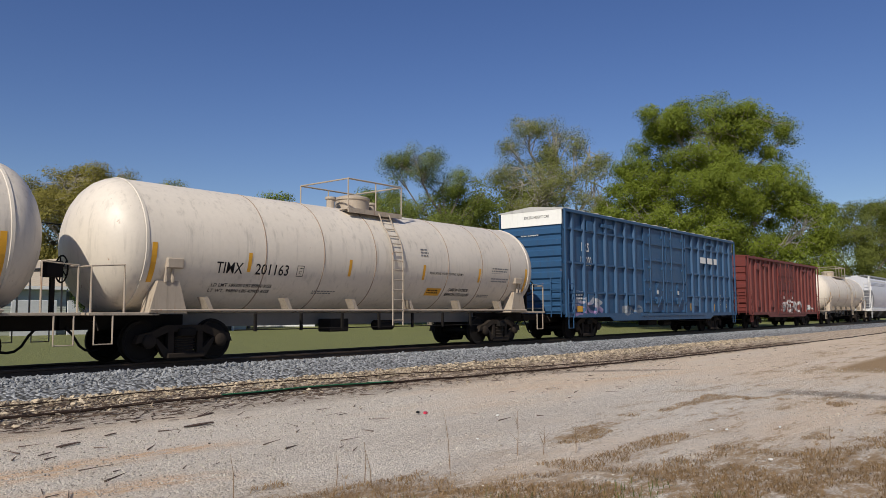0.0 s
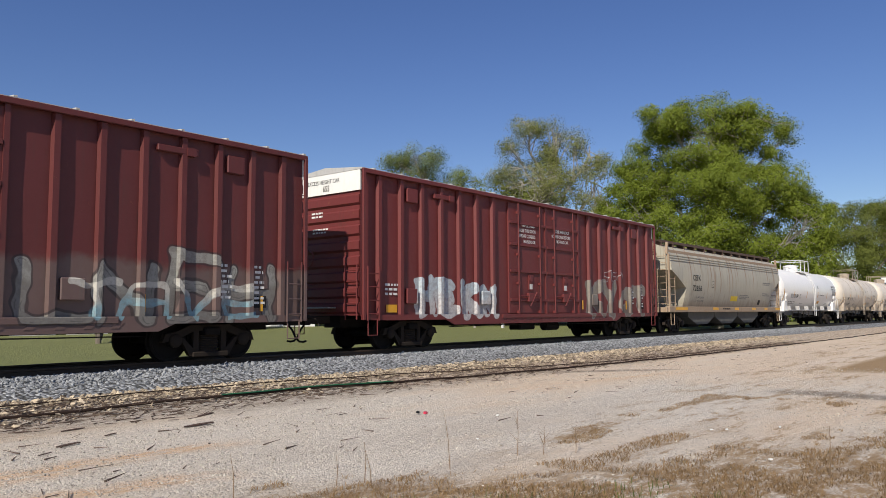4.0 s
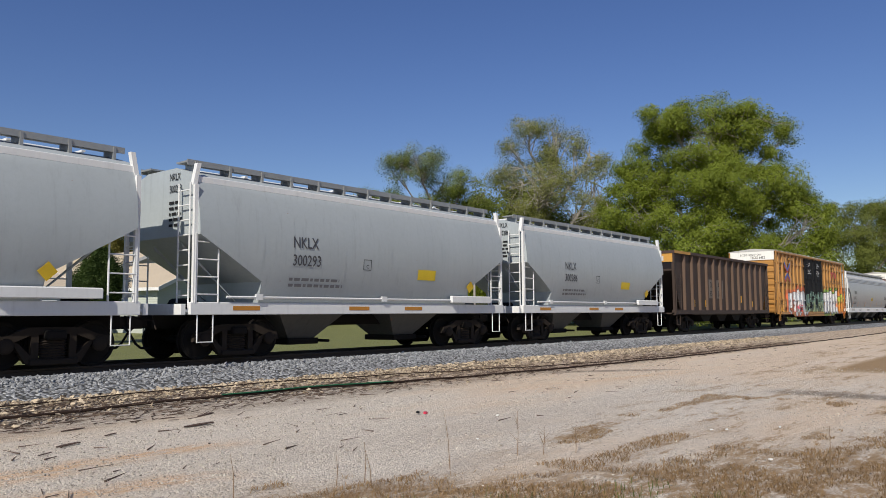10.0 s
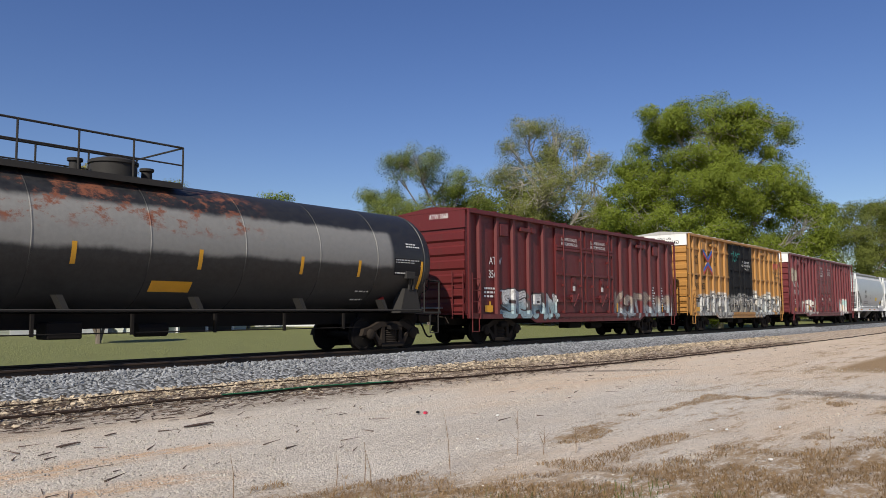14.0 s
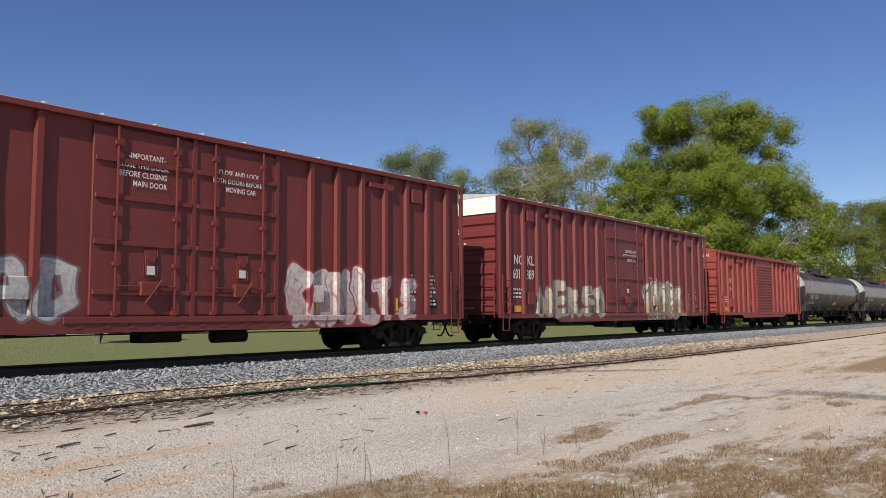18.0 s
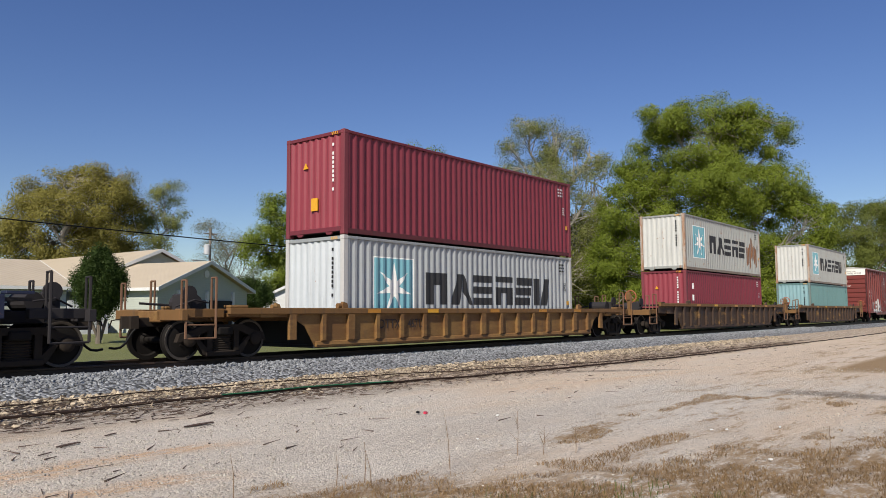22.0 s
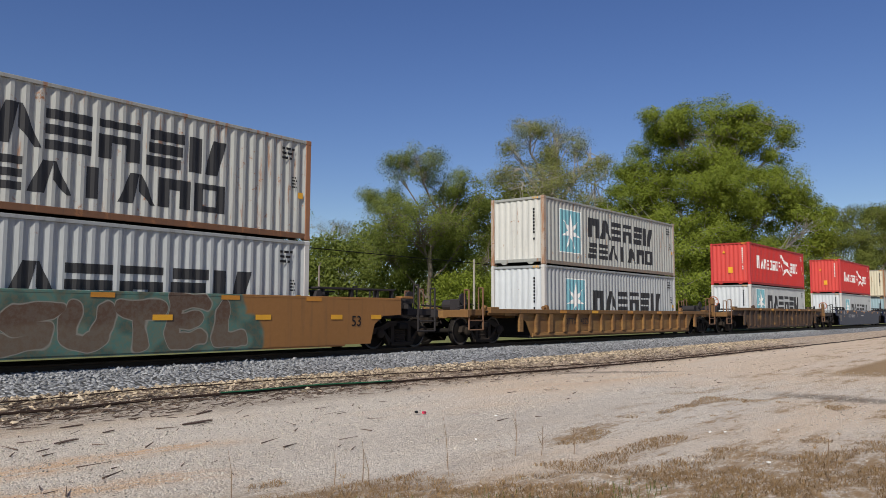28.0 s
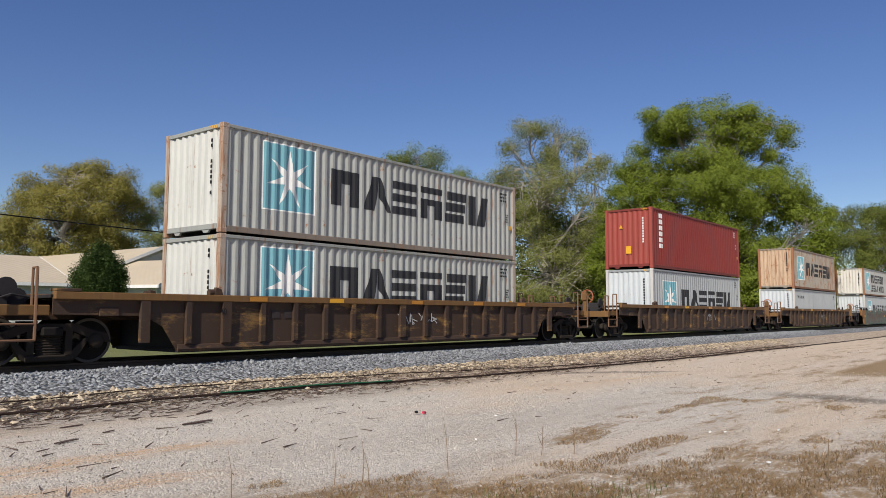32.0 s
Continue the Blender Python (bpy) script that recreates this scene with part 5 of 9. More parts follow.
def container_parts(high):
    hl, hw = CONT_L / 2, CONT_W / 2
    out = []
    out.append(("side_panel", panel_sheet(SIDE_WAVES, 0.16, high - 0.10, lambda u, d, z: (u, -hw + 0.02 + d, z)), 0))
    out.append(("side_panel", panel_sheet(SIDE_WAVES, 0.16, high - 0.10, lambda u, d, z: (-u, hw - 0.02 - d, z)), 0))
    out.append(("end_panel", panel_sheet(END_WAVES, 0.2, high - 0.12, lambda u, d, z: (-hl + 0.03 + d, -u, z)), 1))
    doors = Shape()
    for y in (-1, 1):
        doors.box(hl - 0.06, hl - 0.02, *sorted((y * 0.02, y * (hw - 0.15))), 0.15, high - 0.12, 0.01)
    out.append(("door_panel", doors, 1))
    rods = Shape()
    for y in (-0.85, -0.35, 0.35, 0.85):
        rods.rod((hl, y, 0.1), (hl, y, high - 0.08), 0.02)
    out.append(("lock_rod", rods, 2))
    roof = Shape()
    roof.box(-hl + 0.1, hl - 0.1, -hw + 0.05, hw - 0.05, high - 0.06, high - 0.035)
    out.append(("roof_panel", roof, 0))
    out.append(("floor_panel", Shape().box(-hl + 0.1, hl - 0.1, -hw + 0.05, hw - 0.05, 0.1, 0.16), 3))
    for y in (-1, 1):
        out.append(("top_rail", Shape().box(-hl + 0.17, hl - 0.17, *sorted((y * hw, y * (hw - 0.07))), high - 0.10, high - 0.02, 0.008), 2))
        out.append(("bottom_rail", Shape().box(-hl + 0.17, hl - 0.17, *sorted((y * (hw - 0.01), y * (hw - 0.06))), 0.03, 0.17, 0.008), 4))
        for x in (-1, 1):
            post = Shape().box(*sorted((x * (hl - 0.005), x * (hl - 0.17))), *sorted((y * (hw - 0.005), y * (hw - 0.15))), 0.1, high - 0.1, 0.012)
            out.append(("corner_post", post, 5))
            for z in (0.0, high - 0.118):
                c = Shape().box(*sorted((x * hl, x * (hl - 0.178))), *sorted((y * hw, y * (hw - 0.162))), z, z + 0.118, 0.012)
                out.append(("corner_casting", c, 5))
    for x in (-1, 1):
        out.append(("end_rail", Shape().box(*sorted((x * (hl - 0.005), x * (hl - 0.08))), -hw + 0.17, hw - 0.17, high - 0.12, high - 0.02, 0.008), 2))
        out.append(("end_sill", Shape().box(*sorted((x * (hl - 0.005), x * (hl - 0.08))), -hw + 0.17, hw - 0.17, 0.09, 0.22, 0.008), 2))
        for y in (-0.6, 0.6):
            low = Shape().prism([(y - 0.16, 0.10), (y + 0.16, 0.10), (y + 0.08, 0.02), (y - 0.08, 0.02)], "x", *sorted((x * (hl - 0.02), x * (hl - 0.07))))
            out.append(("fork_pocket", low, 2))
    return out


@functools.lru_cache(None)
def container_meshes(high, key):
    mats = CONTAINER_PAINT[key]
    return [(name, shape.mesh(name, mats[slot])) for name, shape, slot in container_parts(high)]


CONTAINER_PAINT = {}


def container_paint(key, side, end, rust=0.2, edge=None, streak=0.25, wear=0.25):
    """Slots: side, end (lighter, sunlight put into its colour), rails, floor, bottom rail, corner posts."""
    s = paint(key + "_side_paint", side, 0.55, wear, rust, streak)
    e = paint(key + "_sunlit_end_paint", end, 0.55, wear, rust * 0.9, streak)
    r = paint(key + "_rail_paint", shade(side, 0.8), 0.6, wear, min(1.0, rust * 1.2), 0.4)
    f = flat("dark_container_floor", (0.03, 0.028, 0.026), 0.9)
    b = paint(key + "_sill_paint", shade(edge or side, 0.55), 0.7, 0.2, min(1.0, rust * 1.2), 0.5)
    c = paint(key + "_post_paint", edge or side, 0.6, wear, min(1.0, rust * 2.0), 0.3)
    CONTAINER_PAINT[key] = (s, e, r, f, b, c)


@functools.lru_cache(None)
def number_mark(ink):
    return Shape().raw([(0, 0, 0), (0.075, 0, 0), (0.075, 0, 0.085), (0, 0, 0.085)], [(0, 1, 2, 3)]).mesh("number_mark", bpy.data.materials[ink])


def container(x, z, high, key, label, marks=()):
    """x: middle along the train; z: underside over the rail."""
    box = thing("shipping_container", label, "container", "stacked containers")
    for name, me in container_meshes(high, key):
        part(name, me, None, box)
    y = -CONT_W / 2 + 0.02
    for name, polys, material in marks:
        if name == "brand_block":
            for poly in polys:
                part(name, wrapped(poly if isinstance(poly[0], list) else [poly], y), material, box)
        else:
            part(name, wrapped(polys, y - (0.003 if name in ("brand_star", "brand_flag_red") else 0.0)), material, box)
    # small prints by the corners
    tone = WHITE if key in ("red", "maroon", "oxide", "navy", "scarlet") else BLACK
    bars(box, CONT_L / 2 - 0.95, high - 0.35, y - 0.012, 0.42, 3, 0.12, tone, seed=int(abs(x)))
    bars(box, CONT_L / 2 - 0.62, high - 1.05, y - 0.012, 0.16, 4, 0.08, tone, seed=int(abs(x)) + 1, name="data_print")
    rnd = random.Random(int(abs(x * 10)))
    for i in range(11):
        if rnd.random() < 0.9:
            part("number_mark", number_mark(tone.name), None, box, at=Matrix.Translation((-CONT_L / 2 + 0.022, -0.72, high - 0.42 - i * 0.125)) @ Matrix.Rotation(-math.pi / 2, 4, "Z"))
    if tone is WHITE:
        part("warning_label", Shape().box(-CONT_L / 2 - 0.002, -CONT_L / 2 + 0.03, -0.15, 0.12, 0.72, 1.08), YELLOW, box)
        part("warning_triangle", Shape().prism([(0.28, 1.95), (0.46, 1.95), (0.37, 2.12)], "x", -CONT_L / 2 - 0.002, -CONT_L / 2 + 0.03), YELLOW, box)
    stripe = Shape()
    for i in range(4):
        stripe.raw([(-CONT_L / 2 - 0.004, -0.98 + i * 0.07, high - 0.112), (-CONT_L / 2 - 0.004, -0.95 + i * 0.07, high - 0.112), (-CONT_L / 2 - 0.004, -0.92 + i * 0.07, high - 0.03), (-CONT_L / 2 - 0.004, -0.95 + i * 0.07, high - 0.03)], [(0, 1, 2, 3)])
    part("hazard_stripe", stripe, YELLOW, box)
    patch(box, CONT_L / 2 - 0.42, CONT_L / 2 - 0.26, 1.05, 1.2, y - 0.006, YELLOW, "warning_label")
    box.location = (x, TRACK, RAIL + z)
    TRAIN.append((box, x, z))
    return box


def rect(x0, x1, z0, z1):
    return [(x0, z0), (x1, z0), (x1, z1), (x0, z1)]


def block_word(x0, x1, z0, z1, kinds, gap=0.16):
    """A brand word as a row of plain heavy shapes: p pair of slabs, w wedge, e three bars, r table, s three stepped bars, k slab and leaning slab, o frame."""
    plain = {
        "p": [rect(0, 0.34, 0, 1), rect(0.66, 1, 0, 1), [(0.34, 1), (0.34, 0.62), (0.66, 0.62), (0.66, 1)]],
        "w": [[(0, 0), (0.42, 0), (0.60, 1), (0.34, 1)], [(0.60, 0.42), (0.94, 0), (1.06, 0), (0.66, 1), (0.60, 1)]],
        "e": [rect(0, 1, 0, 0.24), rect(0, 1, 0.38, 0.62), rect(0, 1, 0.76, 1)],
        "r": [rect(0, 1, 0.42, 0.62), rect(0, 1, 0.80, 1), rect(0, 0.3, 0, 0.42), rect(0.66, 1, 0, 0.42)],
        "s": [rect(0, 0.9, 0, 0.28), rect(0.06, 0.94, 0.36, 0.64), rect(0.1, 1, 0.72, 1)],
        "k": [rect(0, 0.34, 0, 1), [(0.44, 0), (0.82, 0), (1.04, 1), (0.66, 1)]],
        "o": [rect(0, 1, 0, 0.2), rect(0, 1, 0.8, 1), rect(0, 0.26, 0.2, 0.8), rect(0.74, 1, 0.2, 0.8)],
        "i": [rect(0.3, 0.6, 0, 1)],
    }
    w = (x1 - x0) / len(kinds)
    fit = lambda poly, a, b: [(a + (b - a) * u, z0 + (z1 - z0) * v) for u, v in poly]
    return [[fit(poly, x0 + i * w, x0 + (i + 1) * w - gap * (z1 - z0)) for poly in plain[kind]] for i, kind in enumerate(kinds)]


def star(cx, cz, r, points=7):
    out = []
    for i in range(points):
        a = math.pi / 2 + i * 2 * math.pi / points
        q = r * 0.30
        s = math.pi / points
        out.append([(cx, cz), (cx + q * math.cos(a - s), cz + q * math.sin(a - s)), (cx + r * math.cos(a), cz + r * math.sin(a))])
        out.append([(cx, cz), (cx + r * math.cos(a), cz + r * math.sin(a)), (cx + q * math.cos(a + s), cz + q * math.sin(a + s))])
    return out


RUSTY_STAIN = paint("brown_rust_stain", (0.15, 0.075, 0.04), 0.8, 0.5, 0.7, 0.3)
TEAL = paint("pale_blue_mark_paint", (0.155, 0.36, 0.42), 0.55, 0.2, 0.0, 0.15)
MARKBLACK = paint("black_brand_paint", (0.018, 0.018, 0.02), 0.55, 0.1, 0.0, 0.05)
MARKWHITE = paint("white_brand_paint", (0.72, 0.72, 0.70), 0.55, 0.1, 0.0, 0.1)


def square_star(x0, z0, size):
    a, b, c, d, e = x0, x0 + size, z0, z0 + size, 0.035
    return (("brand_panel", [rect(x0, x0 + size, z0, z0 + size)], TEAL), ("brand_border", [rect(a - e, b + e, c - e, c), rect(a - e, b + e, d, d + e), rect(a - e, a, c, d), rect(b, b + e, c, d)], MARKWHITE), ("brand_star", star(x0 + size / 2, z0 + size * 0.48, size * 0.46), MARKWHITE))


# ---------------- well cars ----------------
OCHRE = paint("worn_ochre_chord_paint", (0.15, 0.075, 0.022), 0.7, 0.4, 0.45, 0.5)
BRAKE_RED = flat("faded_orange_red_paint", (0.36, 0.11, 0.05), 0.6)
PINKRUST = paint("pinkish_rusty_rail_paint", (0.15, 0.078, 0.042), 0.7, 0.3, 0.3, 0.3)


def well_car(x, kind, mat, label, trucks=(-9.7, 9.7), high=1.42, ends=(1, 1), bright=True, guide=True):
    """Double-stack well car; x: its middle. kind: 'ribbed' or 'plain'."""
    car = thing("well_car", label, "well car", "freight train")
    hl = 9.85
    w = 1.46
    dark = WELL_DARK
    for side in (-1, 1):
        o = side * w
        i = side * (w - 0.10)
        # side web, cut away over the trucks
        xa, xb = (hl, hl) if kind == "ribbed" else (9.12, 9.33 if ends[1] else 8.85)
        web = [(-xa, high - 0.06), (-xa, 0.98), (-8.6, 0.95), (-hl + 1.6, 0.72), (-hl + 1.75, 0.2), (hl - 1.75, 0.2), (hl - 1.6, 0.72), (8.6, 0.95), (xb, 0.98), (xb, high - 0.06)] if kind == "plain" else [(-hl, high - 0.06), (-hl, 0.98), (-hl + 1.9, 0.95), (-hl + 2.3, 0.72), (-hl + 2.65, 0.2), (hl - 2.65, 0.2), (hl - 2.3, 0.72), (hl - 1.9, 0.95), (hl, 0.98), (hl, high - 0.06)]
        if kind == "plain":
            part("side_web", Shape().prism(web, "y", *sorted((o, i))), mat, car)
            part("top_chord", Shape().box(-xa, xb, *sorted((o + side * 0.004, i - side * 0.05)), high - 0.07, high, 0.01), mat, car)
            part("bottom_chord", Shape().box(-hl + 2.7, hl - 2.7, *sorted((o - side * 0.01, i - side * 0.25)), 0.16, 0.2), mat, car)
        else:
            part("side_web", Shape().prism(web, "y", *sorted((i, i - side * 0.03))), mat, car)
            part("top_chord", Shape().box(-hl, hl, *sorted((o, i - side * 0.06)), high - 0.15, high, 0.012), OCHRE, car)
            part("bottom_chord", Shape().prism([(i, 0.20), (i, 0.34), (i + side * 0.035, 0.32), (i + side * 0.06, 0.24), (i + side * 0.03, 0.18)], "x", -hl + 2.65, hl - 2.65), mat, car)
            for px in np.linspace(-6.95, 6.95, 15):
                wide = 0.16 if abs(abs(px) - 5.96) < 0.2 or abs(px) < 0.1 else 0.09
                prof = [(i, 0.3), (o - side * 0.005, 0.36), (o - side * 0.005, high - 0.16), (i, high - 0.16)]
                part("side_post", Shape().prism(prof, "x", px - wide, px + wide * 0.4), mat, car)
            for k in (-1, 1):
                part("end_stake", Shape().box(*sorted((k * 7.9, k * 8.1)), *sorted((o, i)), 0.4, high - 0.16), mat, car)
                part("access_plate", Shape().box(*sorted((k * 8.55, k * 8.95)), *sorted((i, i + side * 0.03)), 0.95, 1.12, 0.006), mat, car)
        for k in (-1, 1):
            if ends[(k + 1) // 2]:
                part("corner_step", Shape().box(*sorted((k * hl, k * (hl - 0.5))), *sorted((o, o - side * 0.25)), high, high + 0.06, 0.01), mat, car)
            if guide:
                g = Shape().prism([(k * 6.12, high), (k * 6.34, high), (k * 6.30, high + 0.17), (k * 6.17, high + 0.13)], "y", *sorted((o - side * 0.02, i - side * 0.02)))
                g.rod((k * 6.3, i, high + 0.06), (k * 6.45, i, high + 0.06), 0.07, 10)
                part("container_guide", g, mat if kind == "ribbed" else dark, car)
    part("floor_beam", Shape().box(-hl + 2.7, hl - 2.7, -w + 0.15, w - 0.15, 0.16, 0.24), dark, car)
    for px in (-6.1, 0.0, 6.1):
        part("cross_beam", Shape().box(px - 0.25, px + 0.25, -w + 0.12, w - 0.12, 0.17, 0.262), dark, car)
    for k in (-1, 1):
        part("bulkhead", Shape().box(*sorted((k * 6.95, k * 7.05)), -w + 0.1, w - 0.1, 0.2, high - 0.2), dark, car)
        part("end_deck", Shape().box(*sorted((k * 7.0, k * (hl + (1.2 if ends[(k + 1) // 2] else 0.0)))), -0.55, 0.55, 0.86, 1.12, 0.02), mat if kind == "ribbed" else dark, car)
        part("deck_plate", Shape().box(*sorted((k * 7.05, k * hl)), -w + 0.1, w - 0.1, high - 0.12, high - 0.06), dark, car)
        if kind == "plain":
            for side in (-1, 1):
                grate = Shape().box(*sorted((k * 6.2, k * 9.1)), *sorted((side * 1.05, side * 1.43)), high + 0.2, high + 0.25, 0.008)
                for px in (6.4, 7.4, 8.4, 9.0):
                    grate.box(*sorted((k * px, k * (px + 0.07))), *sorted((side * 1.3, side * 1.4)), high - 0.02, high + 0.2)
                part("end_walk", grate, dark, car, "dark grating walk on short posts")
        if not ends[(k + 1) // 2]:
            joint = Shape().box(*sorted((k * 9.3, k * 10.02)), -0.3, 0.3, 0.8, 1.15, 0.03)
            part("articulation", joint, dark, car)
            gear = Shape().rod((k * 9.55, -1.0, 1.38), (k * 9.55, -0.2, 1.38), 0.17, 14).box(*sorted((k * 9.2, k * 9.45)), -1.2, -0.7, 1.15, 1.5, 0.03)
            gear.pipe([(k * 9.1, -1.3, 1.5), (k * 9.5, -1.3, 1.62), (k * 9.9, -1.2, 1.3), (k * 9.95, -1.0, 1.0)], 0.025)
            gear.pipe([(k * 9.1, -1.15, 1.3), (k * 9.45, -1.25, 1.46), (k * 9.8, -1.1, 1.2)], 0.02)
            gear.box(*sorted((k * 8.9, k * 9.85)), -1.3, 1.3, 0.98, 1.12, 0.02)
            part("brake_gear", gear, dark, car)
            if k > 0:
                for side in (-1, 1):
                    hr = Shape().pipe([(9.03, side * 1.42, 2.2), (9.03, side * 1.42, 0.62), (9.51, side * 1.42, 0.62), (9.51, side * 1.42, 2.2)], 0.03)
                    hr.pipe([(9.03, side * 1.42, 0.95), (9.51, side * 1.42, 0.95)], 0.022)
                    hr.pipe([(9.51, side * 1.42, 2.1), (9.62, side * 1.42, 2.05), (9.62, side * 1.42, 1.7), (9.51, side * 1.42, 1.66)], 0.016)
                    part("handrail", hr, dark, car)
            continue
        for side in (-1, 1):
            e = Shape().box(*sorted((k * hl, k * (hl + 1.15))), *sorted((side * 1.05, side * 1.25)), 0.96, 1.16, 0.015)
            e.box(*sorted((k * (hl + 1.05), k * (hl + 1.2))), *sorted((side * 0.4, side * 1.42)), 0.9, 1.14, 0.01)
            part("end_beam", e, OCHRE if kind == "ribbed" else dark, car)
            hr = Shape()
            for a, b in ((hl + 0.32, 1.86), (hl + 1.08, 1.78)):
                hr.pipe([(k * a, side * 1.38, 0.5), (k * a, side * 1.38, b)], 0.03)
                hr.pipe([(k * a, side * 1.2, 0.9), (k * a, side * 1.2, b), (k * a, side * 1.38, b)], 0.026)
            hr.pipe([(k * (hl + 0.32), side * 1.38, 0.5), (k * (hl + 1.08), side * 1.38, 0.5)], 0.024)
            hr.pipe([(k * (hl + 0.32), side * 1.38, 0.8), (k * (hl + 1.08), side * 1.38, 0.8)], 0.02)
            part("handrail", hr, PINKRUST if kind == "ribbed" else dark, car)
        gear = Shape().rod((k * (hl + 0.35), -0.6, 1.3), (k * (hl + 0.35), 0.2, 1.3), 0.19, 14)
        gear.box(*sorted((k * (hl + 0.55), k * (hl + 0.8))), -0.75, -0.35, 1.12, 1.5, 0.03)
        gear.rod((k * (hl + 0.62), -0.8, 1.5), (k * (hl + 0.62), -0.74, 1.5), 0.19, 14)
        gear.pipe([(k * (hl + 0.2), -0.9, 1.3), (k * (hl + 0.6), -0.95, 1.36), (k * (hl + 1.0), -0.8, 1.2)], 0.02)
        gear.pipe([(k * (hl + 0.1), 0.6, 1.25), (k * (hl + 1.0), 0.7, 1.3)], 0.03)
        part("brake_gear", gear, dark, car)
        if k > 0 and kind == "ribbed":
            stand = Shape().box(hl + 1.04, hl + 1.18, -1.34, -1.22, 0.95, 1.92, 0.015).box(hl + 0.98, hl + 1.22, -1.36, -1.18, 1.55, 1.86, 0.03)
            part("brake_stand", stand, OCHRE, car)
            bw = Shape().turned([(-0.02, 0.26), (0.0, 0.285), (0.02, 0.26), (0.0, 0.235), (-0.02, 0.26)], "x", 20)
            for i in range(5):
                a = i * 2 * math.pi / 5
                bw.rod((0, 0, 0), (0, 0.26 * math.cos(a), 0.26 * math.sin(a)), 0.014)
            bw.v = [(vx + hl + 1.29, vy - 1.26, vz + 1.72) for vx, vy, vz in bw.v]
            part("brake_wheel", bw, BRAKE_RED, car, "faded orange-red brake wheel")
        turn = Matrix.Translation((k * (hl + 1.45), 0, 0)) @ Matrix.Rotation(0 if k > 0 else math.pi, 4, "Z")
        part("coupler", shared("coupler"), None, car, at=turn)
        part("brake_hose", shared("hose"), None, car, at=turn)
    for t in trucks:
        truck(car, t, bright)
    place_car(car, x)
    return car


WELL_DARK = flat("dark_greasy_frame_paint", (0.035, 0.032, 0.034), 0.65)

# ---------------- the train, from its head backwards ----------------
letter_all([
    "EXCESS HEIGHT CAR", "LRS 130200", "LRS", "130200", "TIMX", "201163", "201147", "TILX 201084", "TIMX 201163", "TIMX 201147", "LD LMT 189200 LBS 85800 KGS", "LT WT  96800 LBS 43900 KGS", "REGULATING VALVES VENTING NORMAL", "OF", "AX", "85", "061", "LD LMT 204100", "LT WT 61900", "CEFX", "72856", "DWC", "794", "472", "383",
    "DWC 794472", "DWC 794383", "WLPX", "60112", "WLPX 60112", "TBOX", "TB", "OX", "64", "32", "TBOX 6432", "next", "load", "any", "road", "RAILCAR POOLING EXPERTS", "Railcar Pooling", "Experts",
    "OFAX", "85061", "OFAX 85061", "NKLX", "300286", "300293", "300247", "NOKL 603255", "NO", "KL", "603", "255", "FBOX 505453", "FB", "505", "453", "54", "ATW 3560", "ATW", "3560",
    "SHQX", "5240", "SHQX 5240", "5261", "ATW 2810", "2810", "NOKL 601389", "601", "389", "NOKL 603232", "232", "CLOSE AND LOCK", "BOTH DOORS BEFORE", "MOVING CAR", "SECURE BOTH HASPS",
    "BEFORE MOVING CAR", "-IMPORTANT-", "CLOSE THIS DOOR", "BEFORE CLOSING", "MAIN DOOR", "CARBON DIOXIDE", "REFRIGERATED LIQUID", "LD LMT", "LT WT", "DTTX", "888609", "467134", "465264", "620017",
    "CIERRE Y PONGA", "EL SEGURO EN AMBAS", "PUERTAS ANTES DE", "MOVER EL CARRO", "CIERRE ESTA PUERTA", "ANTES DE CERRAR", "LA PUERTA PRINCIPAL",
    "53", "125T", "48", "45", "40", "20", "A", "B", "654693", "C", "1495", "2187", "1942", "655"])


def door_notice(car, x0, x1, z, w=-1.36):
    for k, (word, dx) in enumerate((("-IMPORTANT-", 0.35), ("CLOSE THIS DOOR", 0.1), ("BEFORE CLOSING", 0.15), ("MAIN DOOR", 0.45))):
        write(word, car, x0 + 0.35 + dx, z - k * 0.19, w - 0.13, 0.12, WHITE, 0.8)
    for k, (word, dx) in enumerate((("CLOSE AND LOCK", 0.15), ("BOTH DOORS BEFORE", 0.0), ("MOVING CAR", 0.35))):
        write(word, car, x1 + 0.3 + dx, z - 0.05 - k * 0.19, w - 0.13, 0.12, WHITE, 0.8)


def car_data(car, half, sill, dark=WHITE):
    """Weights, dimensions and consolidated stencils, too small to read."""
    bars(car, -half + 1.0, sill + 0.95, -1.408, 0.75, 3, 0.13, dark, seed=2)
    bars(car, half - 1.7, sill + 1.25, -1.408, 0.5, 7, 0.12, dark, seed=3)
    bars(car, half - 2.6, sill + 1.25, -1.408, 0.5, 7, 0.12, dark, seed=4)
    patch(car, half - 1.55, half - 1.15, sill + 0.32, sill + 0.6, -1.404, BLACK, "stencil_panel")
    bars(car, half - 1.5, sill + 0.52, -1.412, 0.3, 2, 0.11, WHITE, seed=5)
    patch(car, -half + 1.05, -half + 1.5, sill + 0.2, sill + 0.42, -1.404, YELLOW, "stencil_panel")


def end_words(car, half, top, tall_word, number, ink=BLACK):
    if tall_word:
        write(tall_word, car, -half + 0.004, top - 0.30, 0.75, 0.12, ink, 0.85, "rear")
    write(number, car, -half + 0.004, top - 0.52, 0.1, 0.17, WHITE if not tall_word else ink, 0.8, "rear")
    bars(car, -half - 0.006, top - 1.15, 0.55, 0.6, 2, 0.10, WHITE, "rear", seed=8)
    bars(car, -half - 0.006, top - 1.62, 0.5, 0.75, 2, 0.09, WHITE, "rear", seed=9)


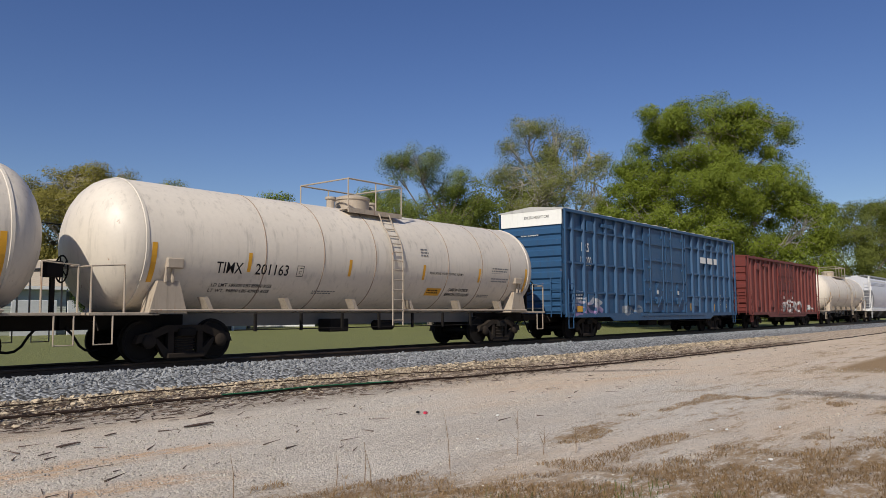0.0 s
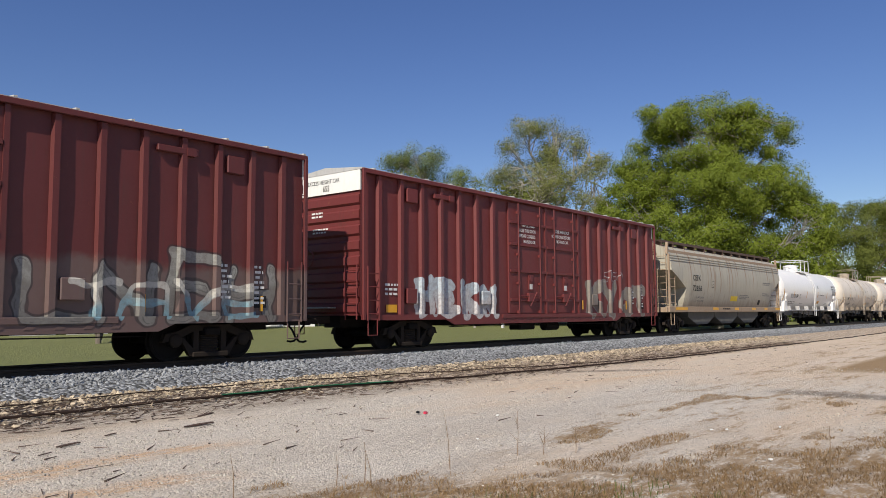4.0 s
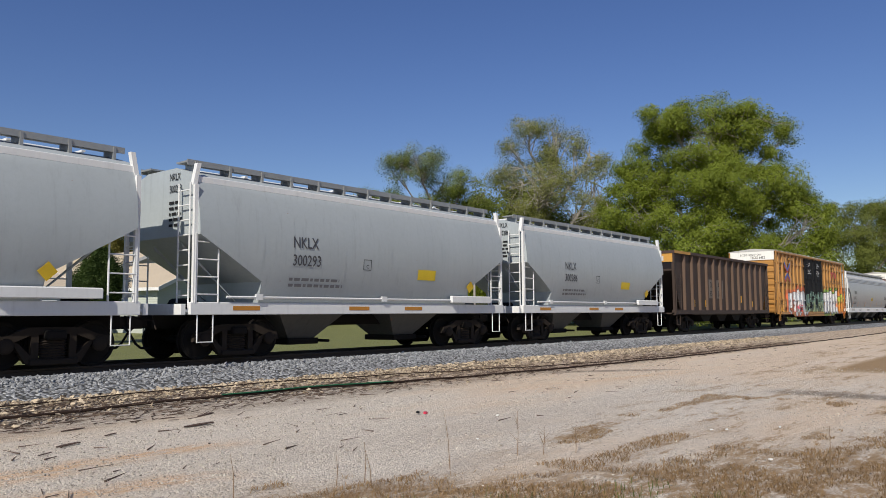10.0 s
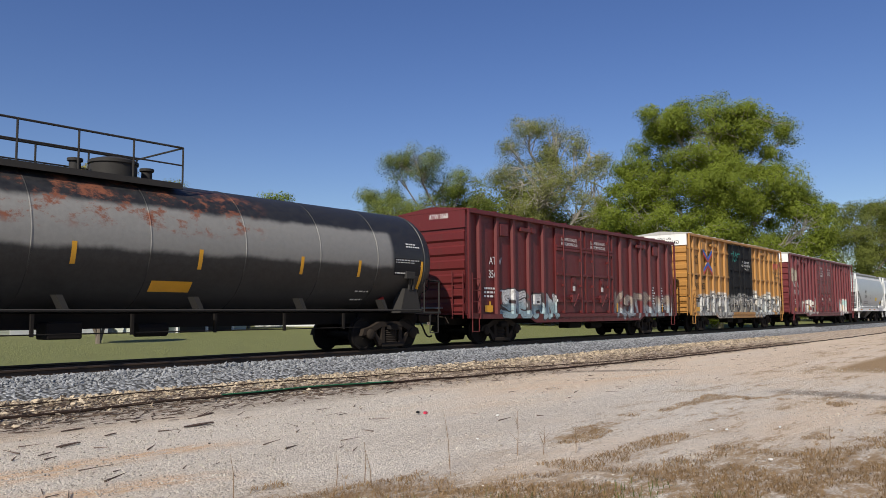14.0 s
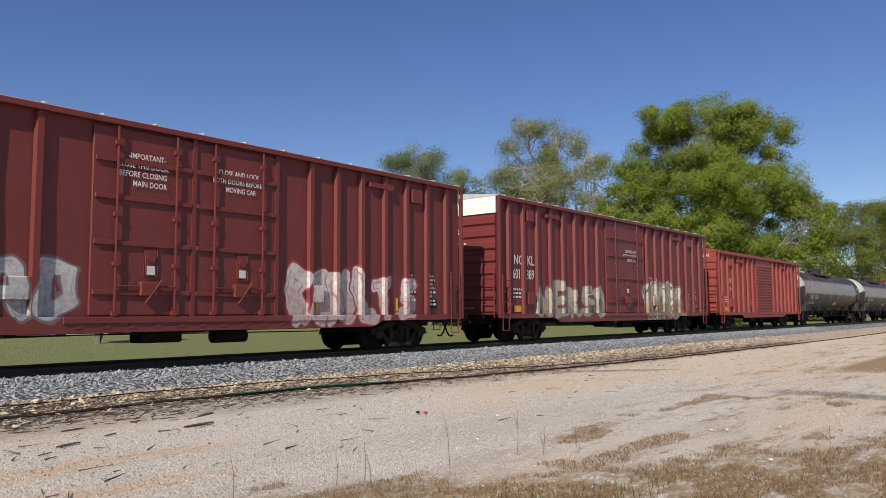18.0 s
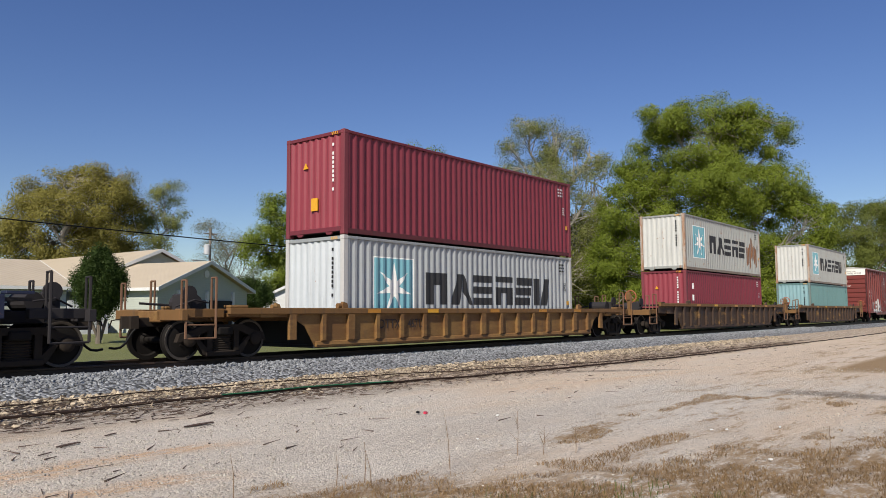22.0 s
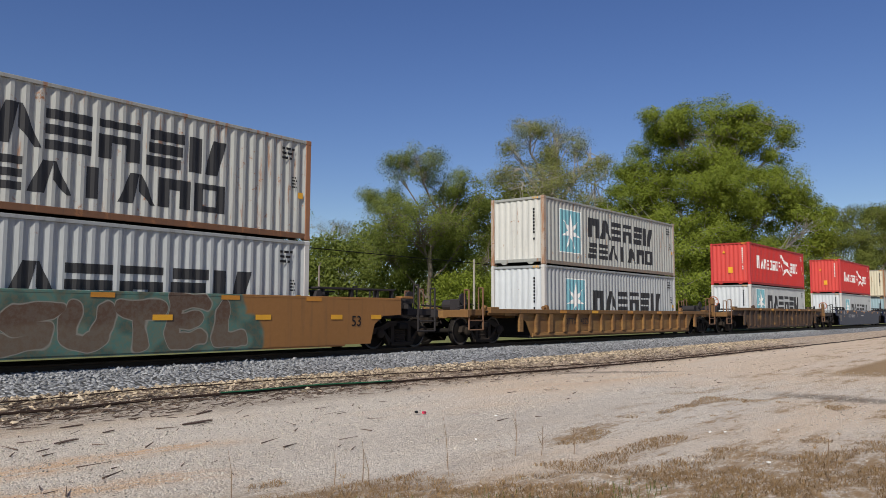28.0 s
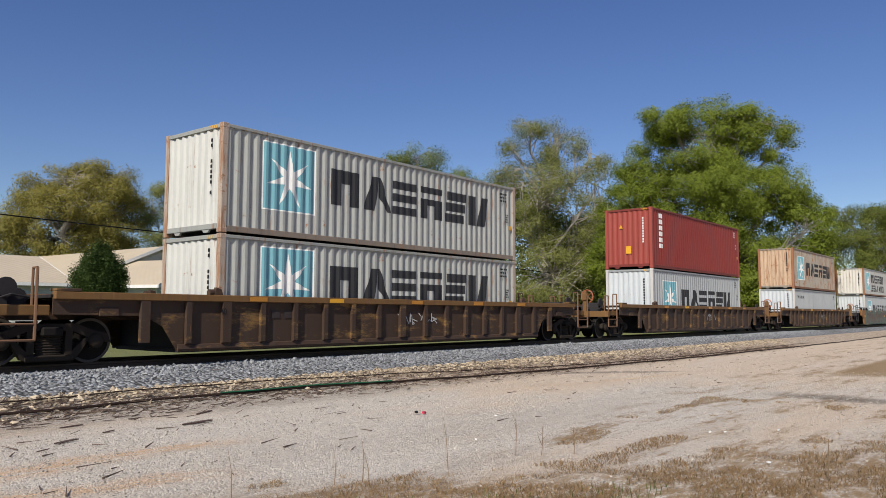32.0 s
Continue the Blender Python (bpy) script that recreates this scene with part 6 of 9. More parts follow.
def build_boxcars():
    RED = OXIDE
    XH = 5.02
    # head of the visible train
    m = tagged_paint("old_red_boxcar_paint", (0.124, 0.0197, 0.0154), [("SERO", (-1.5, 3.5, 0.95, 1.9), 0.1, SILVER), ("AN", (4.6, 7.0, 0.95, 1.6), 0.08, SILVER, CYAN)], 0.6)
    boxcar(46.8, 63.0, 4.35, RED, "dark red ribbed steel boxcar with sprayed tags", m, door=(-1.9, 1.9))
    m = tagged_paint("blue_boxcar_paint", (0.017, 0.066, 0.15), [("SKR", (-8.9, -6.2, 0.9, 1.75), 0.09, SILVER, (0.35, 0.2, 0.4), {"weight": 0.7}), ("ENO", (-4.6, -2.4, 0.95, 1.35), 0.05, CREAM, {"weight": 0.4})], 0.5, 0.3, 0.15, 0.3)
    car, half, w, sill, top = boxcar(25.49, 44.5, XH, RED, "blue high-cube boxcar with a white end panel", m, 1, (-2.4, 2.4), grid=True)
    side_words(car, half, [("LRS", -half + 1.45, 3.45, 0.36), ("130200", -half + 1.35, 2.9, 0.36, 0.62)])
    write("LRS 130200", car, -half + 0.004, top - 1.0, 0.45, 0.15, WHITE, 0.8, "rear")
    write("EXCESS HEIGHT CAR", car, -half + 0.004, top - 0.32, 0.3, 0.11, BLACK, 0.8, "rear")
    bars(car, 4.3, 3.55, -1.5, 3.2, 1, 0.62, WHITE, seed=21, name="brand_blocks")
    car_data(car, half, sill)
    reflectors(car, half, (-7.9, -4.2, 3.1, 6.4), 1.1)
    # red boxcar behind the weathered hopper
    m = tagged_paint("dusty_red_boxcar_paint", (0.129, 0.0215, 0.0206), [("HEKN", (-7.2, -3.0, 0.85, 2.35), 0.2, (0.46, 0.54, 0.58), (0.50, 0.50, 0.50), {"weight": 0.9, "seed": 3}), ("KYOT", (3.1, 8.6, 0.80, 2.35), 0.19, (0.21, 0.19, 0.155), (0.13, 0.09, 0.07), (0.24, 0.25, 0.23), None, {"seed": 4, "weight": 0.75, "wide": 0.06}), ("SRSN", (4.6, 6.3, 2.3, 2.85), 0.012, PALEINK)], 0.55)
    car, half, w, sill, top = boxcar(-65.2, -46.25, XH, RED, "dull red high-cube boxcar with pale sprayed letters", m, 1)
    door_notice(car, -2.3, 0.1, 4.05)
    car_data(car, half, sill)
    reflectors(car, half, (-6.9, -4.1, 2.8, 6.6), 1.15)
    end_words(car, half, top, "EXCESS HEIGHT CAR", "655")
    # two cars of one kind, with a grey sprayed-over band
    for x0, x1, seed, number in ((-86.14, -67.17, 3.0, "383"), (-106.94, -87.83, 7.0, "472")):
        m = tagged_paint("brown_red_boxcar_paint", (0.100, 0.0197, 0.0189), [("HENATILNEH", (-6.6, 8.6, 0.80, 2.45), 0.11, (0.34, 0.34, 0.31), (0.22, 0.21, 0.19), INK, None, {"seed": int(seed), "weight": 0.75, "wide": 0.05}), ("TAVE", (3.5, 8.2, 0.85, 1.9), 0.07, (0.52, 0.50, 0.45), (0.20, 0.36, 0.42), {"seed": int(seed) + 2, "weight": 0.8})], 0.5, lower=(2.1, (0.15, 0.14, 0.125), 0.5))
        car, half, w, sill, top = boxcar(x0, x1, XH, RED, "brown-red high-cube boxcar with a grey overspray band", m, 1)
        curve = Shape()
        curve.pipe([(-half + 1.95, -1.43, 3.95), (-half + 1.35, -1.43, 3.95), (-half + 1.2, -1.43, 3.85), (-half + 1.2, -1.43, 3.55), (-half + 1.35, -1.43, 3.45), (-half + 1.98, -1.43, 3.45), (-half + 2.1, -1.43, 3.55), (-half + 2.1, -1.43, 3.85), (-half + 2.2, -1.43, 3.92), (-half + 2.55, -1.43, 3.5), (-half + 2.66, -1.43, 3.6), (-half + 2.66, -1.43, 3.95)], 0.04)
        part("brand_mark", curve, WHITE, car, "white bent-line mark")
        side_words(car, half, [("DWC", -half + 1.2, 2.75, 0.27), ("794", -half + 1.25, 2.3, 0.27), (number, -half + 2.12, 2.3, 0.27)])
        for dx in (-2.25, 0.15):
            bars(car, dx + 0.3, 4.35, -1.49, 1.3, 8, 0.14, WHITE, seed=int(seed + dx * 2))
        car_data(car, half, sill)
        reflectors(car, half, (-6.3, -5.6, -0.2, 5.2, 8.2), 1.1)
        end_words(car, half, top, "EXCESS HEIGHT CAR", "DWC 794" + number)
    # yellow pool cars
    yel = (0.36, 0.176, 0.042)
    black = tagged_paint("black_door_paint", (0.013, 0.014, 0.016), [("ASKNE", (-2.3, 2.6, 0.85, 2.55), 0.15, (0.10, 0.15, 0.11), (0.20, 0.23, 0.12), (0.22, 0.34, 0.32), None, {"seed": 6, "weight": 0.9, "wide": 0.045})], 0.7)
    m = tagged_paint("pool_yellow_paint", yel, [("PYDN", (-6.75, -2.15, 0.72, 2.75), 0.27, (0.56, 0.60, 0.64), (0.62, 0.62, 0.62), INK, (0.62, 0.12, 0.05), {"seed": 2, "reach": 0.26}), ("SKE", (-5.4, -3.2, 1.0, 1.6), 0.03, (0.55, 0.03, 0.08)), ("APUTO", (2.62, 7.45, 0.80, 2.80), 0.25, (0.60, 0.60, 0.62), (0.52, 0.52, 0.55), INK, (0.10, 0.25, 0.03), {"seed": 5, "wide": 0.07, "reach": 0.24}), ("OY", (7.5, 9.2, 0.95, 2.55), 0.22, (0.42, 0.46, 0.05), (0.62, 0.22, 0.03), INK, (0.62, 0.17, 0.02), {"seed": 8, "reach": 0.5}), ("ROA", (-9.1, -7.2, 1.0, 1.75), 0.014, INK)], 0.5, 0.25, 0.08, 0.25)
    car, half, w, sill, top = boxcar(-147.95, -128.92, XH, yel, "yellow-ochre pool boxcar with black doors and bright tags", m, 1, door_mat=black, grid=True)
    pool_marks(car, half, "TB", "OX", "64", "32")
    end_words(car, half, top, "EXCESS HEIGHT CAR", "TBOX 6432")
    write("RAILCAR POOLING EXPERTS", car, 3.7, 3.22, -1.505, 0.25, flat("maroon_slogan_paint", (0.07, 0.025, 0.02)), span=4.8)
    for x, rows in ((-1.77, ("CLOSE THIS DOOR", "BEFORE CLOSING", "MAIN DOOR", "", "CIERRE ESTA PUERTA", "ANTES DE CERRAR", "LA PUERTA PRINCIPAL")), (0.67, ("CLOSE AND LOCK", "BOTH DOORS BEFORE", "MOVING CAR", "", "CIERRE Y PONGA", "EL SEGURO EN AMBAS", "PUERTAS ANTES DE", "MOVER EL CARRO"))):
        for k, word in enumerate(rows):
            if word:
                write(word, car, x, 4.50 - k * 0.125, -1.47, 0.095, WHITE, span=0.058 * len(word))
    for poly in ([(5.19, 3.98), (6.12, 3.98), (6.12, 4.13), (5.19, 4.13)], [(5.38, 3.62), (5.52, 3.62), (5.52, 3.98), (5.38, 3.98)], [(5.80, 3.66), (5.94, 3.66), (5.94, 3.98), (5.80, 3.98)], [(6.2, 4.13), (6.4, 4.13), (6.66, 3.90), (6.4, 3.66), (6.2, 3.66), (6.46, 3.90)], [(6.5, 4.13), (6.7, 4.13), (6.92, 3.90), (6.7, 3.66), (6.5, 3.66), (6.74, 3.90)]):
        part("brand_mark", Shape().prism(poly, "y", -1.506, -1.499), REDMARK, car, "dark red bar mark")
    m = tagged_paint("pool_ochre_paint", yel, [("AEIVNS", (-6.6, -1.85, 0.72, 2.05), 0.14, (0.52, 0.52, 0.50), (0.42, 0.42, 0.40), INK, (0.45, 0.45, 0.44), {"seed": 2, "wide": 0.075, "reach": 0.2}), ("TRNEFI", (1.95, 7.35, 0.78, 2.10), 0.14, (0.62, 0.62, 0.58), (0.50, 0.53, 0.52), INK, (0.45, 0.45, 0.42), {"seed": 7, "wide": 0.075, "reach": 0.2})], 0.5, 0.25, 0.08, 0.25)
    black2 = tagged_paint("tagged_black_door_paint", (0.013, 0.014, 0.016), [("OEK", (-1.95, 1.85, 0.80, 2.05), 0.2, (0.34, 0.33, 0.31), (0.26, 0.25, 0.22), INK, (0.28, 0.28, 0.27), {"seed": 3}), ("TUY", (-1.6, -0.4, 3.85, 4.5), 0.035, (0.05, 0.33, 0.29))], 0.7)
    car, half, w, sill, top = boxcar(-242.75, -226.88, XH, yel, "yellow-ochre pool boxcar with black doors and white tags", m, 1, (-1.95, 1.85), door_mat=black2, grid=True)
    pool_marks(car, half, "FB", "OX", "505", "453")
    end_words(car, half, top, "EXCESS HEIGHT CAR", "FBOX 505453")
    write("Railcar Pooling", car, half - 1.95, 3.42, -1.5, 0.22, BLACK, span=1.8)
    write("Experts", car, half - 1.6, 3.14, -1.5, 0.22, BLACK, span=0.95)
    for k in range(3):
        a = half - 1.85 + k * 0.4
        part("brand_mark", Shape().prism([(a, 3.74), (a + 0.16, 3.74), (a + 0.30, 4.1), (a + 0.02, 4.1)], "y", -1.505, -1.499), REDMARK, car, "dark red bar mark")
    for k, (word, dx) in enumerate((("CLOSE AND LOCK", 0.15), ("BOTH DOORS BEFORE", 0.0), ("MOVING CAR", 0.35))):
        write(word, car, 0.12 + dx, 3.85 - k * 0.2, -1.475, 0.13, WHITE, 0.8)
    # purple-red car with a pale round tag
    m = tagged_paint("plum_red_boxcar_paint", (0.124, 0.0189, 0.0232), [("ISZSN", (-6.8, -2.6, 0.80, 2.05), 0.12, (0.62, 0.60, 0.54), (0.40, 0.36, 0.33), (0.20, 0.18, 0.17), None, {"seed": 5, "wide": 0.03}), ("IHI", (4.2, 7.7, 0.75, 2.15), 0.2, (0.28, 0.46, 0.44), (0.55, 0.54, 0.50), (0.50, 0.48, 0.45), (0.34, 0.20, 0.19), {"seed": 3, "wide": 0.10}), ("O", (-9.25, -7.85, 3.0, 4.4), 0.20, (0.27, 0.25, 0.19), (0.30, 0.27, 0.21), (0.10, 0.07, 0.06), None, {"weight": 0.85})], 0.5)
    car, half, w, sill, top = boxcar(-224.83, -205.75, XH, RED, "plum red high-cube boxcar with white tags", m, 1, (-2.2, 2.3))
    north_marks(car, half, "603", "255")
    end_words(car, half, top, "EXCESS HEIGHT CAR", "NOKL 603255")
    door_notice(car, -2.2, 0.1, 4.25)
    car_data(car, half, sill)
    reflectors(car, half, (-7.7, -4.6, -2.7, 4.2, 5.9), 1.15)
    # dark red standard car
    m = tagged_paint("deep_red_boxcar_paint", (0.100, 0.0108, 0.0112), [("SEAN", (-6.3, -2.6, 0.80, 2.0), 0.14, (0.58, 0.58, 0.58), (0.30, 0.42, 0.46), INK, None, {"seed": 3}), ("KOTRNA", (1.9, 7.6, 0.75, 1.95), 0.13, (0.30, 0.25, 0.20), (0.30, 0.36, 0.40), (0.08, 0.06, 0.06), None, {"seed": 7, "weight": 0.8})], 0.5)
    car, half, w, sill, top = boxcar(-261.1, -244.62, 4.38, RED, "deep red ribbed steel boxcar with long tags", m, 0, (-2.77, 1.81), post_pitch=0.98)
    side_words(car, half, [("ATW", -half + 1.3, 2.65, 0.26), ("3560", -half + 1.25, 2.2, 0.26)])
    write("ATW 3560", car, -half + 0.004, top - 0.25, 0.1, 0.16, WHITE, 0.8, "rear")
    for k, word in enumerate(("SECURE BOTH HASPS", "BEFORE MOVING CAR")):
        for dx in (-2.4, -0.1):
            write(word, car, dx, 3.75 - k * 0.17, -1.49, 0.12, WHITE, 0.75)
    car_data(car, half, sill)
    reflectors(car, half, (-6.9, 2.3, 6.9), 1.05)
    # light red car with one louvred door
    m = paint("light_red_boxcar_paint", (0.229, 0.0359, 0.0266), 0.55, 0.3, 0.08, 0.2)
    car, half, w, sill, top = boxcar(-319.17, -303.33, 4.36, RED, "light red peaked-roof boxcar with a corrugated door", m, 0, (-1.4, 1.75), 1, peaked=True, louvre=True, post_pitch=0.86)
    side_words(car, half, [("ATW", -half + 1.5, 2.62, 0.28), ("2810", -half + 1.55, 2.18, 0.28)])
    write("ATW 2810", car, -half + 0.004, top - 0.3, -0.2, 0.16, WHITE, 0.8, "rear")
    car_data(car, half, sill)
    reflectors(car, half, (-6.7, 2.2, 6.5), 1.0)
    # two last boxcars
    m = tagged_paint("red_boxcar_paint_one_door", (0.147, 0.0233, 0.0223), [("NERSO", (-7.0, -1.7, 0.80, 2.2), 0.17, (0.46, 0.42, 0.34), (0.36, 0.33, 0.27), (0.12, 0.09, 0.07), None, {"seed": 6, "weight": 0.85}), ("LIPU", (1.9, 3.6, 2.15, 2.75), 0.02, PALEINK), ("VAOYRE", (2.0, 6.5, 0.75, 2.3), 0.15, (0.46, 0.40, 0.32), (0.34, 0.22, 0.13), INK, (0.50, 0.46, 0.40), {"seed": 9, "wide": 0.05, "reach": 0.14})], 0.5)
    car, half, w, sill, top = boxcar(-339.96, -321.06, XH, RED, "red high-cube boxcar with one door and tan tags", m, 1, (-1.64, 1.9), 1)
    north_marks(car, half, "601", "389")
    end_words(car, half, top, "", "NOKL 601389")
    for k, (word, dx) in enumerate((("CLOSE AND LOCK", 0.15), ("BOTH DOORS BEFORE", 0.0), ("MOVING CAR", 0.35))):
        write(word, car, -0.1 + dx, 3.6 - k * 0.19, -1.49, 0.12, WHITE, 0.8)
    car_data(car, half, sill)
    reflectors(car, half, (-6.2, 3.2, 7.2), 1.1)
    m = tagged_paint("red_boxcar_paint_two_doors", (0.143, 0.0242, 0.0206), [("REHAD", (-6.9, -2.5, 0.85, 2.3), 0.15, (0.54, 0.54, 0.53), (0.44, 0.45, 0.46), (0.16, 0.13, 0.13), None, {"seed": 2, "weight": 0.85}), ("RAULTS", (2.6, 7.35, 0.72, 2.35), 0.20, (0.58, 0.56, 0.53), (0.48, 0.40, 0.38), (0.30, 0.03, 0.05), None, {"seed": 7, "wide": 0.05})], 0.5)
    car, half, w, sill, top = boxcar(-361.0, -341.94, XH, RED, "red high-cube boxcar with silver tags", m, 1, (-2.34, 2.24))
    north_marks(car, half, "603", "232")
    end_words(car, half, top, "EXCESS HEIGHT CAR", "NOKL 603232")
    door_notice(car, -2.3, 0.1, 4.25)
    car_data(car, half, sill)
    reflectors(car, half, (-6.9, -4.6, 3.6, 6.6), 1.1)


def north_marks(car, half, a, b):
    side_words(car, half, [("NO", -half + 1.05, 2.72, 0.34), ("KL", -half + 1.9, 2.72, 0.34), (a, -half + 0.98, 2.22, 0.34, 0.72), (b, -half + 1.84, 2.22, 0.34, 0.72)])


def pool_marks(car, half, a, b, c, d):
    side_words(car, half, [(a, -half + 0.95, 2.72, 0.32), (b, -half + 1.85, 2.72, 0.32), (c, -half + 0.95, 2.22, 0.32, 0.72), (d, -half + 1.85, 2.22, 0.32, 0.72)], BLACK)
    side_words(car, half, [("next", -half + 0.88, 3.78, 0.26), ("load", -half + 0.88, 3.5, 0.26), ("any", -half + 3.55, 3.78, 0.26), ("road", -half + 3.5, 3.5, 0.26)], BLACK)
    cx, cz = -half + 2.57, 3.64
    for tone, material in ((0, REDMARK), (1, BLUEMARK)):
        em = Shape()
        for sx in (-1, 1):
            for sz in (-1, 1):
                o = 0.0 if (sz > 0) != tone else 0.17 * sz
                em.prism([(cx + sx * 0.04, cz + o * 0.6), (cx + sx * 0.62, cz + sz * 0.36 + o), (cx + sx * 0.62, cz + sz * 0.36 + o + 0.15 * sz), (cx + sx * 0.04, cz + o * 0.6 + 0.17 * sz)], "y", -1.512 - 0.004 * tone, -1.5)
        part("pool_emblem", em, material, car, "crossed arrow emblem")
    car_data(car, half, 0.86, BLACK)
    reflectors(car, half, (-half + 0.9, 3.1, half - 1.0), 1.5)


def build_tanks():
    white = paint("dusty_white_tank_paint", (0.61, 0.55, 0.47), 0.45, 0.3, 0.10, 0.32)
    white2 = paint("clean_white_tank_paint", (0.79, 0.78, 0.76), 0.35, 0.1, 0.02, 0.10)
    trimw = paint("dusty_tan_trim_paint", (0.36, 0.30, 0.235), 0.6, 0.3, 0.5, 0.4)
    trimc = paint("white_trim_paint", (0.72, 0.71, 0.69), 0.45, 0.1, 0.1, 0.15)
    bands = [-4.2, -2.35, -0.45, 2.75, 4.5, 6.1]
    tank_car(65.2, 80.6, 6.3, "pale cream tank car near the head of the train", white, trimw, [-3, 0, 3], 0.0, (-1.6, 1.6), [1.2], [-3, 0, 3], (-5.3, 5.3))
    for x0, x1, word, num, mat, trim, clean in ((7.32, 24.17, "TIMX", "201163", white, trimw, 0), (-9.97, 7.18, "TIMX", "201147", white, trimw, 0), (-26.9, -10.25, "TILX 201084", "", white2, trimc, 1)):
        car, zc, rad = tank_car(x0, x1, 7.25, ("clean" if clean else "dusty") + " white insulated tank car with a railed loading deck", mat, trim, [-4.65, -1.41, 1.61, 4.37], 0.06, (-1.05, 1.12), [0.36], [] if clean else bands, (-6.05, 6.05))
        side = round_side(zc, rad)
        ink = flat("grey_ink", (0.16, 0.16, 0.17))
        if clean:
            tank_words(car, [("TILX 201084", -5.5, 1.98, 0.27, 1.9)], zc, rad, BLACK)
            write("TILX 201084", car, -7.95, 2.95, 0.55, 0.16, BLACK, 0.7, "rear")
        else:
            tank_words(car, [(word, -5.54, 1.97, 0.27, 0.72), (num, -4.47, 1.97, 0.27, 1.0)], zc, rad, BLACK)
            write(word + " " + num, car, -7.98, 3.0, 0.55, 0.16, BLACK, 0.7, "rear")
            bars(car, -7.96, 2.82, 0.5, 0.6, 3, 0.1, ink, "rear", seed=35)
        tank_words(car, [("LD LMT 189200 LBS 85800 KGS", -5.55, 1.665, 0.095, 1.7), ("LT WT  96800 LBS 43900 KGS", -5.58, 1.545, 0.095, 1.72), ("REGULATING VALVES VENTING NORMAL", 1.87, 2.2, 0.075, 1.66), *((("CARBON DIOXIDE", 5.85, 2.88, 0.15, 1.25), ("REFRIGERATED LIQUID", 5.62, 2.68, 0.15, 1.55)) if clean else (("CARBON DIOXIDE", 2.96, 1.71, 0.11, 1.02), ("REFRIGERATED LIQUID", 2.89, 1.57, 0.11, 1.24))), ("C", -3.15, 2.02, 0.09, 0.09)], zc, rad, BLACK)
        for a0, a1, z0, z1 in ((-3.21, -2.99, 1.96, 1.975), (-3.21, -2.99, 2.215, 2.23), (-3.21, -3.195, 1.975, 2.215), (-3.005, -2.99, 1.975, 2.215)):
            hug_patch(car, a0, a1, z0, z1, side, BLACK, "plate_outline")
        bars(car, -3.12, 2.15, 0, 0.1, 1, 0.05, BLACK, seed=38, curve=side)
        if clean:
            hug_patch(car, 5.95, 7.02, 2.24, 2.62, side, flat("grey_data_panel", (0.30, 0.30, 0.30)), "data_panel")
            bars(car, 6.0, 2.56, 0, 0.95, 6, 0.06, PLATE, seed=34, curve=lambda z: side(z) + 0.006)
        else:
            bars(car, 5.05, 2.48, 0, 1.05, 6, 0.085, ink, seed=34, curve=side)
        bars(car, 1.45, 2.9, 0, 0.35, 3, 0.09, ink, seed=36, curve=side)
        bars(car, -2.5, 1.62, 0, 0.9, 2, 0.07, ink, seed=37, curve=side)
        bars(car, 4.6, 1.62, 0, 0.8, 2, 0.07, ink, seed=39, curve=side)
        curved_patch(car, 1.94, 2.63, 1.57, 1.79, zc, rad, YELLOW, "placard_panel")
        bars(car, 2.0, 1.72, 0, 0.55, 2, 0.085, BLACK, seed=40, curve=lambda z: side(z) + 0.006)
    # weathered black and grey pair
    for x0, x1, seed, num in ((-282.0, -262.33, 1.0, "5240"), (-302.5, -282.95, 6.0, "5261")):
        n = Nodes("weathered_black_tank_paint", 0.45)
        x, _, z = n.axes()
        fine = n.noise(8.0, detail=7, rough=0.7)
        wob = n.noise(1.2, n.scaled(1, 1, 1, (seed, 0, 0)), detail=6)
        c = n.mix(n.step(fine, 0.3, 0.7), (0.012, 0.012, 0.013), (0.026, 0.026, 0.026))
        grey = n.math("MULTIPLY", n.band(n.math("MULTIPLY_ADD", wob, 0.3, z), 2.5, 3.45, 0.08), n.band(x, -8.9, 7.6, 0.1))
        patches = n.step(n.noise(0.8, n.scaled(1, 0, 0.001, (seed * 2, 0, 0)), detail=1), 0.27, 0.28)
        c = n.mix(n.math("MULTIPLY", grey, patches), c, n.mix(fine, (0.17, 0.167, 0.155), (0.26, 0.255, 0.24)))
        rust = n.math("MULTIPLY", n.step(n.noise(1.9, n.scaled(1, 1, 1.6, (seed, 3, 0)), detail=8, rough=0.75), 0.50, 0.62), n.band(n.math("MULTIPLY_ADD", wob, 0.8, z), 3.2, 4.2, 0.15))
        c = n.mix(n.math("MULTIPLY", rust, n.band(x, -9.0, 3.0, 0.6)), c, n.mix(fine, (0.10, 0.035, 0.022), (0.27, 0.10, 0.05)))
        headp = n.math("MULTIPLY", n.step(x, -8.72, -8.80), n.step(n.math("MULTIPLY_ADD", n.axes()[1], 0.55, z), 2.0, 2.15))
        c = n.mix(headp, c, n.mix(fine, (0.33, 0.31, 0.28), (0.45, 0.43, 0.39)))
        mat = n.done(c, n.math("MULTIPLY_ADD", fine, 0.3, 0.35))
        car, zc, rad = tank_car(x0, x1, 9.0, "weathered black and grey tank car with rust stains", mat, flat("worn_black_trim", (0.04, 0.038, 0.036), 0.6), [-5.9, -1.4, 1.4, 4.3, 6.3], 0.1, (-3.5, 1.2), [], [-6.8, -4.6, -2.2, 0.2, 2.6, 4.9, 7.0], (-8.0, 8.0), True)
        tank_words(car, [("SHQX", -7.3, 1.97, 0.30, 1.0), (num, -6.0, 1.97, 0.30, 0.85)], zc, rad, WHITE)
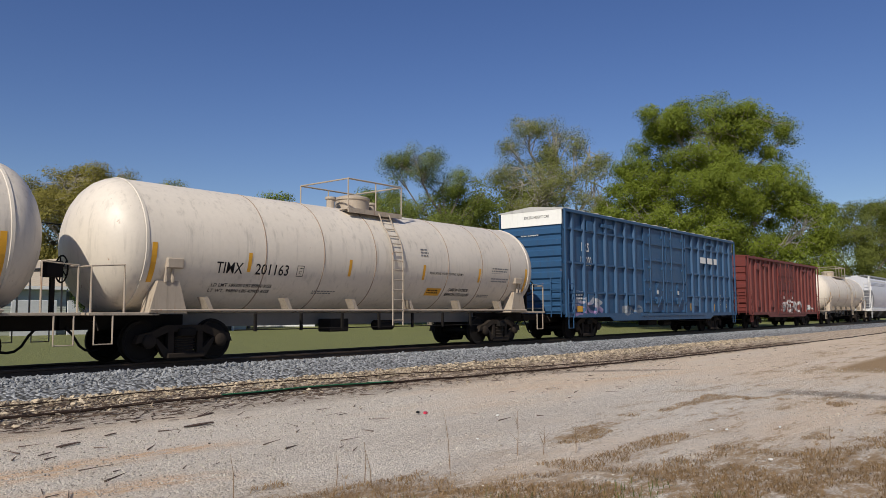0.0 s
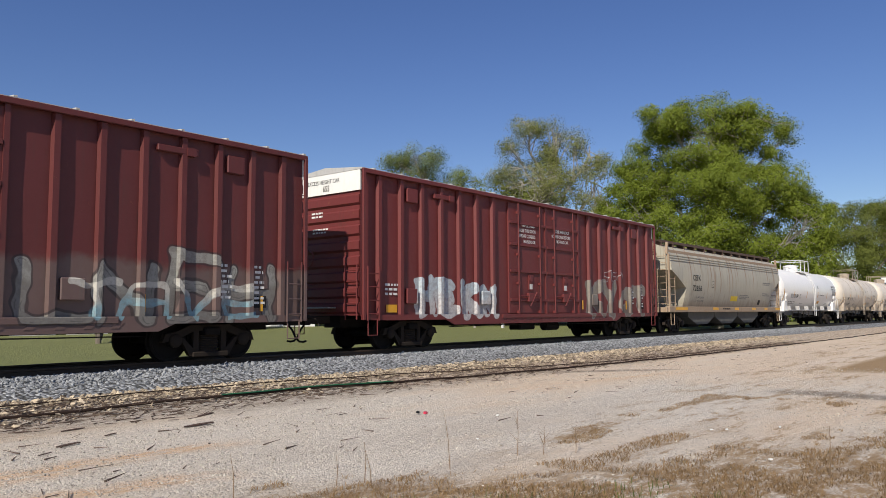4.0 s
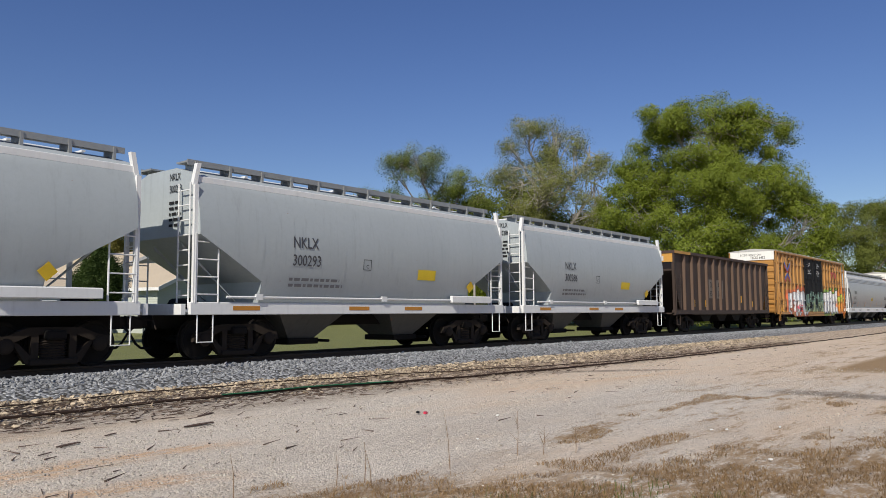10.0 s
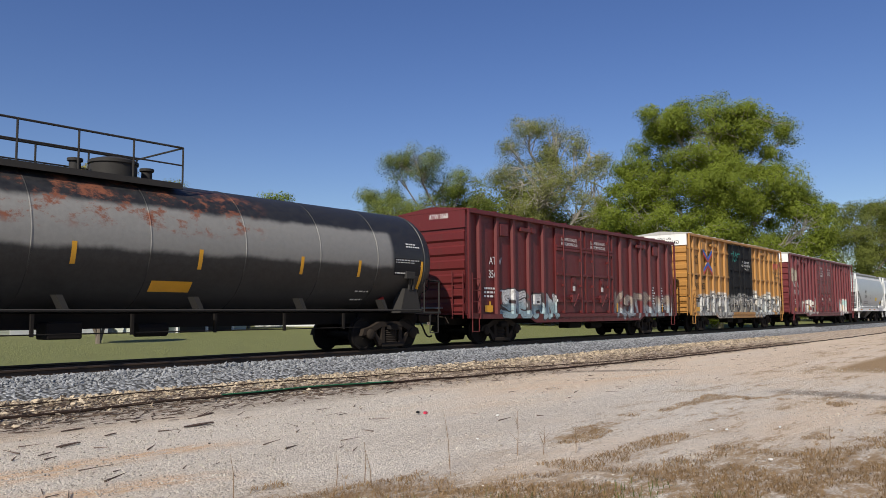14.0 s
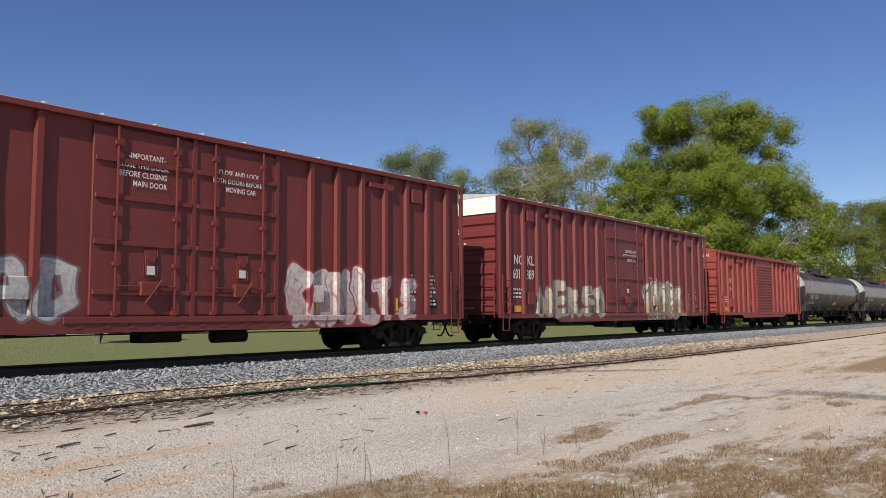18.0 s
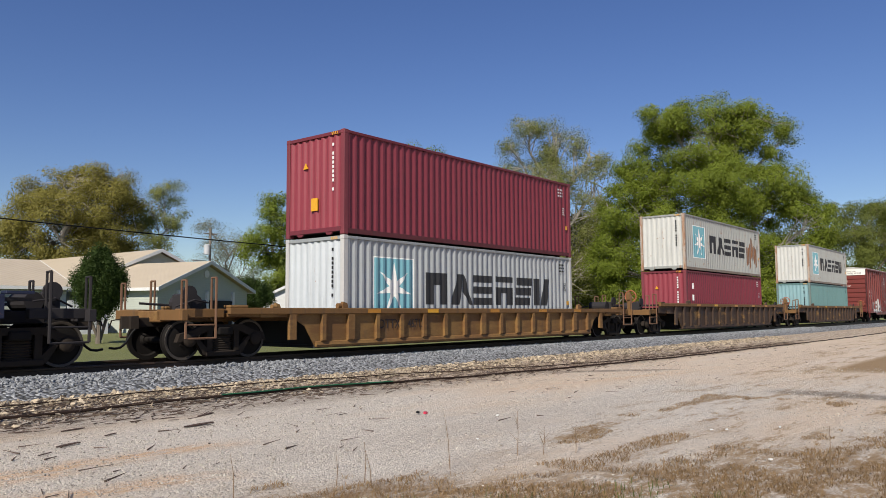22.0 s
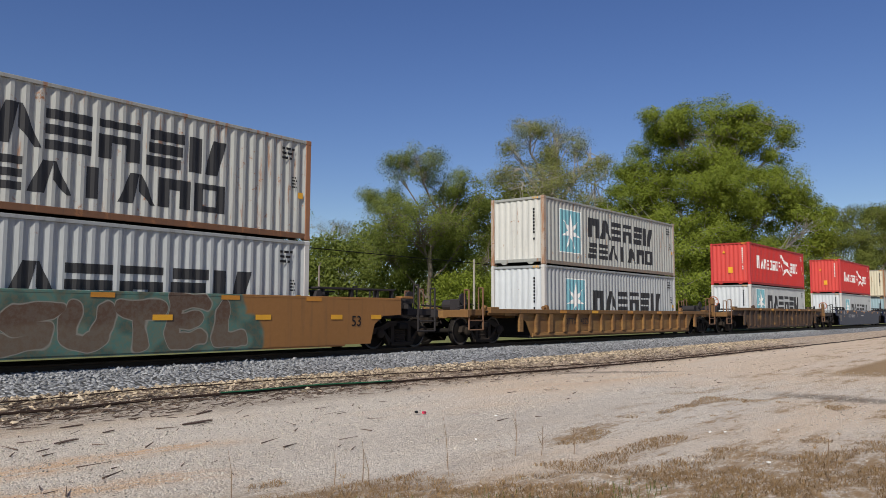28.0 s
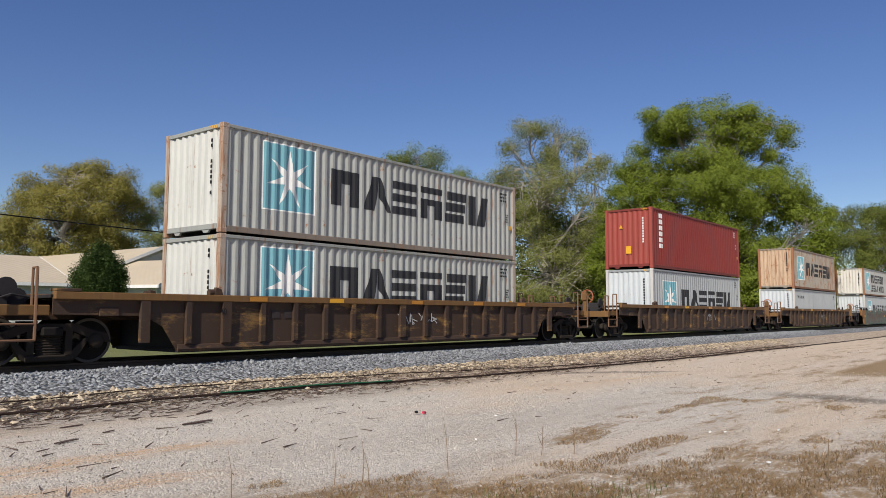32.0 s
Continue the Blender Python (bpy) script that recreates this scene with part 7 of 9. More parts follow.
        bars(car, -7.4, 1.72, 0, 2.0, 2, 0.14, WHITE, seed=41, curve=round_side(zc, rad))
        write("SHQX 5240" if num == "5240" else "SHQX", car, -9.62, 3.0, 0.5, 0.15, WHITE, 0.7, "rear")
        side = round_side(zc, rad)
        hug_patch(car, 7.68, 8.8, 2.12, 2.6, side, BLACK, "data_panel")
        bars(car, 7.72, 2.54, 0, 1.1, 6, 0.075, PLATE, seed=42, curve=side)
        bars(car, 8.2, 3.02, 0, 0.6, 2, 0.08, PLATE, seed=43, curve=side)
        bars(car, 6.4, 1.7, 0, 0.6, 4, 0.1, PLATE, seed=44, curve=side)
        y0, lean = hugging(side, 1.45)
        dia = Matrix.Translation((7.55, y0, 1.4)) @ lean
        part("placard", Shape().prism([(-0.17, 0), (0, 0.17), (0.17, 0), (0, -0.17)], "y", -0.006, 0.0), REDMARK, car, "red diamond placard", at=dia)
        part("placard_stripe", Shape().prism([(-0.08, -0.03), (0.08, -0.03), (0.08, 0.03), (-0.08, 0.03)], "y", -0.012, -0.008), PLATE, car, at=dia)
        curved_patch(car, 0.35, 1.33, 1.52, 1.75, zc, rad, YELLOW, "placard_panel")


def build_hoppers():
    n = Nodes("rust_streaked_cream_hopper_paint", 0.55)
    c, fine = painted_colour(n, (0.37, 0.345, 0.28), 0.35, 0.12, 0.4)
    x, _, z = n.axes()
    run = n.step(n.noise(1.0, n.scaled(2.2, 0.5, 0.08, (2, 0, 0)), detail=6, rough=0.75), 0.57, 0.67)
    c = n.mix(n.math("MULTIPLY", run, n.step(n.math("MULTIPLY_ADD", n.noise(1.1, n.scaled(3, 0, 0)), 3.5, z), 3.6, 4.6)), c, n.mix(fine, (0.17, 0.075, 0.03), (0.30, 0.16, 0.08)))
    seam = n.math("ABSOLUTE", n.math("SUBTRACT", n.math("FRACT", n.math("MULTIPLY", n.math("ADD", x, n.math("MULTIPLY", n.noise(0.6, n.scaled(1, 0, 1)), 0.12)), 0.72)), 0.5))
    leak = n.math("MULTIPLY", n.step(seam, 0.055, 0.004), n.step(n.math("MULTIPLY_ADD", n.noise(0.9, n.scaled(1.4, 0, 0, (5, 0, 0)), detail=1), 5.0, z), 4.9, 5.6))
    c = n.mix(n.math("MULTIPLY", leak, 0.85), c, n.mix(fine, (0.13, 0.05, 0.02), (0.30, 0.13, 0.05)))
    splash = n.step(n.math("MULTIPLY_ADD", n.noise(1.6, n.scaled(1.5, 0, 0.5), detail=7, rough=0.75), 1.1, n.math("SUBTRACT", 2.0, z)), 0.75, 1.35)
    c = n.mix(n.math("MULTIPLY", splash, 0.6), c, n.mix(fine, (0.10, 0.07, 0.05), (0.24, 0.19, 0.14)))
    m = n.done(c)
    trim = paint("rusty_tan_trim_paint", (0.30, 0.22, 0.15), 0.65, 0.3, 0.5, 0.4)
    car, half, width = hopper_car(-44.9, -26.7, "weathered cream covered hopper with rust streaks", m, trim, 3.98, 4.38, [(-3.75, 3.7), (0.0, 3.7), (3.75, 3.7)], 7.4, (3.05, 1.8, 2.2), joined=True, walk_mat=flat("rusty_brown_grating", (0.09, 0.055, 0.04), 0.8))
    for word, zz, span in (("CEFX", 2.62, 1.05), ("72856", 2.10, 1.25)):
        write(word, car, -half + 2.95, zz, 0, 0.28, BLACK, curve=width, span=span)
    for word, zz in (("LD LMT 204100", 1.72), ("LT WT 61900", 1.55)):
        write(word, car, -half + 3.5, zz, 0, 0.1, flat("grey_ink", (0.16, 0.16, 0.17)), curve=width, span=1.15)
    bars(car, half - 4.0, 2.75, 0, 1.5, 8, 0.11, flat("grey_ink", (0.16, 0.16, 0.17)), seed=52, curve=width)
    bars(car, 1.0, 1.95, 0, 1.7, 3, 0.1, flat("grey_ink", (0.16, 0.16, 0.17)), seed=53, curve=width)
    for a0, a1, z0, z1 in ((-3.55, -3.2, 2.3, 2.32), (-3.55, -3.2, 2.64, 2.66), (-3.55, -3.53, 2.32, 2.64), (-3.22, -3.2, 2.32, 2.64)):
        hug_patch(car, a0, a1, z0, z1, width, BLACK, "plate_outline")
    write("C", car, -3.43, 2.38, 0, 0.12, BLACK, curve=width, span=0.12)
    hug_patch(car, -0.4, 0.7, 1.62, 1.9, width, flat("yellow_notice", (0.72, 0.52, 0.02)), "notice")
    hug_patch(car, half - 4.6, half - 4.2, 1.45, 1.72, width, BLACK, "data_panel")
    write("CEFX", car, -half + 0.33, 4.05, -0.3, 0.2, BLACK, 0.8, "rear")
    write("72856", car, -half + 0.33, 3.8, -0.3, 0.2, BLACK, 0.8, "rear")
    part("placard", Shape().prism([(0.55, 3.85), (0.8, 4.12), (1.05, 3.85), (0.8, 3.55)], "x", -half + 0.325, -half + 0.335), flat("pale_yellow_placard", (0.6, 0.55, 0.2)), car)
    for x, ln in ((-8.2, 1.5), (-3.2, 0.8), (0.2, 0.7), (3.2, 0.7), (5.6, 0.6), (7.9, 0.9)):
        patch(car, x, x + ln, 1.12, 1.26, -1.502, YELLOW)
    bars(car, -1.7, 1.16, -1.503, 1.6, 1, 0.14, BLACK, seed=57)
    m = paint("bluish_white_hopper_paint", (0.52, 0.53, 0.58), 0.45, 0.15, 0.03, 0.15)
    hopper_car(82.4, 99.5, "bluish white covered hopper near the head", m, paint("dull_white_hopper_trim", (0.6, 0.6, 0.6), 0.5, 0.1, 0.05, 0.15), 3.95, 4.35, [(-4.0, 2.8), (0.0, 2.8), (4.0, 2.8)], 6.8, (3.0, 1.9))
    # clean grey hopper
    m = paint("light_grey_hopper_paint", (0.34, 0.355, 0.36), 0.42, 0.15, 0.02, 0.12)
    trim = paint("white_hopper_trim", (0.66, 0.67, 0.67), 0.45, 0.1, 0.04, 0.12)
    car, half, width = hopper_car(-127.7, -108.25, "clean light grey four-bay covered hopper", m, trim, 4.02, 4.42, [(-5.4, 2.5), (-1.85, 2.5), (1.85, 2.5), (5.4, 2.5)], 7.6, (3.0, 1.9), sill_h=0.36)
    for word, zz in (("WLPX", 2.62), ("60112", 2.15)):
        write(word, car, -half + 2.35, zz - 0.1, 0, 0.28, BLACK, 0.8, curve=width)
    bars(car, -half + 2.3, 1.8, 0, 1.1, 2, 0.11, BLACK, seed=54, curve=width)
    write("WLPX 60112", car, -half + 0.33, 3.7, 0.35, 0.16, BLACK, 0.7, "rear")
    hug_patch(car, -0.14, 0.67, 1.97, 2.23, width, flat("yellow_notice", (0.72, 0.52, 0.02)), "notice")
    bars(car, -0.06, 2.16, 0, 0.68, 3, 0.075, BLACK, seed=61, curve=lambda z: width(z) + 0.006)
    for x in (-7.6, -5.6, -2.6, 0.12, 2.82, 5.18, 8.1):
        hug_patch(car, x, x + 0.11, 1.42, 1.86, width, YELLOW)
    bars(car, 6.19, 2.34, 0, 1.1, 3, 0.085, BLACK, seed=62, curve=width)
    bars(car, 7.3, 1.98, 0, 0.5, 5, 0.085, BLACK, seed=63, curve=width)
    for x in (-half + 1.6, -half + 4.5, -2.0, 2.4, 5.0):
        bars(car, x, 1.18, -1.505, 1.1, 2, 0.09, BLACK, seed=int(x * 3) + 60)
    # three alike pressure hoppers
    m = paint("pale_grey_hopper_paint", (0.345, 0.38, 0.395), 0.4, 0.15, 0.02, 0.15)
    for x0, x1, num in ((-178.0, -165.7, "300286"), (-191.1, -178.8, "300293"), (-204.1, -191.85, "300247")):
        car, half, width = hopper_car(x0, x1, "short pale grey two-bay covered hopper", m, trim, 4.06, 4.38, [(-2.0, 2.6), (2.0, 2.6)], 4.4, (2.8, 1.75, 1.8), lip=False)
        for word, zz in (("NKLX", 2.66), (num, 2.22)):
            write(word, car, -half + 2.95, zz, 0, 0.28, flat("dark_grey_ink", (0.06, 0.06, 0.07)), 0.8, curve=width)
        bars(car, -half + 2.9, 1.85, 0, 1.9, 2, 0.15, flat("grey_ink", (0.16, 0.16, 0.17)), seed=58, curve=width)
        for a0, a1, z0, z1 in ((-0.75, -0.45, 2.2, 2.215), (-0.75, -0.45, 2.47, 2.485), (-0.75, -0.735, 2.215, 2.47), (-0.465, -0.45, 2.215, 2.47)):
            hug_patch(car, a0, a1, z0, z1, width, BLACK, "plate_outline")
        write("C", car, -0.65, 2.25, 0, 0.1, BLACK, curve=width, span=0.1)
        write("NKLX", car, -half + 0.33, 4.1, -0.35, 0.17, BLACK, 0.7, "rear")
        write(num, car, -half + 0.33, 3.82, -0.35, 0.17, BLACK, 0.7, "rear")
        bars(car, -half + 0.33, 3.55, -0.35, 0.55, 5, 0.13, BLACK, "rear", seed=59)
        hug_patch(car, 1.5, 2.3, 2.0, 2.3, width, flat("yellow_notice", (0.72, 0.52, 0.02)), "notice")
        y0, lean = hugging(width, 1.95)
        yellow = Shape().prism([(-0.19, 0), (0, 0.19), (0.19, 0), (0, -0.19)], "y", -0.005, 0.0)
        part("placard", yellow, flat("yellow_placard", (0.75, 0.5, 0.02)), car, "yellow diamond placard", at=Matrix.Translation((half - 2.1, y0, 1.85)) @ lean)
        write("1495", car, half - 2.22, 1.81, 0, 0.1, BLACK, 0.8, curve=lambda z: width(z) + 0.012)
        part("pipe_rail", Shape().rod((-half + 1.1, -1.53, 1.42), (half - 2.0, -1.53, 1.42), 0.03).box(-half + 1.9, -half + 2.1, -1.56, -1.5, 1.36, 1.5).box(0, 0.2, -1.56, -1.5, 1.36, 1.5), trim, car)
        part("discharge_trough", Shape().box(half - 3.1, half - 1.05, -1.62, -1.5, 1.34, 1.56, 0.02), trim, car)
        for x in (-half + 1.3, -1.2, 1.0):
            patch(car, x, x + 0.75, 1.12, 1.22, -1.502, ORANGE)
    n = Nodes("brown_rusted_open_hopper_paint", 0.7)
    c, fine = painted_colour(n, (0.036, 0.022, 0.016), 0.4, 0.10, 0.4)
    n.bump(n.noise(1.4, detail=3), 0.4, 0.03)
    m = n.done(c)
    rim = paint("dark_brown_chord_paint", (0.05, 0.03, 0.024), 0.7, 0.3, 0.2, 0.3)
    car, half = gondola(-164.47, -149.7, 4.03, "brown rusty open-top coal hopper with stiff posts", m, rim, paint("yellow_sunlit_end_paint", (0.50, 0.26, 0.05), 0.6, 0.2, 0.15, 0.3))
    grey = flat("grey_stencil_panel", (0.16, 0.14, 0.12), 0.7)
    for x0, x1, top, low in ((-2.62, -1.75, "OF", "85"), (-1.45, -0.5, "AX", "061")):
        patch(car, x0, x1, 1.75, 2.75, -1.384, grey, "stencil_panel")
        write(top, car, x0 + 0.15, 2.32, -1.392, 0.3, BLACK, 0.8)
        write(low, car, x0 + 0.15, 1.86, -1.392, 0.3, BLACK, 0.8)
    part("number_plate", Shape().box(-half - 0.012, -half, -0.95, 0.6, 3.52, 3.76), PLATE, car)
    write("OFAX 85061", car, -half - 0.016, 3.56, 0.55, 0.17, BLACK, face="rear", span=1.4)
    for side in (-1, 1):
        part("yellow_chord", Shape().box(-half - 0.004, -half + 2.0, *sorted((side * 1.524, side * 1.528)), 3.89, 4.025), flat("worn_chord_yellow", (0.45, 0.24, 0.05), 0.6), car)
    patch(car, 2.1, 2.6, 1.55, 1.95, -1.386, YELLOW, "notice")
    for x in (-half + 2.6, -3.2, 4.4):
        patch(car, x, x + 0.16, 1.3, 1.65, -1.386, YELLOW)


def well_paint(name, col, yellow):
    """Old yellow paint nearly gone: brown rust and soot with ochre remnants."""
    n = Nodes(name, 0.75)
    c, fine = painted_colour(n, col, 0.5, 0.18, 0.45)
    left = n.step(n.noise(1.4, n.scaled(0.6, 1, 2.0), detail=8, rough=0.75), 0.60 - 0.3 * yellow, 0.72 - 0.25 * yellow)
    c = n.mix(n.math("MULTIPLY", left, 0.75), c, n.mix(fine, (0.16, 0.085, 0.025), (0.30, 0.17, 0.05)))
    n.bump(n.noise(2.4, detail=5), 0.35, 0.015)
    return n.done(c)


def build_wells():
    rusty = well_paint("rust_brown_well_paint", (0.042, 0.0215, 0.012), 0.26)
    mustard = well_paint("worn_mustard_well_paint", (0.15, 0.072, 0.022), 0.55)
    navy = paint("dark_navy_well_paint", (0.011, 0.016, 0.045), 0.5, 0.2, 0.02, 0.2)
    tagcol = tagged_paint("tagged_mustard_well_paint", (0.24, 0.11, 0.03), [("SKRWNSUTEL", (-7.0, 4.1, 0.22, 1.46), 0.17, (0.075, 0.036, 0.018), (0.11, 0.075, 0.048), (0.24, 0.22, 0.19), (0.055, 0.155, 0.135), {"seed": 3, "wide": 0.025, "reach": 0.45})], 0.65, 0.3, 0.25, 0.3)
    navy_tagged = tagged_paint("tagged_navy_well_paint", (0.011, 0.016, 0.045), [("IZSER", (-2.05, 3.7, 0.16, 1.46), 0.16, (0.012, 0.012, 0.013), (0.02, 0.02, 0.02), (0.52, 0.44, 0.34), (0.17, 0.085, 0.04), {"seed": 5, "wide": 0.028, "reach": 0.2}), ("KEL", (-2.62, -1.95, 0.72, 1.15), 0.014, PALEINK), ("SIT", (3.3, 3.9, 0.95, 1.3), 0.014, PALEINK)], 0.5, 0.2, 0.02, 0.2)
    # Ends lighter than sides, sunlight painted into them; tan's is rust-brown too.
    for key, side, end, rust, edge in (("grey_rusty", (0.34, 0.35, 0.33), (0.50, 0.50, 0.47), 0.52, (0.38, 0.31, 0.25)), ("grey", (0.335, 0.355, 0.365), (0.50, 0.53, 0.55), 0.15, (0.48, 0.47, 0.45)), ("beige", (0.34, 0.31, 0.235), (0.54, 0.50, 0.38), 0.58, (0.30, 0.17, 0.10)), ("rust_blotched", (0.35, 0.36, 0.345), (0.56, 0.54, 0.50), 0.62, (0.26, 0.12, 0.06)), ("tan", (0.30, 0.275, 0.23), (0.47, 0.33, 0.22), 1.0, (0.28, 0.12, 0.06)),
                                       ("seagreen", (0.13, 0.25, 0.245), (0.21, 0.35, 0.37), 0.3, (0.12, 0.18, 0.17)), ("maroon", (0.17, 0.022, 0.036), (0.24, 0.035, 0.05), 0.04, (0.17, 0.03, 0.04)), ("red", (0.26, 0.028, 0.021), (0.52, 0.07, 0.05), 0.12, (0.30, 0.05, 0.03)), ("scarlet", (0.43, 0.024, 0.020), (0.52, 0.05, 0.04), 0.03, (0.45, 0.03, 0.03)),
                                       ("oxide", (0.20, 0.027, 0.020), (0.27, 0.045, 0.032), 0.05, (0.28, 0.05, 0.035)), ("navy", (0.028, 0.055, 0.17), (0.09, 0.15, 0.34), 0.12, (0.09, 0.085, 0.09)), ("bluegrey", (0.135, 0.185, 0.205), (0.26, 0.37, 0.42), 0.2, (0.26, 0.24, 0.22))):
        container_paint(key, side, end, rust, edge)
    big = lambda z=0.0: (("brand_block", block_word(-2.66, 4.6, 1.03 + z, 2.0 + z, "pwersk"), MARKBLACK), *square_star(-4.88, 0.70 + z, 1.64))
    two = (("brand_block", block_word(-2.66, 3.6, 1.28, 2.08, "pwersk"), MARKBLACK), ("brand_block", block_word(-2.66, 3.6, 0.42, 1.06, "sewiwpo"), MARKBLACK), *square_star(-4.88, 0.55, 1.64))
    stain_rng = random.Random(4)
    stain = []
    for i in range(7):
        a = 3.55 + i * 0.2785
        lo, hi = stain_rng.uniform(0.35, 1.1), stain_rng.uniform(1.7, 2.55)
        stain.append([(a, lo + 0.1), (a + 0.09, lo), (a + 0.17, lo + 0.2), (a + 0.18, hi - 0.15), (a + 0.08, hi), (a + 0.01, hi - 0.25)])
    low_word = (("brand_block", block_word(-2.35, 4.4, 0.88, 1.72, "pwersk"), MARKBLACK), *square_star(-4.5, 0.55, 1.55))
    H, L = 2.896, 2.591
    B = 0.27

    def white_word():
        w = []
        w += block_word(-4.75, -3.95, 1.04, 1.85, "p", 0.2) + block_word(-3.85, 0.5, 1.04, 1.68, "wpeoror", 0.24)
        w += block_word(2.75, 4.6, 1.04, 1.72, "soo", 0.24)
        sail = [[(0.32, 2.15), (0.62, 2.20), (1.35, 1.80), (1.20, 1.62)], [(1.35, 1.80), (2.16, 1.72), (2.1, 1.45), (1.20, 1.62)], [(0.84, 0.78), (1.15, 1.18), (1.95, 1.30), (1.55, 1.0)], [(0.32, 2.15), (0.42, 2.05), (0.94, 0.80), (0.84, 0.78)], [(1.6, 1.15), (2.0, 1.3), (2.94, 0.82), (2.75, 0.80)], [(2.10, 1.70), (2.20, 1.60), (2.94, 0.86), (2.85, 0.80)]]
        return (("brand_block", w + [sail], MARKWHITE),)

    script = []
    for i in range(8):
        a = -1.6 + i * 0.62
        script += [[(a, 0.85), (a + 0.1, 0.85), (a + 0.34, 1.5 + 0.5 * (i in (0, 3))), (a + 0.22, 1.5 + 0.5 * (i in (0, 3)))], [(a + 0.3, 0.8), (a + 0.4, 0.8), (a + 0.34, 1.4), (a + 0.24, 1.4)]]
    ring = []
    for i in range(28):
        a0, a1 = i * math.pi * 2 / 28, (i + 1) * math.pi * 2 / 28
        ring.append([(-3.6 + 1.02 * math.cos(a0), 1.05 + 1.02 * math.sin(a0)), (-3.6 + 1.02 * math.cos(a1), 1.05 + 1.02 * math.sin(a1)), (-3.6 + 0.96 * math.cos(a1), 1.05 + 0.96 * math.sin(a1)), (-3.6 + 0.96 * math.cos(a0), 1.05 + 0.96 * math.sin(a0))])
    flag = (("brand_ring", ring, MARKWHITE), ("brand_script", script, MARKWHITE), ("brand_flag", [rect(-4.25, -4.15, 0.4, 1.75), rect(-3.95, -3.0, 1.25, 1.55)], MARKWHITE), ("brand_flag_red", [rect(-3.95, -3.75, 0.75, 1.7), rect(-3.75, -3.2, 0.98, 1.22)], flat("flag_red_paint", (0.5, 0.06, 0.02))))
    stripe = (("brand_band", [rect(-1.0, 0.9, 1.45, 1.75)], flat("band_yellow_paint", (0.6, 0.36, 0.03))), ("brand_band", [rect(-1.15, 1.0, 1.1, 1.45)], flat("band_blue_paint", (0.03, 0.10, 0.34))), ("brand_band", [rect(0.5, 1.1, 1.0, 1.75)], flat("band_red_paint", (0.4, 0.06, 0.05))))
    vertical = (("brand_block", [rect(-5.2, -4.85, 2.45 - i * 0.29, 2.66 - i * 0.29) for i in range(6)], MARKWHITE),)
    small = (("brand_block", block_word(-5.24, -3.2, 1.93, 2.12, "pwerskkie"), MARKBLACK),)
    pale = (("brand_block", [rect(-5.3, -5.0, 1.95, 2.25), rect(-5.3, -5.0, 1.35, 1.65)], MARKWHITE),)
    plan = [   # middle, well kind, paint, top height, lower, upper
        (-373.96, "ribbed", rusty, 1.45, ("seagreen", H, "sea-green shipping container standing in a well car", ()), ("grey_rusty", H, "grey shipping container with rust runs and black brand blocks", big())),
        (-397.87, "ribbed", rusty, 1.45, ("maroon", H, "maroon shipping container standing in a well car", pale), ("grey_rusty", H, "rusty grey shipping container with black brand blocks", (("brand_block", block_word(-2.61, 3.4, 1.03, 2.0, "pwers"), MARKBLACK), ("rust_stain", stain, RUSTY_STAIN), *square_star(-4.88, 0.70, 1.64)))),
        (-421.6, "ribbed", mustard, 1.18, ("grey", H, "light grey shipping container with black brand blocks", big()), ("maroon", H, "maroon shipping container stacked on a grey one", ())),
        (-445.58, "plain", navy, 1.42, ("navy", L, "navy blue shipping container with white script", flag), ("red", H, "red shipping container with white brand shapes", white_word())),
        (-465.32, "plain", navy_tagged, 1.42, ("bluegrey", L, "blue-grey shipping container with a striped band", stripe), ("beige", H, "stained beige shipping container with black brand blocks", big())),
        (-485.15, "plain", navy, 1.42, ("grey", L, "light grey shipping container with black brand blocks", low_word), ("scarlet", H, "bright red shipping container with white brand shapes", white_word())),
        (-508.95, "ribbed", rusty, 1.42, ("grey", L, "light grey shipping container with black brand blocks", big()), ("scarlet", L, "bright red shipping container with white brand shapes", white_word())),
        (-532.7, "ribbed", mustard, 1.18, ("grey", L, "light grey shipping container with black brand blocks", low_word), ("grey_rusty", L, "light grey container with rusty posts and two brand rows", two)),
        (-556.27, "plain", tagcol, 1.45, ("grey", L, "light grey shipping container with black brand blocks", low_word), ("rust_blotched", L, "rust-blotched white shipping container with two rows of brand blocks", two)),
        (-580.02, "ribbed", rusty, 1.45, ("grey", L, "pale shipping container with a small dark print", small), ("tan", H, "tan shipping container with a rust-brown end", big())),
        (-603.74, "ribbed", rusty, 1.45, ("grey", H, "light grey shipping container with black brand blocks", big()), ("oxide", H, "oxide red shipping container with a column of white blocks", vertical)),
        (-627.4, "ribbed", rusty, 1.42, ("grey_rusty", L, "grey shipping container with rusty posts and black brand blocks", big()), ("grey_rusty", L, "grey shipping container with rusty posts and black brand blocks", big())),
    ]
    for k, (x, kind, mat, high, low, up) in enumerate(plan):
        joined = 3 <= k <= 5
        ends = (1, 1) if not joined else ((0, 1), (0, 0), (1, 0))[k - 3]
        trucks = (-9.75, 9.75) if not joined else ((-9.92, 9.75), (-9.92,), (-9.75,))[k - 3]
        colour = {"ribbed": "ribbed rust-brown", "plain": "plain-sided dark navy"}[kind] if mat is not mustard and mat is not tagcol else ("ribbed mustard" if mat is mustard else "mustard, graffiti-covered")
        car = well_car(x, kind, mat, colour + " double-stack well car", trucks, high, ends)
        y = -1.47
        for px in (-5.4, -2.9, 0.3, 3.3, 5.8):
            patch(car, px, px + 0.5, high - 0.13, high - 0.03, -1.466, ORANGE if px != -2.9 else YELLOW)
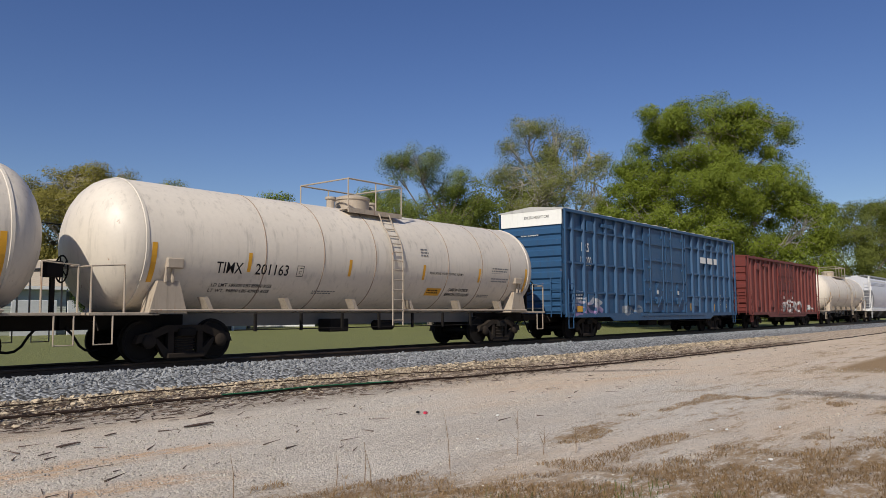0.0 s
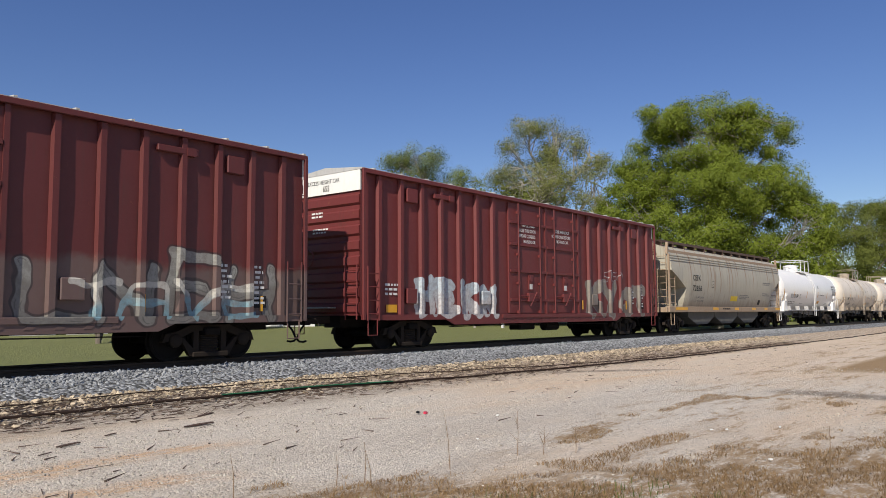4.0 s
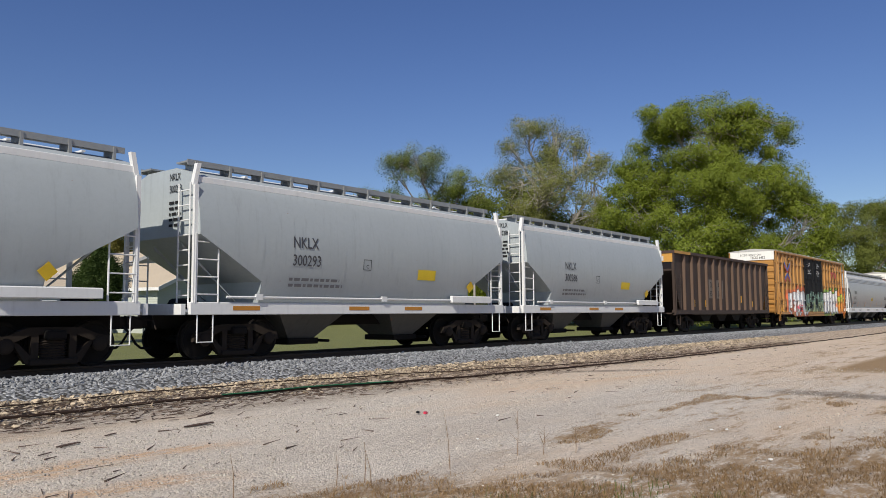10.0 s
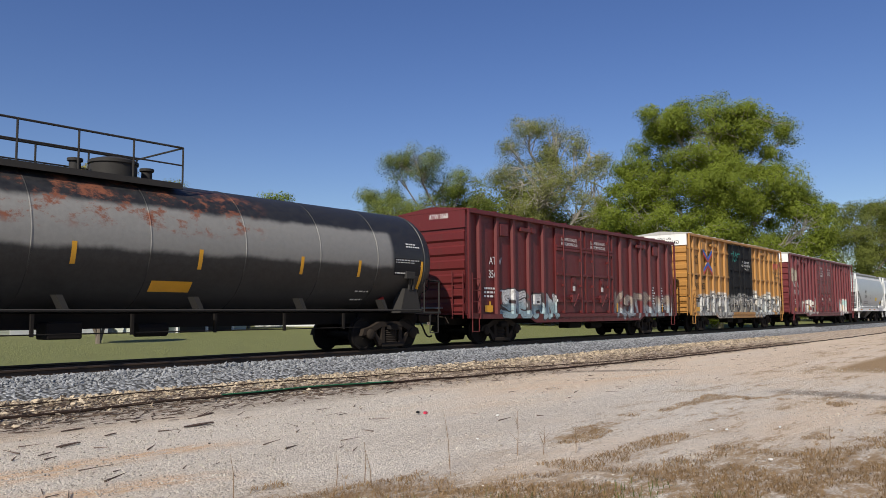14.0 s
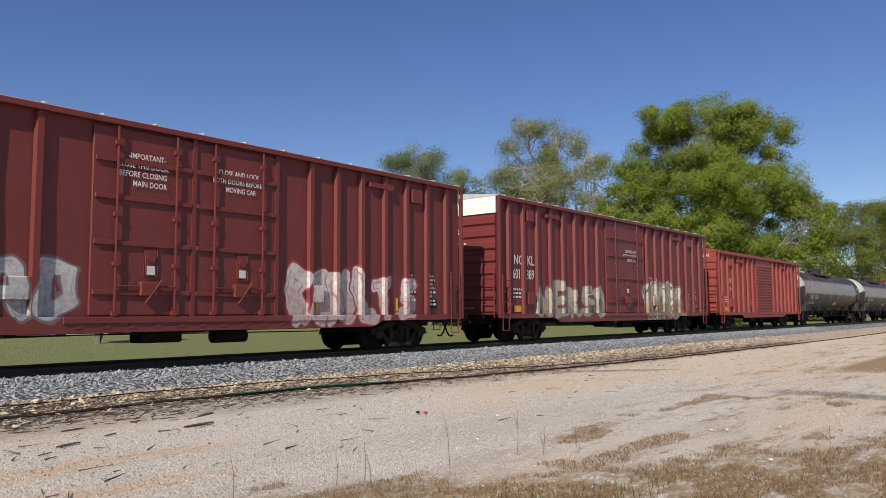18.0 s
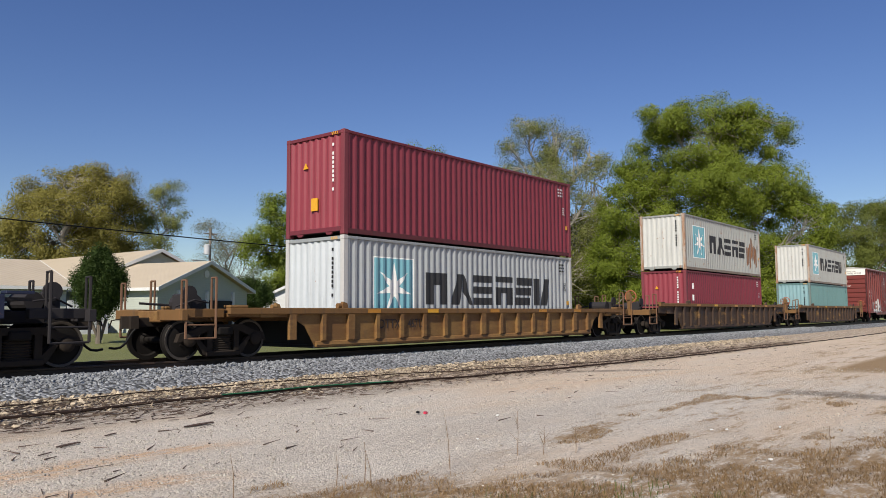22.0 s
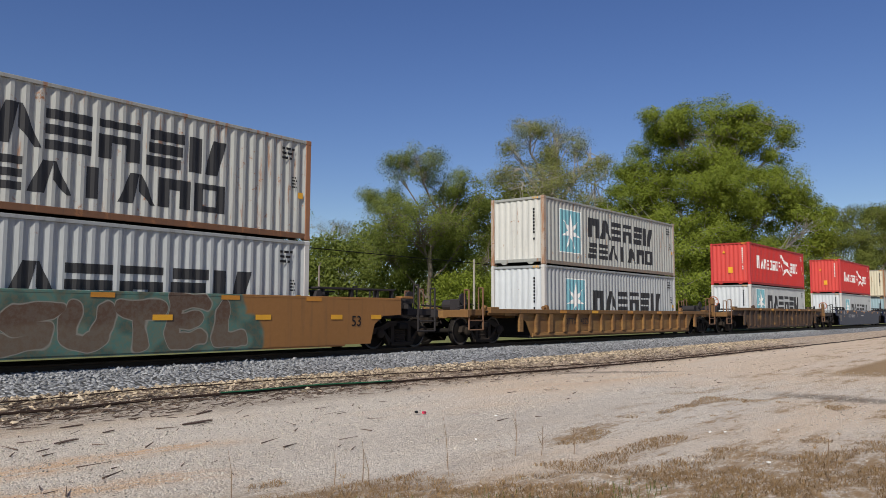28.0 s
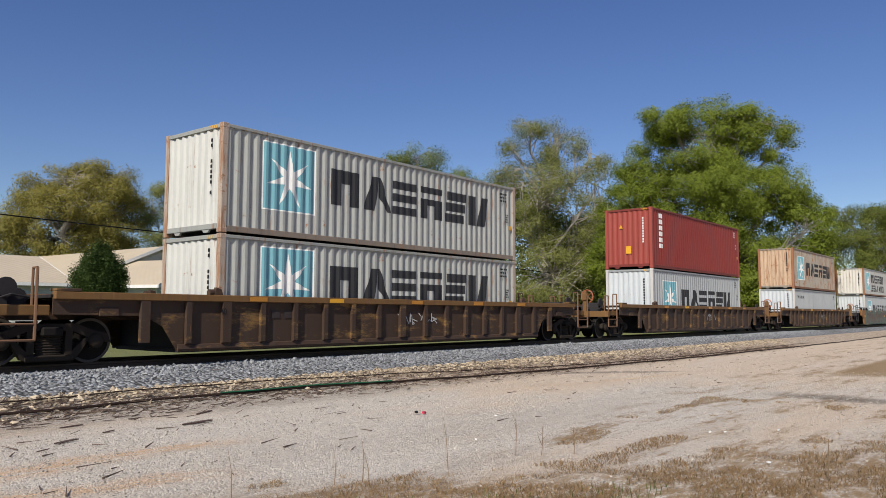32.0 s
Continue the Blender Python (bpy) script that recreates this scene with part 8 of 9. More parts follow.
        if mat is tagcol:
            for px, ln in ((1.63, 0.46), (4.25, 0.45), (6.63, 0.4), (8.1, 0.4), (-7.9, 0.4)):
                patch(car, px, px + ln, 0.86, 0.98, y, YELLOW)
            write("53", car, 7.36, 0.68, y, 0.28, BLACK, span=0.36)
        if mat in (navy, navy_tagged):
            for px in (-7.79, -5.5, -2.0, 1.2, 4.9, 7.6):
                patch(car, px, px + 0.44, 1.16, 1.31, y, ORANGE)
            write("53", car, -8.0, 0.55, y, 0.44, flat("dull_cream_paint", (0.42, 0.38, 0.30)), 0.9)
            if k != 4:
                write("DTTX", car, -4.91 if k == 5 else 2.67, 0.81, y, 0.25, PLATE, span=0.96)
                write("888609", car, -3.8 if k == 5 else 3.79, 0.81, y, 0.25, PLATE, span=1.36)
                write("B" if k == 5 else "A", car, -1.6 if k == 5 else 1.8, 0.82, y, 0.25, PLATE, 0.8)
                bars(car, -0.05, 0.92, y, 1.5, 1, 0.14, PLATE, seed=90 + k)
            for word, px in (("53", -7.8), ("48", -7.0), ("45", -6.5), ("40", -5.8), ("20", -5.8)):
                write(word, car, px, high - (0.14 if word != "20" else 0.30), y, 0.11, PLATE, 0.8)
            patch(car, -9.08, -8.1, 1.10, 1.38, y, BLACK, "car_sign")
            write("125T", car, -8.88, 1.16, y - 0.01, 0.17, PLATE, span=0.58)
            bars(car, -6.7, 1.28, y, 0.5, 4, 0.07, PLATE, seed=70 + k)
            patch(car, -6.75, -6.3, 0.86, 0.94, y, ORANGE)
            bars(car, 0.9, high - 0.10, y, 2.1, 1, 0.075, PLATE, seed=75 + k)
            if k == 3:
                part("sprayed_tag", tag_strokes(-2.62, -0.2, 0.82, 1.28, 8, 0.018), PLATE, car)
        elif mat is mustard:
            write("DTTX", car, -4.9, 0.62, -1.385, 0.26, flat("dark_stencil_ink", (0.05, 0.04, 0.04)), 0.9)
            write("467134" if k == 2 else "465264", car, -3.7, 0.62, -1.385, 0.26, flat("dark_stencil_ink", (0.05, 0.04, 0.04)), 0.8)
        else:
            write("40", car, -6.2, 0.98, -1.47, 0.15, BLACK, 0.8)
            bars(car, -4.7, 0.9, -1.375, 1.3, 1, 0.36, flat("dark_stencil_ink", (0.05, 0.04, 0.04)), seed=80 + k)
            if k in (9, 11, 10):
                part("sprayed_tag", tag_strokes(-0.2, 1.6, 0.7, 1.05, k, 0.012, -1.372), PLATE, car)
        container(x, B, low[1], *low[0:1], low[2], low[3])
        container(x, B + low[1] + 0.02, up[1], up[0], up[2], up[3])


def tag_strokes(x0, x1, z0, z1, seed, r=0.03, y=-1.468):
    """Loose sprayed strokes."""
    rnd = random.Random(seed)
    s = Shape()
    n = max(3, round((x1 - x0) / ((z1 - z0) * 0.8)))
    for i in range(n):
        a = x0 + (x1 - x0) * i / n
        w = (x1 - x0) / n * 0.85
        pts = [(a + w * rnd.random(), z0 + (z1 - z0) * rnd.random()) for _ in range(4)]
        pts = [(a, z0 + (z1 - z0) * rnd.uniform(0.7, 1))] + pts + [(a + w, z0 + (z1 - z0) * rnd.uniform(0, 0.3))]
        for (xa, za), (xb, zb) in zip(pts, pts[1:]):
            d = Vector((xb - xa, zb - za)).normalized() * r
            s.raw([(xa - d.y, y, za + d.x), (xa + d.y, y, za - d.x), (xb + d.y, y, zb - d.x), (xb - d.y, y, zb + d.x)], [(0, 1, 2, 3)])
    return s


build_boxcars()
build_tanks()
build_hoppers()
build_wells()

# ---------------- trees ----------------
def leaf_material(name, dark, light):
    n = Nodes(name, 0.6)
    tone = n.add("ShaderNodeNewGeometry").outputs["Random Per Island"]
    big = n.noise(0.35, detail=3)
    c = n.mix(n.math("MULTIPLY_ADD", tone, 0.6, n.math("MULTIPLY", big, 0.5)), dark, light)
    n.put(n.shader.inputs["Base Color"], c)
    n.shader.inputs["Specular IOR Level"].default_value = 0.25
    glow = n.add("ShaderNodeBsdfTranslucent")
    n.put(glow.inputs["Color"], c)
    both = n.add("ShaderNodeMixShader")
    both.inputs[0].default_value = 0.5
    n.tree.links.new(n.shader.outputs[0], both.inputs[1])
    n.tree.links.new(glow.outputs[0], both.inputs[2])
    n.tree.links.new(both.outputs[0], n.tree.nodes["Material Output"].inputs["Surface"])
    return n.mat


def bark_material(name, col):
    n = Nodes(name, 0.95)
    g = n.noise(6.0, n.scaled(1, 1, 0.2), detail=7, rough=0.75)
    n.bump(g, 0.6, 0.03)
    return n.done(n.mix(g, shade(col, 0.5), shade(col, 1.4)))


BARK = bark_material("grey_brown_bark", (0.17, 0.14, 0.11))
PALEBARK = bark_material("pale_grey_bark", (0.33, 0.30, 0.26))


def leaf_mesh(name, centres, per, spread, size, material, rng, flatten=0.8, hearts=None):
    """Many small pointed leaves round the given centres; they face away from the heart of their lobe."""
    c = np.repeat(np.asarray(centres), per, axis=0)
    n = len(c)
    off = rng.normal(0, 1, (n, 3))
    off *= np.minimum(1.0, 1.9 / np.linalg.norm(off, axis=1, keepdims=True)) * np.array([spread, spread, spread * flatten])
    p = c + off
    face = off / spread + rng.normal(0, 0.55, (n, 3)) + np.array([0, 0, 0.55])
    if hearts is not None:
        away = p - np.repeat(np.asarray(hearts), per, axis=0)
        face += 1.1 * away / (np.linalg.norm(away, axis=1, keepdims=True) + 0.01)
    face /= np.linalg.norm(face, axis=1, keepdims=True)
    a = np.cross(face, rng.normal(0, 1, (n, 3)))
    a /= np.linalg.norm(a, axis=1, keepdims=True)
    b = np.cross(face, a)
    s = size * rng.uniform(0.55, 1.3, (n, 1))
    tri = np.stack([p - a * s - b * s * 0.55, p - a * s * 0.8 + b * s * 0.6, p + a * s], axis=1).reshape(-1, 3)
    me = bpy.data.meshes.new(name)
    me.vertices.add(n * 3)
    me.vertices.foreach_set("co", tri.ravel())
    me.loops.add(n * 3)
    me.loops.foreach_set("vertex_index", np.arange(n * 3))
    me.polygons.add(n)
    me.polygons.foreach_set("loop_start", np.arange(n) * 3)
    me.materials.append(material)
    me.update(calc_edges=True)
    return me


def limb(wood, points, r0, r1, n=6):
    """A tapering bent limb through the given points."""
    k = len(points) - 1
    for i in range(k):
        wood.rod(points[i], points[i + 1], r0 + (r1 - r0) * i / k, n, r0 + (r1 - r0) * (i + 1) / k)


def tree(x, y, lobes, label, material, seed, density=1.0, per=46, spread=0.62, size=0.26, bark=BARK, trunk_r=0.45, bare=0.0, depth=0.85):
    """A trunk whose limbs fork towards every clump of its crown.

    lobe: (sideways, height, half width, half height); bare: share of the clumps that carry twigs alone."""
    rng = np.random.default_rng(seed)
    rnd = random.Random(seed)
    d = math.hypot(x, y)
    sx, sy = y / d, -x / d
    base = ground_height(x, y) - 0.1
    t = thing("tree", label, "tree", "trees behind the line", (x, y, base))
    wood, centres, hearts = Shape(), [], []
    top = max(h for _, h, _, _ in lobes)
    lean = [Vector((rnd.uniform(-0.4, 0.4) * k, rnd.uniform(-0.4, 0.4) * k, top * 0.74 * k / 5)) for k in range(6)]
    limb(wood, lean, trunk_r, trunk_r * 0.25, 9)
    jitter = lambda q, m: q + Vector((rnd.uniform(-m, m), rnd.uniform(-m, m), rnd.uniform(-m, m)))
    for s, h, rw, rh in lobes:
        out = rnd.uniform(-1, 1) * depth * min(4.0, rw)
        c = Vector((s * sx + out * x / d, s * sy + out * y / d, h - base))
        k = min(4.6, max(1.0, (c.z - rh - abs(s) * 0.35) / (top * 0.74) * 5 * 0.8))
        root = lean[int(k)].lerp(lean[int(k) + 1], k - int(k))
        r = max(0.08, trunk_r * 0.42 * (0.55 + 0.09 * min(5.0, rw)))
        tip = c + Vector((0, 0, rh * 0.35)) + (c - root) * 0.04
        way = [root, jitter(root.lerp(c, 0.33), 0.45) - Vector((0, 0, 0.15 * rh)), jitter(root.lerp(c, 0.68), 0.4), jitter(c, 0.35), tip]
        limb(wood, way, r, r * 0.22, 7)
        count = max(6, int(density * 2.6 * (rw * rh + rw * rw * 0.5)))
        # sprays round many small boughs, most of them near the lobe's rim
        boughs = rng.normal(0, 1, (max(7, int(5.0 * rw)), 3))
        boughs *= rng.uniform(0.25, 1.0, (len(boughs), 1)) ** 0.5 / np.linalg.norm(boughs, axis=1, keepdims=True)
        v = boughs[rng.integers(len(boughs), size=count)] + rng.normal(0, 1, (count, 3)) * np.array([0.17, 0.17, 0.12])
        v *= np.minimum(1.0, 1.14 / np.linalg.norm(v, axis=1, keepdims=True))
        forks = []
        for i, q in enumerate(v):
            e = Vector((c.x + q[0] * rw, c.y + q[1] * rw * depth, c.z + q[2] * rh))
            if rng.random() >= bare:
                centres.append(tuple(e))
                hearts.append((c.x, c.y, c.z - rh * 0.3))
            # every third clump hangs on a branch, the others on twigs that fork from it
            if i % 3 == 0:
                f = rnd.uniform(1.6, 3.6)
                a = way[int(f)].lerp(way[int(f) + 1], f - int(f))
                m = jitter(a.lerp(e, 0.55), 0.22 * rw * 0.5) + Vector((0, 0, 0.08 * rw))
                limb(wood, [a, m, e], r * 0.34, r * 0.10, 4)
                forks.append(m)
            else:
                a = min(forks, key=lambda g: (g - e).length)
                if (a - e).length < 1.1 * rw:
                    limb(wood, [a, jitter(a.lerp(e, 0.5), 0.2), e], r * 0.17, r * 0.06, 4)
    part("trunk", wood, bark, t, "bark-covered trunk and limbs")
    part("crown", leaf_mesh("crown", centres, per, spread, size, material, rng, hearts=hearts), None, t)
    return t


def build_trees():
    green = leaf_material("fresh_green_leaves", (0.094, 0.134, 0.013), (0.29, 0.348, 0.048))
    olive = leaf_material("olive_spring_leaves", (0.14, 0.15, 0.04), (0.33, 0.35, 0.115))
    mid = leaf_material("soft_green_leaves", (0.09, 0.13, 0.024), (0.27, 0.31, 0.07))
    brown = leaf_material("bronze_green_leaves", (0.15, 0.138, 0.030), (0.37, 0.33, 0.085))
    pale = leaf_material("pale_budding_leaves", (0.13, 0.14, 0.085), (0.30, 0.31, 0.20))
    deep = leaf_material("mid_green_leaves", (0.09, 0.115, 0.02), (0.24, 0.27, 0.06))
    tree(75.3, 27.0, [(-3.6, 20.4, 3.4, 2.5), (-9.9, 11.5, 2.4, 3.2), (-10.4, 7.0, 2.6, 3.6), (-0.4, 18.5, 5.0, 3.7), (3.8, 19.3, 3.9, 2.3), (6.3, 17.7, 1.5, 2.0), (-5.9, 16.0, 4.1, 3.3), (0.5, 13.9, 6.5, 4.3), (5.6, 13.0, 4.2, 3.1), (8.0, 9.6, 3.0, 3.2), (-7.2, 11.4, 3.4, 3.8), (-2.3, 8.4, 6.0, 3.9), (3.9, 7.6, 6.0, 3.3), (9.3, 6.9, 1.9, 2.1), (-8.9, 8.0, 2.6, 3.5), (-8.5, 3.4, 2.9, 2.9), (-3.0, 3.9, 5.0, 3.4), (3.3, 3.8, 4.9, 2.7)],
         "tall broad oak with dense fresh green leaves", green, 11, 2.0, 175, 0.50, 0.105, PALEBARK, trunk_r=0.6)
    tree(75.1, 45.9, [(-2.0, 22.4, 2.7, 1.4), (1.2, 20.8, 3.4, 2.9), (4.7, 19.4, 2.4, 2.4), (-4.0, 20.7, 1.8, 1.0), (-0.5, 15.9, 5.6, 3.7), (5.2, 15.1, 2.5, 3.6), (-4.7, 18.0, 2.1, 1.8), (-2.5, 11.4, 3.9, 3.9), (3.2, 10.0, 4.5, 4.5), (0.6, 5.6, 5.8, 3.8), (6.4, 8.5, 3.0, 4.2)],
         "tall thin tree with sparse olive leaves and bare grey limbs", olive, 12, 2.0, 105, 0.62, 0.096, PALEBARK, 0.6, 0.16)
    tree(65.0, 54.8, [(-1.7, 18.3, 3.5, 1.7), (-4.2, 17.3, 1.4, 1.7), (1.5, 16.0, 2.6, 2.0), (-7.0, 14.7, 1.7, 1.3), (-4.5, 13.1, 2.7, 2.4), (3.7, 16.0, 2.3, 1.6), (5.6, 14.4, 1.7, 1.3), (-1.4, 11.2, 5.4, 3.4), (4.3, 11.2, 3.1, 3.1), (-4.5, 8.1, 3.8, 3.1), (2.4, 6.8, 5.0, 3.1), (6.1, 7.4, 2.5, 3.8)],
         "slender tree with loose soft green spring leaves", mid, 13, 1.9, 115, 0.58, 0.10, BARK, 0.4, 0.05)
    tree(57.7, 71.7, [(-0.6, 14.3, 1.7, 1.1), (0.2, 11.9, 2.8, 2.2), (-1.7, 9.2, 3.0, 2.6), (1.6, 8.6, 3.0, 2.7), (0.3, 5.6, 4.0, 2.6)], "slim green tree beyond the house", green, 14, 1.4, 160, 0.58, 0.115)
    tree(68.0, 73.3, [(-0.4, 12.1, 3.5, 1.9), (1.8, 9.9, 2.9, 2.8), (-1.8, 9.2, 2.9, 2.5), (0.4, 6.3, 5.1, 2.9)], "pale tree just coming into bud", pale, 15, 1.2, 65, 0.52, 0.09, PALEBARK, 0.27, 0.2)
    tree(40.3, 86.1, [(-0.2, 16.7, 4.9, 1.9), (-4.1, 14.4, 2.7, 2.1), (3.3, 16.2, 3.4, 2.4), (-0.7, 12.7, 6.7, 3.4), (-5.6, 11.3, 2.5, 3.3), (4.6, 12.4, 3.7, 3.7), (-2.3, 9.5, 5.6, 2.5), (4.1, 9.1, 3.9, 2.2), (-0.5, 6.0, 6.5, 2.6)], "broad old tree with bronze-green spring leaves", brown, 16, 2.1, 125, 0.58, 0.115, PALEBARK, 0.62, 0.1)
    tree(50.2, 84.2, [(0.2, 16.3, 2.2, 1.7), (-1.4, 14.2, 2.7, 3.0), (1.2, 13.3, 1.7, 2.0), (-0.6, 10.5, 2.7, 2.7), (0, 6.5, 3.4, 2.6)], "light green tree beside a bronze one", olive, 17, 1.7, 115, 0.54, 0.10, PALEBARK, 0.32, 0.1)
    tree(63.2, 90.0, [(-2.8, 13.7, 2.4, 0.8), (1.4, 11.2, 4.5, 2.2), (-1.6, 9.0, 3.1, 3.1), (2.9, 8.3, 2.4, 2.7), (0.5, 5.2, 5.0, 2.8)], "scrubby grey-green tree with many bare twigs", pale, 18, 1.1, 110, 0.65, 0.10, BARK, 0.3, 0.15)
    tree(132.8, 24.4, [(-2.8, 17.0, 2.4, 2.2), (1.1, 17.6, 2.8, 1.6), (-1.4, 12.9, 4.4, 4.0), (2.4, 12.7, 3.5, 4.3), (-3.9, 10.4, 3.5, 3.5), (-0.1, 7.6, 5.2, 4.4), (6.2, 14.2, 3.4, 4.3)], "dark green trees far along the line", deep, 19, 1.3, 160, 0.65, 0.122)
    tree(146.0, 21.0, [(-2.0, 16.0, 4.0, 3.0), (3.0, 14.0, 5.0, 4.0), (-1.0, 9.0, 6.0, 4.0), (8.0, 12.0, 4.0, 5.0)], "mid-green tree at the end of the row", deep, 20, 1.1, 150, 0.55, 0.125)
    # wood behind: loose belt of low crowns
    rng = np.random.default_rng(77)
    belt = []
    for i in range(1500):
        u = rng.random()
        px = 30 + 175 * u
        py = 116 - 62 * u + rng.uniform(-5, 12) - (22 * max(0, (u - 0.55)))
        h = 6.5 * rng.random() ** 0.7 * (0.75 + 0.5 * math.sin(px * 0.35) * math.sin(px * 0.13 + 1)) + 0.6
        belt.append((px, py, h + 0.8))
    for i in range(1100):
        u = rng.random()
        px, py = 55 + 28 * u, 68 - 26 * u + rng.uniform(-3, 4)
        top = 5.5 + 7.5 * min(1.0, u * 2.2) + 2.0 * math.sin(px * 0.45) + 1.5 * math.sin(px * 1.1 + 1) + 1.5 * u
        belt.append((px, py, 1.0 + (top - 1.0) * rng.random() ** 0.8))
    wood = new("far_wood", leaf_mesh("far_wood", belt, 70, 0.7, 0.19, mid, rng))
    tagged(wood, "loose belt of green undergrowth and far trees", "undergrowth", kind="stuff")
    belt = []
    for i in range(900):
        u = rng.random()
        px = 62 + 95 * u
        py = 50 - 22 * u + rng.uniform(-3, 6)
        h = 4.6 * rng.random() ** 0.6 * (0.8 + 0.4 * math.sin(px * 0.5))
        belt.append((px, py, h + 0.6))
    for i in range(900):
        u = rng.random()
        px, py = 78 + 85 * u, 47 - 17 * u + rng.uniform(-2, 5)
        top = 9.5 + 3.0 * math.sin(px * 0.31) + 1.8 * math.sin(px * 0.83 + 1) - 2.5 * u
        belt.append((px, py, 1.0 + (top - 1.0) * rng.random() ** 0.75))
    wood = new("near_thicket", leaf_mesh("near_thicket", belt, 105, 0.62, 0.15, green, rng))
    tagged(wood, "green thicket under the tall trees", "undergrowth", kind="stuff")


build_trees()


# ---------------- houses, poles and wire ----------------

def house_materials():
    n = Nodes("cream_metal_roof", 0.45)
    x, y, z = n.axes()
    wave = n.math("SINE", n.math("MULTIPLY", n.math("ADD", x, y), 14.0))
    n.bump(wave, 0.4, 0.02)
    roof = n.done(n.mix(n.noise(0.7, detail=5), (0.46, 0.38, 0.27), (0.56, 0.47, 0.34)))
    n = Nodes("pale_painted_wall", 0.8)
    n.bump(n.math("SINE", n.math("MULTIPLY", n.axes()[2], 40.0)), 0.3, 0.01)
    wall = n.done(n.mix(n.noise(1.0, detail=5), (0.36, 0.39, 0.34), (0.45, 0.48, 0.43)))
    return roof, wall, flat("white_trim_board", (0.72, 0.72, 0.70), 0.6), flat("dark_carport_shade", (0.03, 0.03, 0.033), 0.5)


def gable_block(house, m, half, length, eave, ridge, roof, wall, trim, over=0.5):
    """One gabled volume: front at local y = 0, ridge along +y; m places it."""
    slope = (ridge - eave) / half
    w = part("wall", Shape().prism([(-half + over, -0.5), (half - over, -0.5), (half - over, eave + slope * over - 0.12), (0, ridge - 0.12), (-half + over, eave + slope * over - 0.12)], "y", over, length - over), wall, house, at=m)
    for s in (-1, 1):
        pts = [(s * half, eave), (0, ridge), (0, ridge + 0.12), (s * half, eave + 0.12)]
        part("roof", Shape().prism(pts, "y", 0.0, length), roof, house, "cream ribbed metal roof slope", at=m)
        part("barge_board", Shape().prism([(s * half, eave - 0.14), (0, ridge - 0.14), (0, ridge + 0.14), (s * half, eave + 0.14)], "y", -0.04, 0.0), trim, house, at=m)
        part("fascia", Shape().box(*sorted((s * half, s * (half + 0.04))), 0, length, eave - 0.12, eave + 0.1), trim, house, at=m)
    return w


